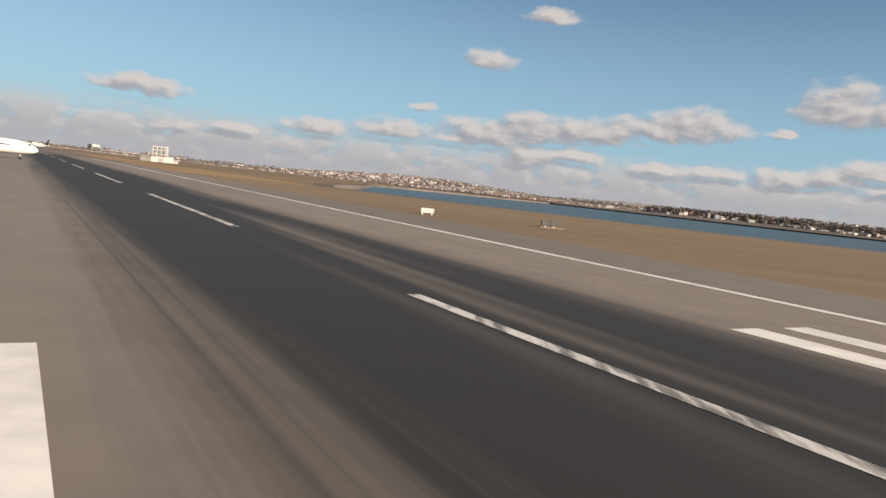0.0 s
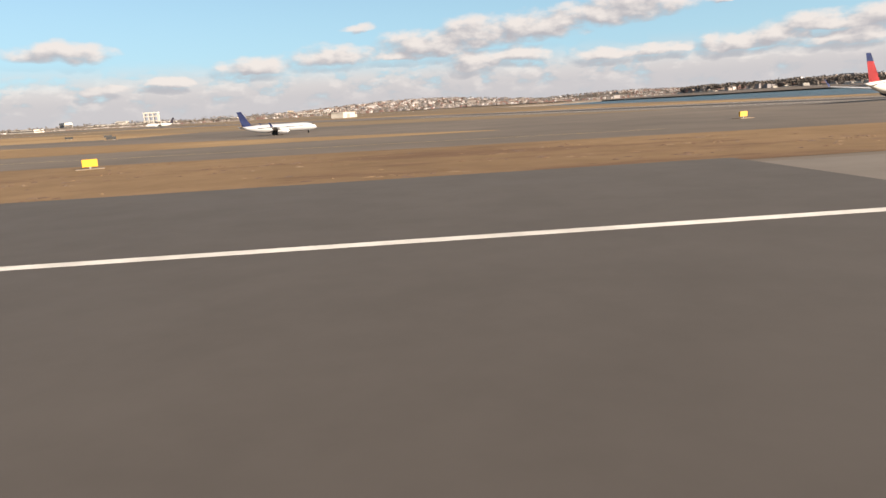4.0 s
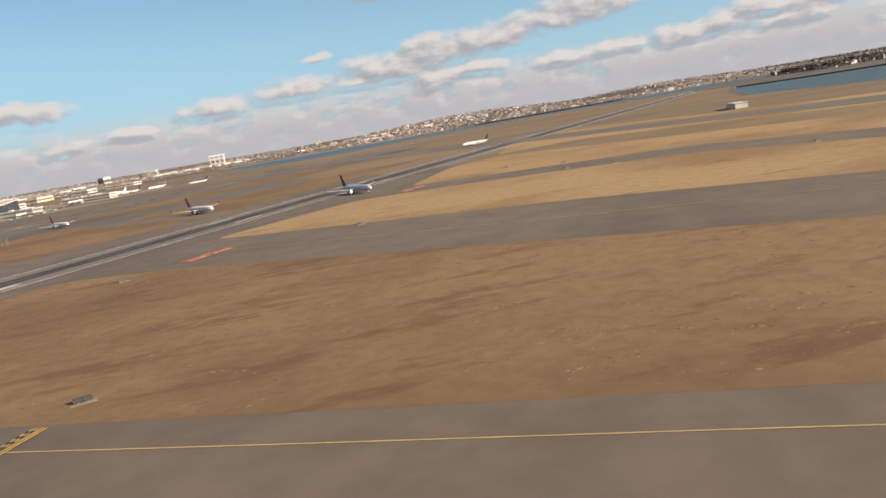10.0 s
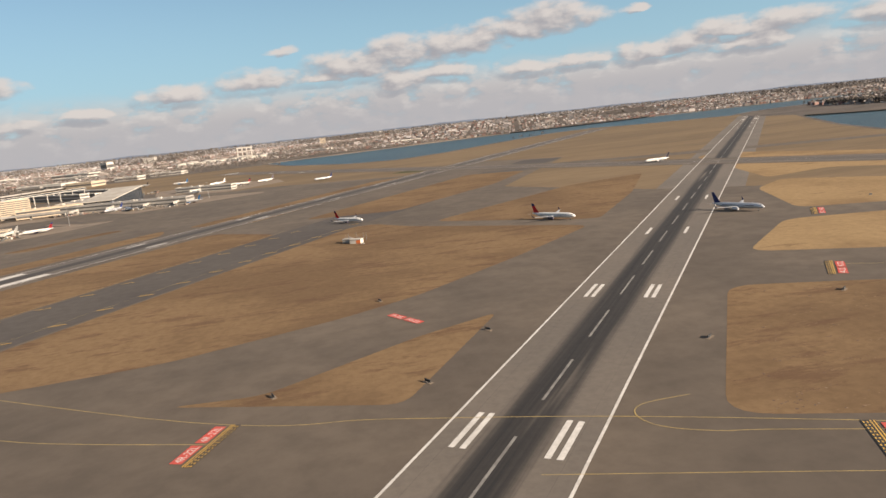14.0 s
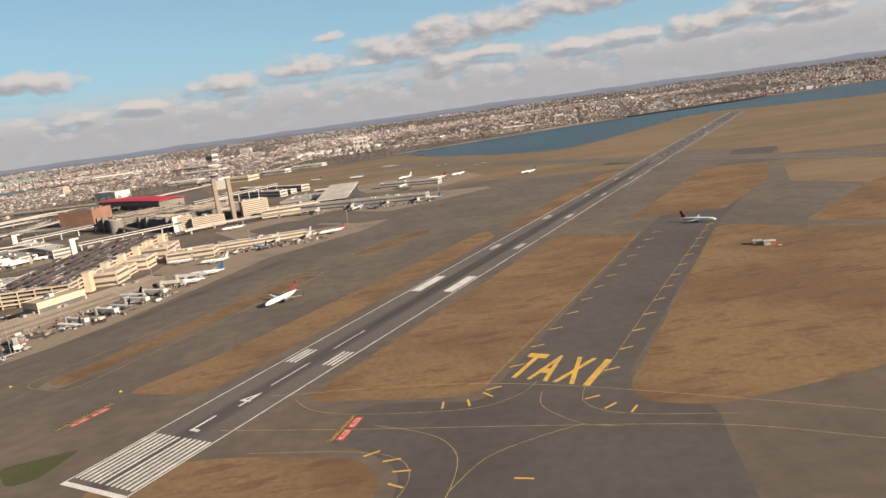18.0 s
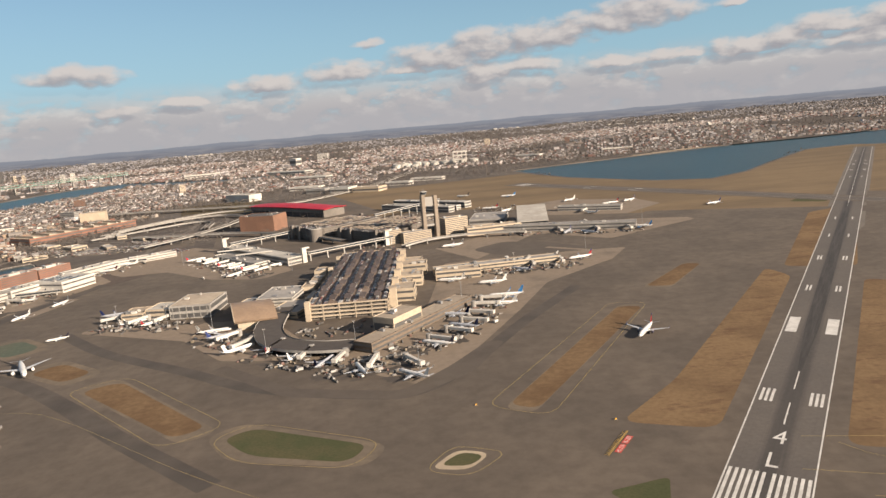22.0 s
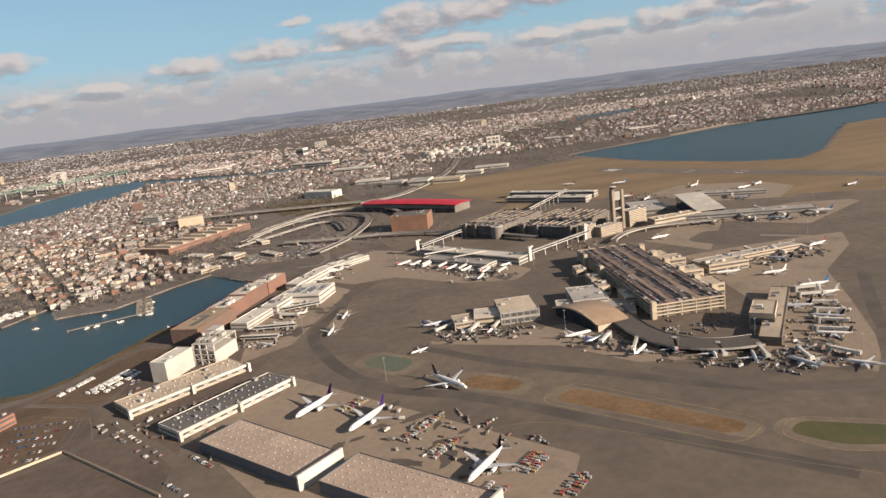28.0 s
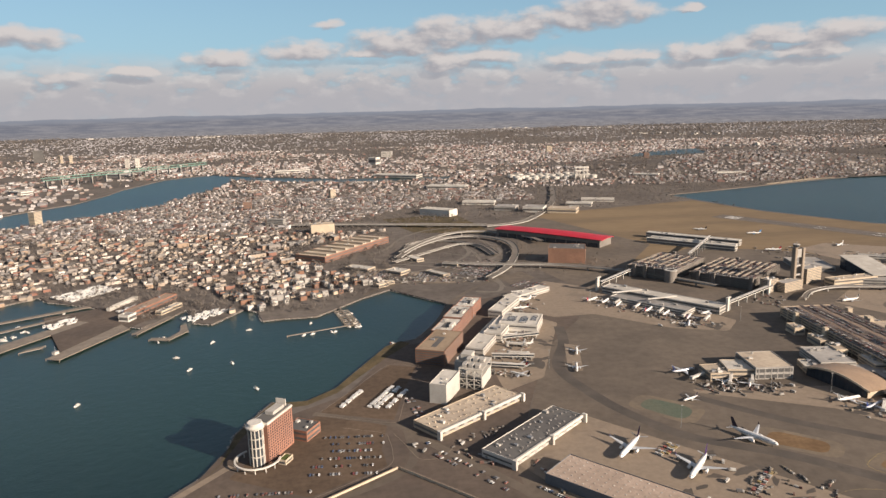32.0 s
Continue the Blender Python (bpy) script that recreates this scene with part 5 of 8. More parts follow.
# the terminal with the angular white roof
for x, y, w, d, h, a, roof in ((-515, 1192, 230, 32, 12, -50, WHITE_ROOF), (-545, 1165, 150, 26, 8, -50, GREY_ROOF)):
    building("terminal_building", x, y, w, d, h, a, WHITE_WALL, roof, "long terminal hall with a broad pale roof", "terminal", 2, 5, TERM, 0.5)
for u in (-60, 10):
    beam = thing("roof_beam", pose(-530, 1178, 0, 0, 0, -50) @ pose(u, 0, 12.7, 0, 0, 60), "white slanting roof beam across the terminal", "roof beam")
    part("girder", boxed(-30, -2.5, 0, 30, 2.5, 1.6), WHITE_WALL, beam)
building("terminal_building", -519, 845, 50, 60, 16, -4, GREY_WALL, TAN_ROOF, "square terminal satellite with a big tan roof", "terminal", 2, 2, TERM, 0.6, 6)
building("terminal_building", -558, 842, 36, 36, 12, -10, TAN_WALL, WHITE_ROOF, "low terminal satellite wing with pale roofs", "terminal", 2, 4, TERM)
building("terminal_building", -592, 838, 26, 34, 10, 0, TAN_WALL, TAN_ROOF, "low terminal satellite wing with pale roofs", "terminal", 2, 3, TERM)
building("terminal_building", -419, 858, 46, 62, 12, -8, PALE_GREY_WALL, GREY_ROOF, "tan terminal block with stepped roofs", "terminal", 3, 6, TERM)
building("terminal_building", -372, 830, 18, 40, 12, -8, TAN_WALL, WHITE_ROOF, "tan terminal block with stepped roofs", "terminal", 3, 3, TERM)

hall = thing("curved_hall", pose(-440, 787, 0, 0, 0, -72.5), "terminal hall with a bowed brown metal roof and dark glass front", "terminal")
bm = bmesh.new()
rows = []
for i in range(17):
    u = -1 + 2 * i / 16
    z = 6 + 13 * math.cos(u * 1.25)
    rows.append([bm.verts.new((u * 46, v, z + dz)) for v, dz in ((-23, 0.6), (23, -1.5), (23, -2.9), (-23, -0.8))])
for a, b in zip(rows, rows[1:]):
    for k in range(4):
        bm.faces.new((a[k], a[(k + 1) % 4], b[(k + 1) % 4], b[k]))
bmesh.ops.recalc_face_normals(bm, faces=bm.faces)
part("vaulted_roof", bm, COPPER_ROOF, hall)
bm = bmesh.new()
prev = None
for i in range(17):
    u = -1 + 2 * i / 16
    z = 6 + 13 * math.cos(u * 1.25)
    cur = [bm.verts.new((u * 47, v, z + dz)) for v, dz in ((-23.8, 1.0), (-23.0, 1.0), (-23.0, -1.4), (-23.8, -1.4))]
    if prev:
        for k in range(4):
            bm.faces.new((prev[k], prev[(k + 1) % 4], cur[(k + 1) % 4], cur[k]))
    prev = cur
bmesh.ops.recalc_face_normals(bm, faces=bm.faces)
part("arch_beam", bm, TAN_WALL, hall, "pale arched edge beam")
for i in range(14):
    a, b = -42 + i * 6.0, -42 + (i + 1) * 6.0
    top = 6 + 13 * math.cos(max(abs(a), abs(b)) / 46 * 1.25) - 1.2
    part("glass_front", boxed(a + 0.15, -21.6, 0, b - 0.15, -21.2, top), GLASS, hall)
part("side_wall", boxed(-43, -20, 0, -42, 22, 8), TAN_WALL, hall)
part("side_wall", boxed(42, -20, 0, 43, 22, 8), TAN_WALL, hall)
part("rear_wall", boxed(-42, 21, 0, 42, 22, 8), TAN_WALL, hall)

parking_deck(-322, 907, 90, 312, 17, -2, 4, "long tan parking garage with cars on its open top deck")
for i in range(5):
    sc = thing("solar_canopy", pose(-322, 907, 17, 0, 0, -2) @ pose(-34 + i * 17, 0, 0), "row of dark solar panels on posts over parked cars", "solar canopy", "solar canopies")
    for k in range(12):
        if (i * 5 + k * 7) % 11 == 0:
            continue
        p = part("panel", boxed(-3.5, -11, 0, 3.5, 11, 0.3), SOLAR, sc)
        p.matrix_basis = pose((k % 2) * 1.6 - 0.8, -138 + k * 25, 4.2, 0, 7, 0)
        part("post", boxed(-0.35, -138.3 + k * 25, 0, 0.35, -137.7 + k * 25, 4.1), STEEL, sc)
for k in range(6):
    st = thing("stair_tower", pose(-322, 907, 0, 0, 0, -2) @ pose(49, -120 + k * 48, 0), "square tan stair tower beside the garage", "tower", "garage stair towers")
    part("shaft", boxed(-4, -4.5, 0, 4, 4.5, 22, bevel=0.2), TAN_WALL, st)
    part("cap", boxed(-4.3, -4.8, 22, 4.3, 4.8, 22.8), TAN_ROOF, st)
for x, y, h in ((-604, 1288, 24), (-430, 1112, 22), (-300, 1205, 24)):
    fin = thing("white_pylon", pose(x, y, 0, 0, 0, 42), "white hooked pylon at the end of a covered bridge", "pylon", "white pylons")
    part("shaft", boxed(-4, -2, 0, 4, 2, h, bevel=0.2), WHITE_WALL, fin)
    part("hook", boxed(-4, -2, h, 10, 2, h + 2.5, bevel=0.2), WHITE_WALL, fin)
building("terminal_building", -270, 688, 26, 48, 19, -36, TAN_WALL, TAN_ROOF, "tan terminal block with a plain roof", "terminal", 1, 2, TERM)
# the dark wall colour stands in for the hall's shaded side
building("terminal_building", -250, 697, 22, 178, 9.5, -36, SHADE_BROWN, TAN_ROOF, "long low gate hall with walls darkened for shade and a tan roof", "terminal", 2, 8, TERM)
for v, w, d, h, out in ((-96, 30, 34, 15, 2), (-58, 22, 30, 11, 0), (-24, 34, 28, 14, 5), (8, 24, 26, 10, 0), (42, 36, 30, 15, 6), (80, 26, 34, 12, 2)):
    p = pose(-262, 915, 0, 0, 0, -4) @ Vector((out, v, 0))
    building("terminal_building", p.x, p.y, w, d, h, -4, TAN_WALL, TAN_ROOF, "tan stepped terminal block beside the garage", "terminal", 2, 3, TERM, 0.35)
for x, y, w, d, h, a, roof in ((-396, 802, 40, 56, 7, -20, GREY_ROOF), (-452, 838, 30, 34, 8, -12, WHITE_ROOF), (-388, 884, 16, 30, 13, -4, TAN_ROOF), (-384, 930, 14, 34, 11, -3, TAN_ROOF), (-386, 984, 16, 26, 12, -3, TAN_ROOF)):
    building("terminal_building", x, y, w, d, h, a, TAN_WALL, roof, "low tan link building between hall and garage", "terminal", 1, 4, TERM, 0.3)
building("terminal_pier", -140, 940, 175, 20, 9, 6, TAN_WALL, GREY_ROOF, "low gate pier with a grey roof", "terminal", 2, 10, TERM)
building("terminal_pier", -195, 905, 60, 24, 12, 0, TAN_WALL, TAN_ROOF, "short tan gate pier", "terminal", 2, 6, TERM)
building("terminal_pier", 10, 1205, 250, 24, 11, -20, GREY_WALL, GREY_ROOF, "curving gate pier with grey roofs", "terminal", 2, 10, TERM)
building("terminal_pier", -110, 1240, 100, 26, 14, 8, TAN_WALL, TAN_ROOF, "tan terminal wing with a flat roof", "terminal", 2, 6, TERM)
building("terminal_pier", 110, 1410, 130, 18, 10, -28, WHITE_WALL, GREY_ROOF, "far gate pier with grey roofs", "terminal", 2, 6, TERM)
wedge = thing("terminal_building", pose(-28, 1300, 0, 0, 0, -8), "terminal hall with a tilted cream roof", "terminal", TERM)
bm = bmesh.new()
vs = [bm.verts.new(c) for c in ((-26, -62, 0), (26, -62, 0), (26, 62, 0), (-26, 62, 0), (-26, -62, 14), (26, -62, 14), (26, 62, 26), (-26, 62, 26))]
for q in ((3, 2, 1, 0), (0, 1, 5, 4), (1, 2, 6, 5), (2, 3, 7, 6), (3, 0, 4, 7)):
    bm.faces.new([vs[k] for k in q])
part("wall", bm, GLASS, wedge)
bm = bmesh.new()
vs = [bm.verts.new(c) for c in ((-28, -66, 13.8), (28, -66, 13.8), (28, 66, 26.4), (-28, 66, 26.4), (-28, -66, 15.2), (28, -66, 15.2), (28, 66, 27.8), (-28, 66, 27.8))]
for q in ((3, 2, 1, 0), (4, 5, 6, 7), (0, 1, 5, 4), (1, 2, 6, 5), (2, 3, 7, 6), (3, 0, 4, 7)):
    bm.faces.new([vs[k] for k in q])
part("tilted_roof", bm, WHITE_ROOF, wedge)
building("terminal_building", -100, 1390, 70, 96, 10, -12, GREY_WALL, GREY_ROOF, "low grey terminal block", "terminal", 1, 4, TERM)
for x, y, w, d, h, a in ((-210, 1716, 240, 24, 14, -44), (-245, 1650, 220, 20, 13, -44), (-225, 1680, 215, 16, 10, -44)):
    building("terminal_building", x, y, w, d, h, a, WHITE_WALL, WHITE_ROOF, "long pale roofs of the far terminal", "terminal", 2, 4, TERM, 0.6)
# both garages get a darkened skin that imitates their shaded fronts
parking_deck(-300, 1330, 165, 122, 20, 42, 5, "large parking garage with rows of shade frames", False, SHADE_DARK_CONCRETE)
parking_deck(-410, 1412, 160, 100, 22, 42, 5, "large parking garage with a curved ramp", False, SHADE_DARK_CONCRETE)
drum = thing("ramp_drum", pose(-440, 1324, 0), "round grey concrete car ramp at the garage corner", "ramp")
part("wall", tube(bmesh.new(), [((0, 0, 0), 12, 12, "z"), ((0, 0, 24), 12, 12, "z")], 24), SHADE_DARK_CONCRETE, drum)
part("rim", tube(bmesh.new(), [((0, 0, 24), 12.4, 12.4, "z"), ((0, 0, 25), 12.4, 12.4, "z")], 24), PALE_GREY_WALL, drum)
# dark disc on the closed drum, for the shade inside the ramp
part("well", tube(bmesh.new(), [((0, 0, 25), 7, 7, "z"), ((0, 0, 25.2), 7, 7, "z")], 20), DARK_ROOF, drum)
for gx, gy, z, n, w in ((-300, 1330, 20, 9, 150), (-410, 1412, 22, 6, 120)):
    for i in range(n):
        v = -54 + i * 108 / (n - 1) if n > 6 else -40 + i * 16
        f = thing("roof_frame", pose(gx, gy, z, 0, 0, 42) @ pose(0, v, 0), "row of pale shade frames on the garage roof", "shade frame", "garage shade frames")
        for k in range(5):
            a = -w / 2 + k * w / 5
            if (i * 3 + k * 5) % 7:
                part("canopy", boxed(a + 1.5, -2.4, 3.0, a + w / 5 - 1.5, 2.4, 3.5), TAN_ROOF, f)
                part("post", boxed(a + w / 10 - 0.3, -0.3, 0, a + w / 10 + 0.3, 0.3, 3.0), STEEL, f)
for x, y, w, d, h, a in ((-250, 1222, 54, 22, 18, 24), (-178, 1272, 46, 24, 30, 24), (-290, 1222, 26, 20, 24, 24)):
    building("airport_hotel", x, y, w, d, h, a, TAN_WALL, GREY_ROOF, "cream hotel slab with close rows of windows", "hotel", round(h / 3.2), 2, "airport hotels", 0.42)
building("brick_block", -588, 1560, 84, 60, 34, -18, BROWN_WALL, DARK_ROOF, "plain red-brick power building with tall vents", "building", 0, 6)

tower = thing("control_tower", pose(-221, 1243, 0, 0, 0, 24), "tall airport control tower on two concrete shafts", "control tower")
for s, top in ((-1, 79), (1, 76)):
    part("shaft", boxed(s * 12 - 3.6, -4.2, 0, s * 12 + 3.6, 4.2, top, bevel=0.8), TOWER_WALL, tower)
part("link_panel", boxed(-7.8, -1.5, 58, 7.8, 1.5, 74), GREY_WALL, tower, "grey panel joining the shafts at the top")
for z in (22, 40):
    part("bridge", boxed(-7.8, -2, z, 7.8, 2, z + 3), GREY_WALL, tower)
part("cab_floor", tube(bmesh.new(), [((-9, 0, 79), 5.0, 5.0, "z"), ((-9, 0, 80.5), 6.4, 6.4, "z")], 12), GREY_WALL, tower)
part("cab_glass", tube(bmesh.new(), [((-9, 0, 80.5), 5.6, 5.6, "z"), ((-9, 0, 84), 6.4, 6.4, "z")], 8), GLASS, tower, "tinted slanting cab windows")
part("cab_roof", tube(bmesh.new(), [((-9, 0, 84), 6.8, 6.8, "z"), ((-9, 0, 85), 6.0, 6.0, "z")], 8), PALE_GREY_WALL, tower)
part("mast", boxed(-9.2, -0.2, 85, -8.8, 0.2, 90), STEEL, tower)

redh = thing("red_hangar", pose(-559, 1815, 0, 0, 0, -45), "long hangar with a low curved bright red roof", "hangar")
bm = bmesh.new()
rows = []
for i in range(11):
    u = -1 + 2 * i / 10
    rows.append([bm.verts.new((u * 165, v, 19 + 9 * (1 - 0.6 * u * u) * c)) for v, c in ((-34, 0.35), (-17, 0.8), (0, 1.0), (17, 0.8), (34, 0.35))])
for a, b in zip(rows, rows[1:]):
    for k in range(4):
        bm.faces.new((a[k], a[k + 1], b[k + 1], b[k]))
bmesh.ops.recalc_face_normals(bm, faces=bm.faces)
bmesh.ops.solidify(bm, geom=bm.faces, thickness=1.2)
part("curved_roof", bm, RED_ROOF, redh)
part("wall", boxed(-158, -32, 0, 158, 32, 19), SHADE_DARK_CONCRETE, redh)
for i in range(10):
    part("door_panel", boxed(-150 + i * 30.5, -32.5, 0, -122 + i * 30.5, -32, 11), GLASS, redh)
building("white_hangar", -815, 2330, 118, 52, 22, -38, WHITE_WALL, WHITE_ROOF, "big white hangar with a plain pale roof", "hangar", 0, 3)
HANG = "hangars north of the terminals"
for x, y, w, d, h, a, wl, rf in ((-484, 2330, 70, 60, 18, -25, WHITE_WALL, GREY_ROOF), (-570, 2390, 74, 60, 15, -25, GREY_WALL, GREY_ROOF), (-395, 2290, 96, 60, 15, -25, TAN_WALL, TAN_ROOF), (-300, 2420, 90, 40, 12, -25, WHITE_WALL, WHITE_ROOF), (-640, 2560, 120, 50, 12, -20, WHITE_WALL, WHITE_ROOF), (-200, 2520, 120, 40, 10, -20, WHITE_WALL, WHITE_ROOF)):
    building("hangar", x, y, w, d, h, a, wl, rf, "boxy hangar with a flat roof", "hangar", 1, 3, HANG, 0.3)
building("brick_mill", -1112, 1790, 90, 280, 15, -34, BRICK, TAN_ROOF, "long low brick and tan depot with a saw-tooth roof", "building", 2, 10)
for i in range(7):
    m = pose(-1112, 1790, 0, 0, 0, -34) @ pose(0, -120 + i * 38, 15)
    saw = thing("sawtooth_roof", m, "saw-tooth roof ridge on the brick depot", "roof ridge", "saw-tooth ridges")
    bm = bmesh.new()
    vs = [bm.verts.new(c) for c in ((-40, -8, 0), (40, -8, 0), (40, 12, 0), (-40, 12, 0), (-40, -8, 5), (40, -8, 5))]
    for q in ((0, 1, 5, 4), (4, 5, 2, 3), (0, 4, 3), (1, 2, 5)):
        bm.faces.new([vs[k] for k in q])
    part("ridge", bm, TAN_ROOF, saw)
building("tan_block", -1186, 2060, 68, 34, 30, 10, TAN_WALL, TAN_ROOF, "plain tan storage block", "building", 0, 3)
for x, y, w, d, h, a in ((-1069, 1559, 62, 30, 8, -35), (-986, 1513, 44, 34, 8, -40), (-900, 1480, 60, 18, 6, -55), (-1010, 1420, 24, 14, 6, 20), (-860, 1560, 40, 20, 7, -35), (-940, 1640, 50, 20, 7, -60)):
    building("low_shed", x, y, w, d, h, a, TAN_WALL, WHITE_ROOF, "low shed with a pale flat roof", "shed", 1, 2, "sheds by the highway")
gantry = thing("water_tank_frame", pose(-30, 3285, 0, 0, 0, 0), "tall white steel frame tower among the tanks", "tower")
for a in (-30, -10, 10, 30):
    for b in (-8, 8):
        part("leg", boxed(a - 1.6, b - 1.6, 0, a + 1.6, b + 1.6, 58), WHITE_WALL, gantry)
for z in (18, 38, 54):
    part("beam", boxed(-34, -10, z, 34, 10, z + 5), WHITE_WALL, gantry)
tank = thing("storage_tank", pose(-300, 3400, 0), "round white fuel storage tank", "storage tank", "fuel tanks")
part("shell", tube(bmesh.new(), [((0, 0, 0), 19, 19, "z"), ((0, 0, 15), 19, 19, "z")], 24), WHITE_WALL, tank)
part("lid", tube(bmesh.new(), [((0, 0, 15), 19.4, 19.4, "z"), ((0, 0, 17.5), 3, 3, "z")], 24), WHITE_ROOF, tank)
rnd = random.Random(5)
for i in range(26):
    copy_thing(tank, pose(-330 + (i % 9) * 46 + rnd.uniform(-9, 9), 3330 + (i // 9) * 75 + rnd.uniform(-12, 12), -rnd.uniform(0, 4)))
for x, y, w, d, h, wl in ((-2160, 2440, 26, 30, 48, TAN_WALL), (-3658, 5879, 70, 50, 95, DARK_ROOF), (-2680, 4950, 30, 30, 60, WHITE_WALL), (-2620, 4970, 30, 30, 64, WHITE_WALL), (-3400, 5650, 24, 24, 60, TAN_WALL), (-3320, 5640, 24, 24, 60, TAN_WALL), (-1342, 2240, 60, 18, 22, GREY_WALL),
                          (-917, 5252, 80, 40, 40, WHITE_WALL), (-1500, 2650, 30, 30, 30, BROWN_WALL), (-1200, 2900, 22, 22, 36, TAN_WALL), (700, 4300, 30, 20, 40, BROWN_WALL), (1400, 3900, 26, 26, 30, GREY_WALL), (300, 5200, 40, 30, 45, TAN_WALL), (2366, 3900, 60, 30, 30, BROWN_WALL)):
    building("tower_block", x, y, w, d, h, rnd.uniform(-30, 30), wl, GREY_ROOF, "tall block standing above the town roofs", "building", round(h / 5), 1, "tall town blocks")
mall = ((-700, 3100, 180, 60), (-900, 3700, 260, 70), (-1015, 4600, 60, 50), (300, 3300, 120, 50), (700, 3250, 140, 50), (-1500, 4200, 200, 60), (-2500, 4300, 180, 60), (-2700, 3500, 120, 60))
for x, y, w, d in mall:
    building("warehouse", x, y, w, d, 14 if w > 70 else 45, rnd.uniform(-40, 10), WHITE_WALL, WHITE_ROOF, "big pale warehouse among the houses", "warehouse", 1, 4, "far warehouses")


# ---- aircraft ----
def airliner(name, length, hull, tail, label, fin_tip=None, engine=None, span=0.95, t_tail=False):
    """A twin-jet: nose towards +y, standing on its wheels."""
    r = length * 0.052
    zc = r * 1.75
    L = length
    t = thing(name, pose(0, 0, 0), label, "aircraft", "parked and taxiing aircraft")
    rings = []
    for y, k, dz in ((-0.5, 0.10, 0.55), (-0.44, 0.30, 0.42), (-0.36, 0.62, 0.22), (-0.26, 0.9, 0.06), (-0.18, 1.0, 0), (0.30, 1.0, 0), (0.38, 0.94, -0.02), (0.44, 0.76, -0.10), (0.48, 0.5, -0.2), (0.5, 0.14, -0.28)):
        rings.append(((0, y * L, zc + dz * r), r * k, r * k, "y"))
    bm = tube(bmesh.new(), rings, 16)
    for f in bm.faces:
        f.smooth = True
    part("fuselage", bm, hull, t)
    glass = part("windscreen", boxed(-r * 0.62, L * 0.437, zc + r * 0.28, r * 0.62, L * 0.455, zc + r * 0.52), GLASS, t)
    for s in (-1, 1):
        part("cabin_glazing", boxed(s * r * 0.985 - 0.05, -0.27 * L, zc + r * 0.12, s * r * 0.985 + 0.05, 0.33 * L, zc + r * 0.28), GLASS, t)
        bm = bmesh.new()
        half = L * span / 2
        sec = ((r * 0.7, 0.10 * L, 0.17 * L, -0.45 * r, 0.55 * r), (half * 0.38, 0.005 * L, 0.105 * L, -0.15 * r, 0.36 * r), (half, -0.13 * L, 0.035 * L, 0.42 * r, 0.12 * r))
        prev = None
        for x, lead, chord, z, th in sec:
            ring = [bm.verts.new((s * x, y, zc + z + dz)) for y, dz in ((lead, 0), (lead - chord * 0.35, th / 2), (lead - chord, 0), (lead - chord * 0.35, -th / 2))]
            if prev:
                for k in range(4):
                    bm.faces.new((prev[k], prev[(k + 1) % 4], ring[(k + 1) % 4], ring[k]))
            prev = ring
        bm.faces.new(prev)
        bmesh.ops.recalc_face_normals(bm, faces=bm.faces)
        wing = part("wing", bm, WING, t)
        bm = bmesh.new()
        vs = [bm.verts.new((s * x, y, zc + z)) for x, y, z in ((half, -0.13 * L, 0.42 * r), (half, -0.165 * L, 0.42 * r), (half * 1.04, -0.185 * L, 0.42 * r + L * 0.055), (half * 1.04, -0.172 * L, 0.42 * r + L * 0.055))]
        bm.faces.new(vs)
        bmesh.ops.solidify(bm, geom=bm.faces[:], thickness=0.15)
        part("winglet", bm, fin_tip or tail, wing)
        ex, ey, er = half * 0.33, 0.075 * L, r * 0.56
        bm = tube(bmesh.new(), [((s * ex, ey - 0.11 * L, zc - 0.75 * r), er * 0.55, er * 0.55, "y"), ((s * ex, ey - 0.05 * L, zc - 0.75 * r), er * 0.95, er * 0.95, "y"), ((s * ex, ey + 0.01 * L, zc - 0.75 * r), er, er, "y"), ((s * ex, ey + 0.025 * L, zc - 0.75 * r), er * 0.86, er * 0.86, "y")], 12)
        part("engine", bm, engine or hull, t)
        part("pylon", boxed(s * ex - 0.25, ey - 0.09 * L, zc - 0.35 * r, s * ex + 0.25, ey + 0.0 * L, zc - 0.05 * r), WING, t)
        bm = bmesh.new()
        vs = [bm.verts.new((s * x, y, zc + z)) for x, y, z in ((r * 0.3, -0.40 * L, 0.35 * r), (r * 0.3, -0.475 * L, 0.35 * r), (L * 0.17, -0.505 * L, 0.75 * r), (L * 0.17, -0.475 * L, 0.75 * r))]
        bm.faces.new(vs)
        bmesh.ops.solidify(bm, geom=bm.faces[:], thickness=0.3)
        part("tailplane", bm, WING, t)
        g = part("main_gear", boxed(s * r * 0.95 - 0.25, -0.06 * L, 0.5, s * r * 0.95 + 0.25, -0.045 * L, zc - r * 0.5), STEEL, t)
        part("wheel", tube(bmesh.new(), [((s * r * 0.95, -0.0525 * L, 0), 0.6, 0.6, "z"), ((s * r * 0.95, -0.0525 * L, 1.1), 0.6, 0.6, "z")], 10), RUBBER, g)
    n = part("nose_gear", boxed(-0.2, 0.385 * L, 0.3, 0.2, 0.395 * L, zc - r * 0.6), STEEL, t)
    part("wheel", boxed(-0.4, 0.38 * L, 0, 0.4, 0.40 * L, 0.8, bevel=0.2), RUBBER, n)
    height = L * 0.19
    for a, b, m in ((0.0, 0.72, tail), (0.72, 1.0, fin_tip or tail)):
        bm = bmesh.new()
        vs = []
        for k in (a, b):
            lead, trail = -0.33 * L - 0.125 * L * k, -0.455 * L - 0.055 * L * k
            vs += [bm.verts.new((0, y, zc + r * 0.75 + height * k)) for y in (lead, trail)]
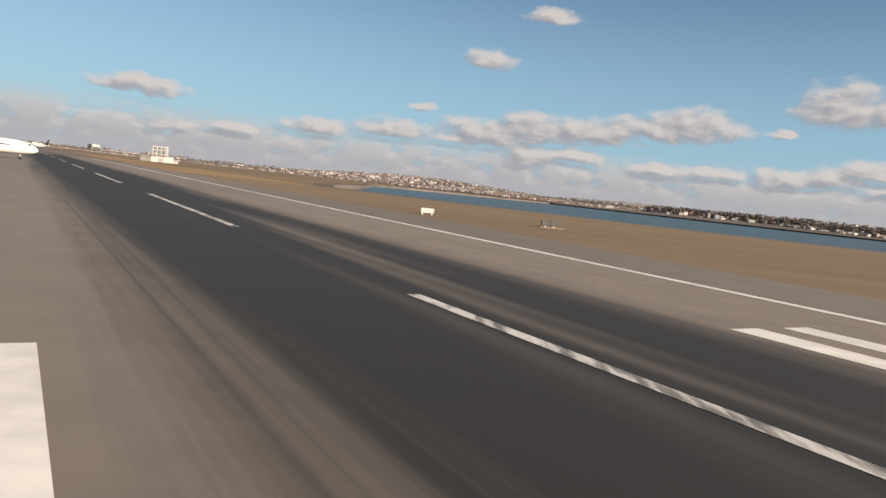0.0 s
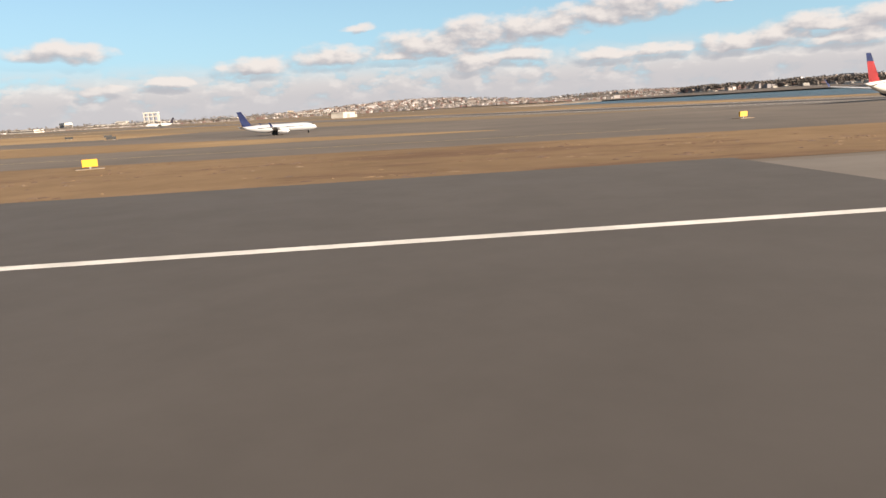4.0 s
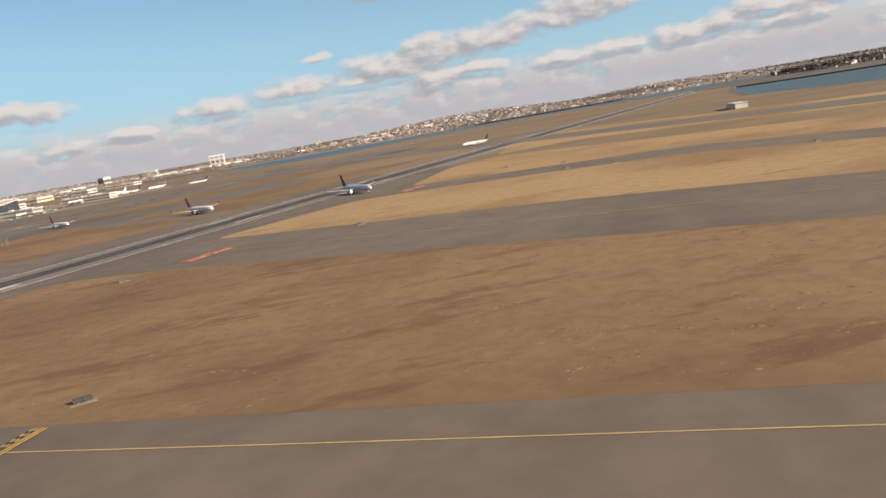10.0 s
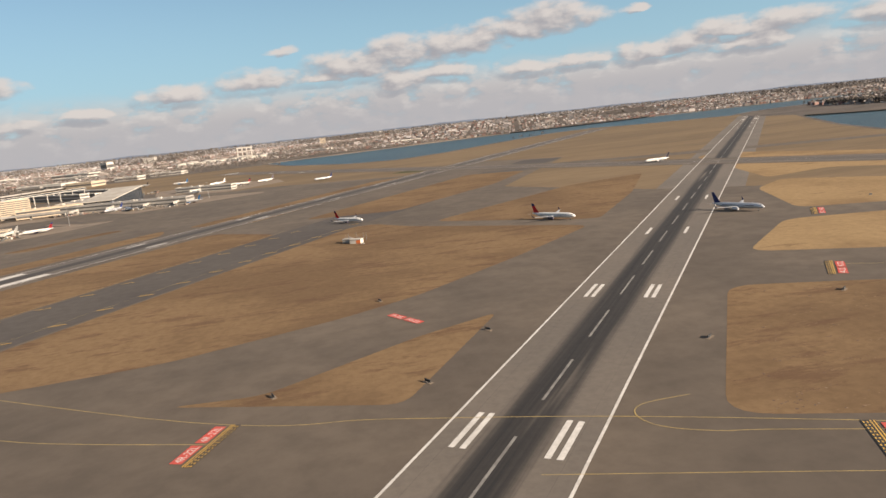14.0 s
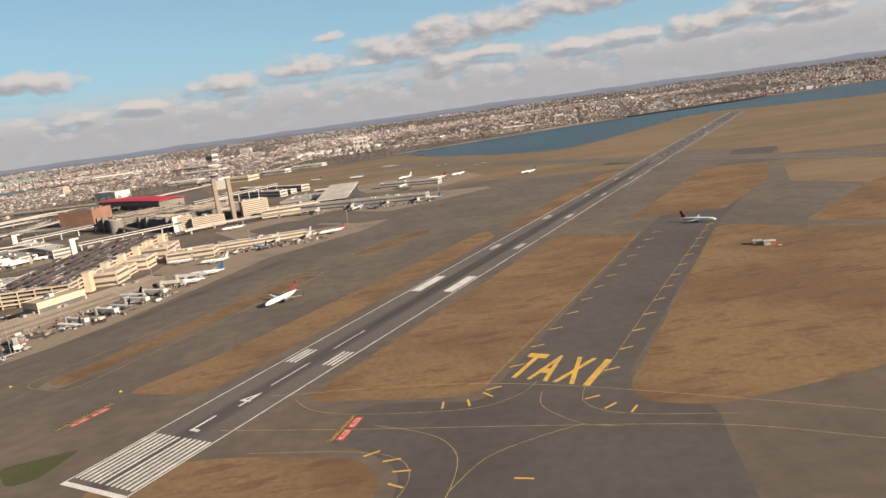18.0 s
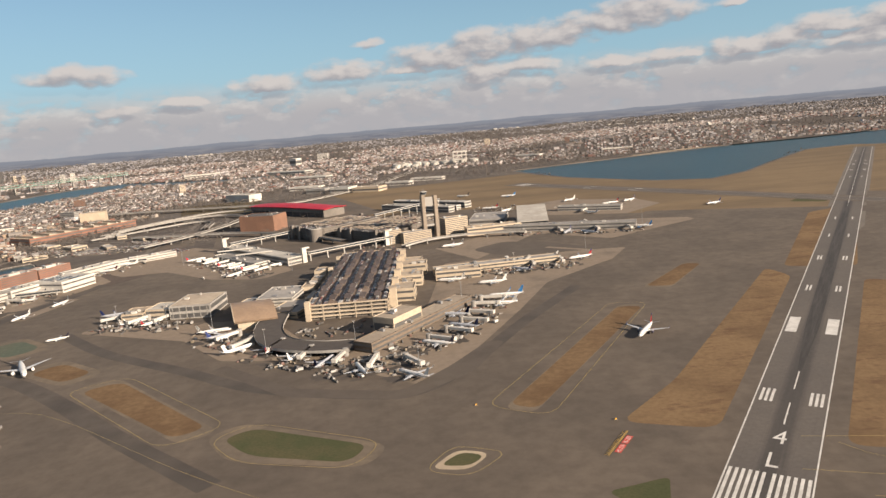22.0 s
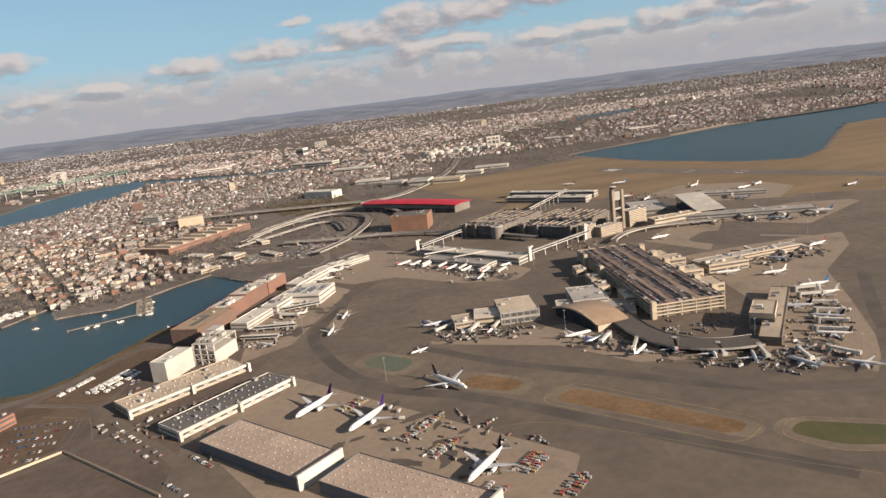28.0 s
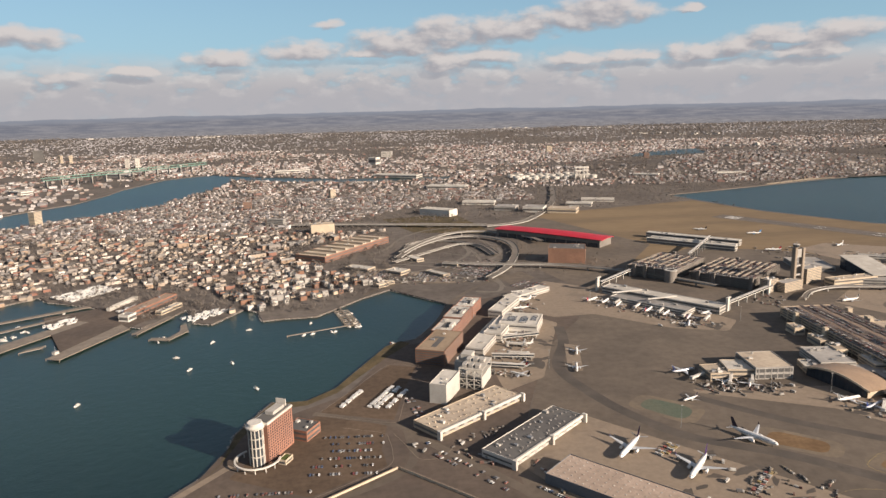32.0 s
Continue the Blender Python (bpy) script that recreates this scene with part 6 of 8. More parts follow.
        bm.faces.new((vs[0], vs[1], vs[3], vs[2]))
        bmesh.ops.solidify(bm, geom=bm.faces[:], thickness=0.45)
        part("tail_fin" if a == 0 else "fin_tip", bm, m, t)
    return t


LIVERY = {
    "red": (HULL, TAIL_RED, TAIL_NAVY, TAIL_DARK, "white twin-jet airliner with a red and navy tail"),
    "purple": (HULL, TAIL_PURPLE, None, HULL, "white cargo jet with a dark purple tail"),
    "silver": (SILVER, TAIL_NAVY, None, SILVER, "silver-grey twin-jet airliner with a dark blue tail"),
    "blue": (HULL, TAIL_BLUE, None, TAIL_BLUE, "white airliner with a light blue tail"),
    "white": (HULL, HULL, None, WING, "plain all-white twin-jet airliner at its stand"),
    "dark": (HULL, TAIL_DARK, None, HULL, "white twin-jet airliner with a dark tail"),
}
MADE = {}


def place_jet(x, y, heading, length, livery):
    key = (livery, length)
    m = pose(x, y, 0.06, 0, 0, heading)
    if key in MADE:
        return copy_thing(MADE[key], m)
    hull, tail, tip, engine, label = LIVERY[livery]
    MADE[key] = airliner("airliner", length, hull, tail, label, tip, engine)
    MADE[key].matrix_basis = m
    return MADE[key]


for row in ((1217, 163, -65, 34, "red"), (-775, 658, 138, 54, "purple"), (-723, 609, 138, 54, "purple"), (-632, 489, 138, 54, "purple"), (-636, 662, -148, 54, "dark"), (-656, 770, 113, 24, "dark"),
            (-763, 893, 165, 32, "white"), (-744, 957, 165, 32, "white"), (-42, 604, 146, 41, "red"), (367, 672, -134, 36, "red")):
    place_jet(*row)
for row in ((527, 536, -140, 40, "red"), (646, 470, -150, 40, "silver"), (795, 905, 92, 36, "dark"), (337, 1337, 110, 36, "silver"), (1066, 178, -72, 19, "silver")):
    place_jet(*row)
for i, row in enumerate(((-637, 1218, -50), (-617, 1203, -40), (-600, 1180, -36), (-561, 1137, -42), (-540, 1112, -42), (-528, 1050, -28), (-512, 1085, -36), (-471, 1103, -60))):
    place_jet(*row, 36, ("red", "white", "dark")[i % 3])
for i, row in enumerate(((-626, 856, -77), (-588, 812, -50), (-562, 802, -30), (-472, 738, -78), (-456, 716, -64), (-427, 664, -45), (-394, 655, -5), (-364, 626, -18), (-335, 600, -22), (-300, 572, 20))):
    place_jet(*row, 32 if i in (1, 2) else 36, ("silver", "white", "red", "white")[i % 4])
for i, row in enumerate(((-205, 672, 55), (-232, 624, 58), (-148, 776, 86), (-160, 742, 80), (-212, 716, 70), (-255, 548, 45), (-155, 848, 87), (-66, 962, 92), (-20, 948, 105), (-110, 905, 40), (-205, 880, 80))):
    place_jet(*row, 41 if i in (2, 3) else 36, ("silver", "dark", "blue", "white", "silver", "white", "white", "white", "red", "silver", "white")[i])
for i, row in enumerate(((-189, 1130, 100), (10, 1165, 150), (-10, 1770, 80), (-80, 1560, 76), (-50, 1500, 136), (217, 1490, 124), (106, 1580, 125), (40, 1140, 30), (131, 1150, 60), (170, 1470, 100), (100, 1360, 29), (-120, 1860, 60))):
    place_jet(*row, 38, ("white", "silver", "blue", "red", "white", "dark")[i % 6])
for i, row in enumerate(((-762, 1240, 100), (-778, 1190, 97), (-820, 1045, 70), (-836, 952, 67), (-842, 914, 58), (-846, 880, 48), (-815, 1000, 85))):
    place_jet(*row, 32, ("white", "red", "dark")[i % 3])


# ---- gates: jet bridges, carts, vans and lamp masts ----
def jet_bridge(x, y, ang, reach):
    t = thing("jet_bridge", pose(x, y, 0, 0, 0, ang), "white jet bridge reaching out to a gate", "jet bridge", "jet bridges")
    part("tunnel", boxed(-1.7, 0, 4.0, 1.7, reach, 7.0, bevel=0.2), WHITE_WALL, t)
    part("rotunda", tube(bmesh.new(), [((0, 0, 0), 2.8, 2.8, "z"), ((0, 0, 7.6), 2.8, 2.8, "z")], 12), GREY_WALL, t)
    part("cab", boxed(-2.4, reach, 3.6, 2.4, reach + 4, 7.4, bevel=0.3), WHITE_WALL, t)
    part("drive_leg", boxed(-2.2, reach - 3, 0, -1.4, reach - 2, 4), STEEL, t)
    part("drive_leg", boxed(1.4, reach - 3, 0, 2.2, reach - 2, 4), STEEL, t)
    return t


bridge = jet_bridge(-240, 640, -125, 26)
for x, y, a in ((-222, 662, -125), (-205, 690, -120), (-196, 716, -120), (-188, 745, -105), (-178, 768, -100), (-262, 590, -150), (-288, 600, 170), (-318, 620, 165), (-352, 640, 165), (-385, 672, 160), (-420, 690, 150), (-440, 720, 140)):
    copy_thing(bridge, pose(x, y, 0, 0, 0, a))
for x, y, a in ((-545, 826, 150), (-575, 826, 150), (-605, 838, 120), (-480, 1078, 140), (-505, 1105, 140), (-535, 1135, 140), (-565, 1168, 140), (-590, 1200, 140), (-845, 960, -110), (-840, 1000, -110), (-830, 1060, -105)):
    copy_thing(bridge, pose(x, y, 0, 0, 0, a))
for x, y, a in ((-90, 950, 180), (-50, 950, 180), (-120, 950, 0), (-170, 928, 180), (-60, 1210, 180), (0, 1196, 180), (60, 1180, 180), (110, 1160, 180), (60, 1220, 0), (100, 1400, 150), (140, 1420, -30)):
    copy_thing(bridge, pose(x, y, 0, 0, 0, a))


def car(colour_seed):
    t = thing("car", pose(0, 0, 0), "parked car in a painted bay", "car", "parked cars")
    bm = bmesh.new()
    box(bm, -0.9, -2.2, 0.35, 0.9, 2.2, 0.95, bevel=0.12)
    box(bm, -0.66, -1.2, 1.5, 0.66, 0.4, 1.54)
    part("body", bm, CAR_PAINT, t)
    bm = bmesh.new()
    vs = [bm.verts.new(c) for c in ((-0.82, -1.7, 0.95), (0.82, -1.7, 0.95), (0.82, 1.0, 0.95), (-0.82, 1.0, 0.95), (-0.66, -1.2, 1.5), (0.66, -1.2, 1.5), (0.66, 0.4, 1.5), (-0.66, 0.4, 1.5))]
    for q in ((4, 5, 6, 7), (0, 1, 5, 4), (1, 2, 6, 5), (2, 3, 7, 6), (3, 0, 4, 7)):
        bm.faces.new([vs[k] for k in q])
    part("cabin", bm, GLASS, t)
    for s in (-1, 1):
        for y in (-1.35, 1.35):
            part("wheel", boxed(s * 0.82 - 0.1, y - 0.33, 0, s * 0.82 + 0.1, y + 0.33, 0.66, bevel=0.1), RUBBER, t)
    return t


rnd = random.Random(11)
first_car = car(0)
first_car.matrix_basis = pose(-1080, 700, 0.06, 0, 0, 70)


def car_row(x, y, ang, count, pitch=2.9, z=0.06, gap=0.25):
    m = pose(x, y, z, 0, 0, ang)
    for i in range(count):
        if rnd.random() > gap:
            copy_thing(first_car, m @ pose(i * pitch, rnd.uniform(-0.3, 0.3), 0, 0, 0, rnd.choice((0, 180))))


for k in range(6):
    car_row(-1108 + k * 2, 655 + k * 16, -4, 24, gap=0.45)
lot_van = thing("parked_van", pose(-1083, 814, 0.06, 0, 0, 63), "white delivery van parked in the earth lot", "van", "vans in the earth lot")
bm = boxed(-1.1, -2.9, 0.45, 1.1, 1.9, 2.9, bevel=0.15)
box(bm, -1.05, 1.9, 0.45, 1.05, 3.1, 1.5, bevel=0.15)
part("body", bm, HULL, lot_van)
part("windscreen", boxed(-0.95, 1.85, 1.7, 0.95, 1.98, 2.6), GLASS, lot_van)
bm = bmesh.new()
for s in (-1, 1):
    for y in (-1.9, 2.0):
        box(bm, s * 0.98 - 0.14, y - 0.4, 0, s * 0.98 + 0.14, y + 0.4, 0.8, bevel=0.1)
part("running_gear", bm, RUBBER, lot_van)
for x0, y0, count in ((-1083, 814, 16), (-1048, 809, 20), (-1040, 806, 20), (-1028, 801, 18)):
    for i in range(1 if x0 == -1083 else 0, count):
        if rnd.random() > 0.15:
            copy_thing(lot_van, pose(x0, y0, 0.06, 0, 0, 63) @ pose(i * 3.4, rnd.uniform(-0.4, 0.4), 0, 0, 0, rnd.choice((0, 180))))
car_row(-1000, 700, 20, 14, gap=0.6)
car_row(-900, 560, -50, 14, gap=0.3)
car_row(-885, 600, -50, 14, gap=0.4)

# cars packed on the roof decks, too many to tell apart
def car_field(name, m, columns, rows, dx, dy, label, skip=(), empty=0.12):
    verts, faces = [], []
    for i in range(columns):
        if i in skip:
            continue
        for j in range(rows):
            if rnd.random() < empty:
                continue
            x, y = i * dx + rnd.uniform(-0.2, 0.2), j * dy
            for x0, y0, z0, x1, y1, z1 in ((-2.2, -0.9, 0.25, 2.2, 0.9, 0.95), (-1.2, -0.7, 0.95, 1.0, 0.7, 1.5)):
                k = len(verts)
                verts += [(x + a, y + b, c) for c in (z0, z1) for a, b in ((x0, y0), (x1, y0), (x1, y1), (x0, y1))]
                faces += [tuple(k + q for q in f) for f in ((4, 5, 6, 7), (0, 1, 5, 4), (1, 2, 6, 5), (2, 3, 7, 6), (3, 0, 4, 7))]
    me = bpy.data.meshes.new(name)
    me.from_pydata(verts, [], faces)
    ob = part(name, me, CAR_STUFF)
    ob.matrix_basis = m
    return tagged(ob, label, "parked cars", kind="stuff")


CAR_STUFF = mixed_paint("roof_car_paints", ((0.45, 0.44, 0.42), (0.05, 0.05, 0.055), (0.05, 0.05, 0.05), (0.18, 0.18, 0.185), (0.10, 0.10, 0.105), (0.20, 0.075, 0.06), (0.08, 0.085, 0.10), (0.16, 0.145, 0.135), (0.34, 0.33, 0.31)), 0.4)
car_field("deck_cars", pose(-322, 907, 17, 0, 0, -2) @ pose(-41, -150, 0), 11, 112, 8.2, 2.7, "rows of parked cars on the garage roof", (3, 7))
car_field("deck_cars", pose(-410, 1412, 22, 0, 0, 42) @ pose(-74, -46, 0), 17, 34, 9.0, 2.7, "rows of parked cars on the garage roof", (5, 11))
car_field("deck_cars", pose(-300, 1330, 20, 0, 0, 42) @ pose(-76, -56, 0), 17, 42, 9.4, 2.7, "rows of parked cars between the shade frames", (8,))
car_field("yard_cars", pose(-1300, 1330, 0.3, 0, 0, 35), 6, 14, 6.0, 3.0, "packed cars and boats in the waterfront yard")
car_field("yard_cars", pose(-860, 1470, 0.3, 0, 0, -40), 8, 24, 8.0, 3.0, "packed cars on the lots by the highway")

car_field("lot_cars", pose(-1106, 600, 0.06, 0, 0, 88), 4, 30, 8.0, 3.0, "parked cars on the quay beside the harbour hotel", (2,), 0.45)
car_field("lot_cars", pose(-918, 600, 0.06, 0, 0, 38), 2, 34, 9.0, 3.0, "cars parked along the cargo road", (), 0.6)
car_field("lot_cars", pose(-990, 770, 0.06, 0, 0, 12), 2, 22, 7.0, 3.0, "cars parked behind the cargo warehouse", (), 0.5)
paving("quay_walk", [(-1238, 631), (-1230, 627), (-1188, 684), (-1195, 689)], 0.09, CONCRETE, "pale concrete quay walk along the harbour edge", 1)

# cargo carts and containers
cart = thing("cargo_container", pose(-700, 545, 0.07), "cargo container on the apron", "cargo container", "cargo containers")
bm = bmesh.new()
vs = [bm.verts.new(c) for c in ((-1.2, -1.5, 0.3), (1.2, -1.5, 0.3), (1.2, 1.5, 0.3), (-1.2, 1.5, 0.3), (-1.2, -1.9, 1.9), (1.2, -1.9, 1.9), (1.2, 1.5, 1.9), (-1.2, 1.5, 1.9))]
for q in ((3, 2, 1, 0), (4, 5, 6, 7), (0, 1, 5, 4), (1, 2, 6, 5), (2, 3, 7, 6), (3, 0, 4, 7)):
    bm.faces.new([vs[k] for k in q])
part("shell", bm, CARGO_PAINT, cart)
part("bed", boxed(-1.4, -1.7, 0, 1.4, 1.7, 0.3), STEEL, cart)
for bx, by, ang, nx, ny in ((-745, 640, 40, 9, 3), (-690, 560, 44, 14, 2), (-670, 520, 46, 10, 3), (-600, 470, 46, 9, 4), (-580, 430, 46, 10, 3), (-640, 440, 46, 8, 4)):
    m = pose(bx, by, 0.07, 0, 0, ang)
    for i in range(nx):
        for j in range(ny):
            if rnd.random() < 0.75:
                copy_thing(cart, m @ pose(i * 3.6, j * 4.4, 0, 0, 0, rnd.uniform(-6, 6)))
van = thing("service_truck", pose(-300, 560, 0.07, 0, 0, 40), "airport service truck parked near a gate", "truck", "service trucks")
part("box_body", boxed(-1.2, -3.5, 0.9, 1.2, 1.6, 3.2, bevel=0.1), TRUCK_PAINT, van)
part("cab", boxed(-1.15, 1.7, 0.6, 1.15, 3.6, 2.5, bevel=0.25), TRUCK_PAINT, van)
part("windscreen", boxed(-1.0, 3.55, 1.5, 1.0, 3.66, 2.3), GLASS, van)
for s in (-1, 1):
    for y in (-2.4, 2.4):
        part("wheel", boxed(s * 1.05 - 0.15, y - 0.5, 0, s * 1.05 + 0.15, y + 0.5, 1.0, bevel=0.15), RUBBER, van)
for cx, cy, n, sx, sy in ((-300, 600, 14, 60, 30), (-190, 700, 22, 30, 90), (-560, 780, 12, 60, 20), (-420, 690, 12, 40, 25), (-520, 1070, 16, 60, 40), (-830, 960, 12, 15, 80), (-90, 920, 14, 70, 30), (60, 1190, 14, 80, 40), (-690, 600, 10, 50, 50), (120, 1450, 10, 50, 40), (-980, 690, 6, 40, 15)):
    for i in range(n * 3 // 5):
        copy_thing(van, pose(cx + rnd.uniform(-sx, sx), cy + rnd.uniform(-sy, sy), 0.07, 0, 0, rnd.uniform(0, 360)))
def gate_clutter(name, zones, label):
    """Carts, tugs, dollies and loaders crowding round the gates."""
    verts, faces = [], []
    for cx, cy, sx, sy, ang, count in zones:
        c, s = math.cos(radians(ang)), math.sin(radians(ang))
        for _ in range(count):
            u, v, b = rnd.uniform(-sx, sx), rnd.uniform(-sy, sy), radians(rnd.uniform(0, 360))
            x, y = cx + u * c - v * s, cy + u * s + v * c
            p, q = math.cos(b), math.sin(b)
            for n in range(rnd.choice((1, 1, 2, 4))):
                w, d, h = rnd.uniform(0.7, 1.2), rnd.uniform(1.1, 2.6), rnd.uniform(0.8, 2.6)
                ox, oy = x - q * n * 4.2, y + p * n * 4.2
                k = len(verts)
                for z, f in ((0.1, 1.0), (h * 0.6, 1.0), (h, 0.72)):
                    verts += [(ox + a * f * p - e * f * q, oy + a * f * q + e * f * p, z) for a, e in ((-w, -d), (w, -d), (w, d), (-w, d))]
                faces += [tuple(k + r * 4 + t for t in f4) for r in (0, 1) for f4 in ((0, 1, 5, 4), (1, 2, 6, 5), (2, 3, 7, 6), (3, 0, 4, 7))] + [(k + 8, k + 9, k + 10, k + 11)]
    me = bpy.data.meshes.new(name)
    me.from_pydata(verts, [], faces)
    return tagged(part(name, me, CLUTTER), label, "ground vehicles", kind="stuff")


CLUTTER = mixed_paint("ground_vehicle_paints", ((0.33, 0.315, 0.29), (0.08, 0.075, 0.07), (0.20, 0.185, 0.17), (0.13, 0.115, 0.10), (0.05, 0.05, 0.05), (0.10, 0.09, 0.08), (0.17, 0.14, 0.10), (0.13, 0.07, 0.055)), 0.6)
gate_clutter("gate_vehicles", ((-232, 660, 30, 110, -36, 93), (-350, 610, 70, 25, -35, 55), (-450, 720, 40, 30, 0, 37), (-570, 805, 60, 22, 0, 49), (-560, 1130, 30, 95, 40, 74), (-520, 1075, 60, 20, -45, 37),
                               (-840, 960, 18, 85, -24, 68), (-770, 1200, 30, 60, -30, 37), (-120, 915, 90, 22, 6, 68), (-120, 965, 90, 18, 6, 43), (20, 1170, 120, 22, -20, 74), (30, 1240, 110, 18, -20, 43), (120, 1450, 70, 40, -28, 55),
                               (-60, 1540, 60, 60, 0, 37), (-330, 1170, 40, 40, 40, 37), (-330, 710, 45, 30, -5, 37)), "carts, tugs and vans crowded round the gates")
gate_clutter("yard_vehicles", ((-895, 640, 14, 60, 46, 22), (-940, 700, 50, 12, 40, 16), (-640, 540, 60, 40, -44, 50), (-1000, 1480, 90, 50, -30, 120), (-880, 1440, 90, 30, -10, 90), (-780, 1560, 60, 60, 0, 60)), "vans and trailers parked in the yards")
mast = thing("light_mast", pose(-395, 640, 0), "tall grey apron light mast", "light mast", "apron light masts")
part("pole", tube(bmesh.new(), [((0, 0, 0), 0.30, 0.30, "z"), ((0, 0, 27), 0.16, 0.16, "z")], 8), STEEL, mast)
part("lamp_head", boxed(-1.4, -0.35, 26.6, 1.4, 0.35, 27.2, bevel=0.08), GREY_WALL, mast)
for x, y in ((-310, 640), (-250, 560), (-600, 800), (-540, 790), (-480, 760), (-440, 1050), (-560, 1110), (-650, 1190), (-200, 760), (-120, 900), (0, 1000), (-700, 700), (-800, 900), (150, 1200)):
    copy_thing(mast, pose(x, y, 0))


# ---- signs and lights along the runway ----
def sign_box(x, y, ang, face, label, panels=2, h=1.1):
    t = thing("airfield_sign", pose(x, y, 0.08, 0, 0, ang), label, "sign", "airfield signs")
    part("pad", boxed(-panels * 0.8 - 0.6, -0.9, -0.05, panels * 0.8 + 0.6, 0.9, 0.06), CONCRETE, t)
    for i in range(panels):
        p = part("panel", boxed(-panels * 0.8 + i * 1.6 + 0.03, -0.16, 0.25, -panels * 0.8 + (i + 1) * 1.6 - 0.03, 0.16, 0.25 + h, bevel=0.03), face, t)
        part("foot", boxed(-panels * 0.8 + i * 1.6 + 0.7, -0.1, 0, -panels * 0.8 + i * 1.6 + 0.9, 0.1, 0.25), STEEL, t)
    return t


for x, y, a in ((1350, 106, 28), (1216, 38.5, 88), (1259, 66, 20), (1248, 42, 30), (1165, 60, 70)):
    sign_box(x, y, a, BLACK_SIGN, "dark airfield guidance sign on a concrete pad", 2, 0.85)
for x, y, a in ((1230, 99, 20), (1063, 77, 20), (1150, 108, 20), (-210, 478, 20), (-120, 432, 20)):
    sign_box(x, y, a, YELLOW_SIGN, "yellow airfield guidance sign", 1, 0.8)
for x, y, a in ((564, 258, 40), (486, 228, 40), (382, 228, 120), (414, 276, 120), (329, 237, 110), (374, 350, 110), (603, 122, 20), (650, 300, 30)):
    sign_box(x, y, a, BLACK_SIGN, "dark airfield sign standing in the grass", 2, 0.9)
for x, y, a in ((860, 302, 20), (956, 192, 20), (956, 307, 20), (977, 295, 20), (999, 243, 20), (1022, 358, 20), (891, 216, 20), (858, 242, 20), (766, 385, 20), (788, 367, 20), (946, 161, 20), (746, 460, 20), (775, 421, 20), (885, 251, 20)):
    sign_box(x, y, a, BLACK_SIGN, "dark airfield sign standing in the grass", 2, 0.9)
marker = thing("runway_marker", pose(951, 25.5, 0.14), "small dull runway edge light on a thin stem", "runway light", "runway edge lights")
part("stem", tube(bmesh.new(), [((0, 0, 0), 0.06, 0.06, "z"), ((0, 0, 0.5), 0.05, 0.05, "z")], 8), WOOD, marker)
part("lens", tube(bmesh.new(), [((0, 0, 0.5), 0.08, 0.08, "z"), ((0, 0, 0.62), 0.05, 0.05, "z")], 8), GREY_WALL, marker)
part("base", tube(bmesh.new(), [((0, 0, -0.02), 0.22, 0.22, "z"), ((0, 0, 0.06), 0.2, 0.2, "z")], 10), STEEL, marker)
for i in range(17):
    x = 951 + (i - 12) * 62.3
    if i != 12:
        copy_thing(marker, pose(x, 25.5, 0.14))
barn = thing("airfield_building", pose(1040, 700, 0, 0, 0, 75), "long white airfield building with a flat roof", "building")
part("wall", boxed(-17, -6, 0, 17, 6, 5), WHITE_WALL, barn)
part("roof", boxed(-17.5, -6.5, 5, 17.5, 6.5, 5.6), WHITE_ROOF, barn)
part("door", boxed(-6, -6.2, 0, 2, -6, 4), GREY_WALL, barn)
part("annex", boxed(17, -5, 0, 27, 5, 3.2), GREY_WALL, barn)
hut = thing("equipment_hut", pose(370, 545, 0, 0, 0, -25), "low white and orange equipment hut with thin aerials", "hut")
part("wall", boxed(-5, -3, 0, 4, 3, 3.2), WHITE_WALL, hut)
part("orange_panel", boxed(0.5, -3.08, 0, 4.0, -3, 3.0), ORANGE, hut)
part("roof", boxed(-5.3, -3.3, 3.2, 4.3, 3.3, 3.5), WHITE_ROOF, hut)
part("annex", boxed(-13, 1, 0, -6, 7, 3.0), GREY_WALL, hut)
part("annex_roof", boxed(-13.2, 0.8, 3.0, -5.8, 7.2, 3.3), PALE_GREY_WALL, hut)
part("rubble", boxed(5, -6, 0, 8, -4.8, 0.8, bevel=0.2), PALE_GREY_WALL, hut)
for i in range(7):
    a = math.pi * (0.1 + 1.6 * i / 6)
    part("aerial", boxed(-4 + 8 * math.cos(a) - 0.1, 8 + 8 * math.sin(a) - 0.1, 0, -4 + 8 * math.cos(a) + 0.1, 8 + 8 * math.sin(a) + 0.1, 6), STEEL, hut)
white_sign = thing("runway_sign", pose(1331, 104, 0.08, 0, 0, 28), "white runway sign board facing the traffic", "sign")
part("board", boxed(-1.1, -0.15, 0.3, 1.1, 0.15, 1.0), PALE_GREY_WALL, white_sign)
part("foot", boxed(-0.9, -0.1, 0, -0.7, 0.1, 0.3), STEEL, white_sign)
part("foot", boxed(0.7, -0.1, 0, 0.9, 0.1, 0.3), STEEL, white_sign)

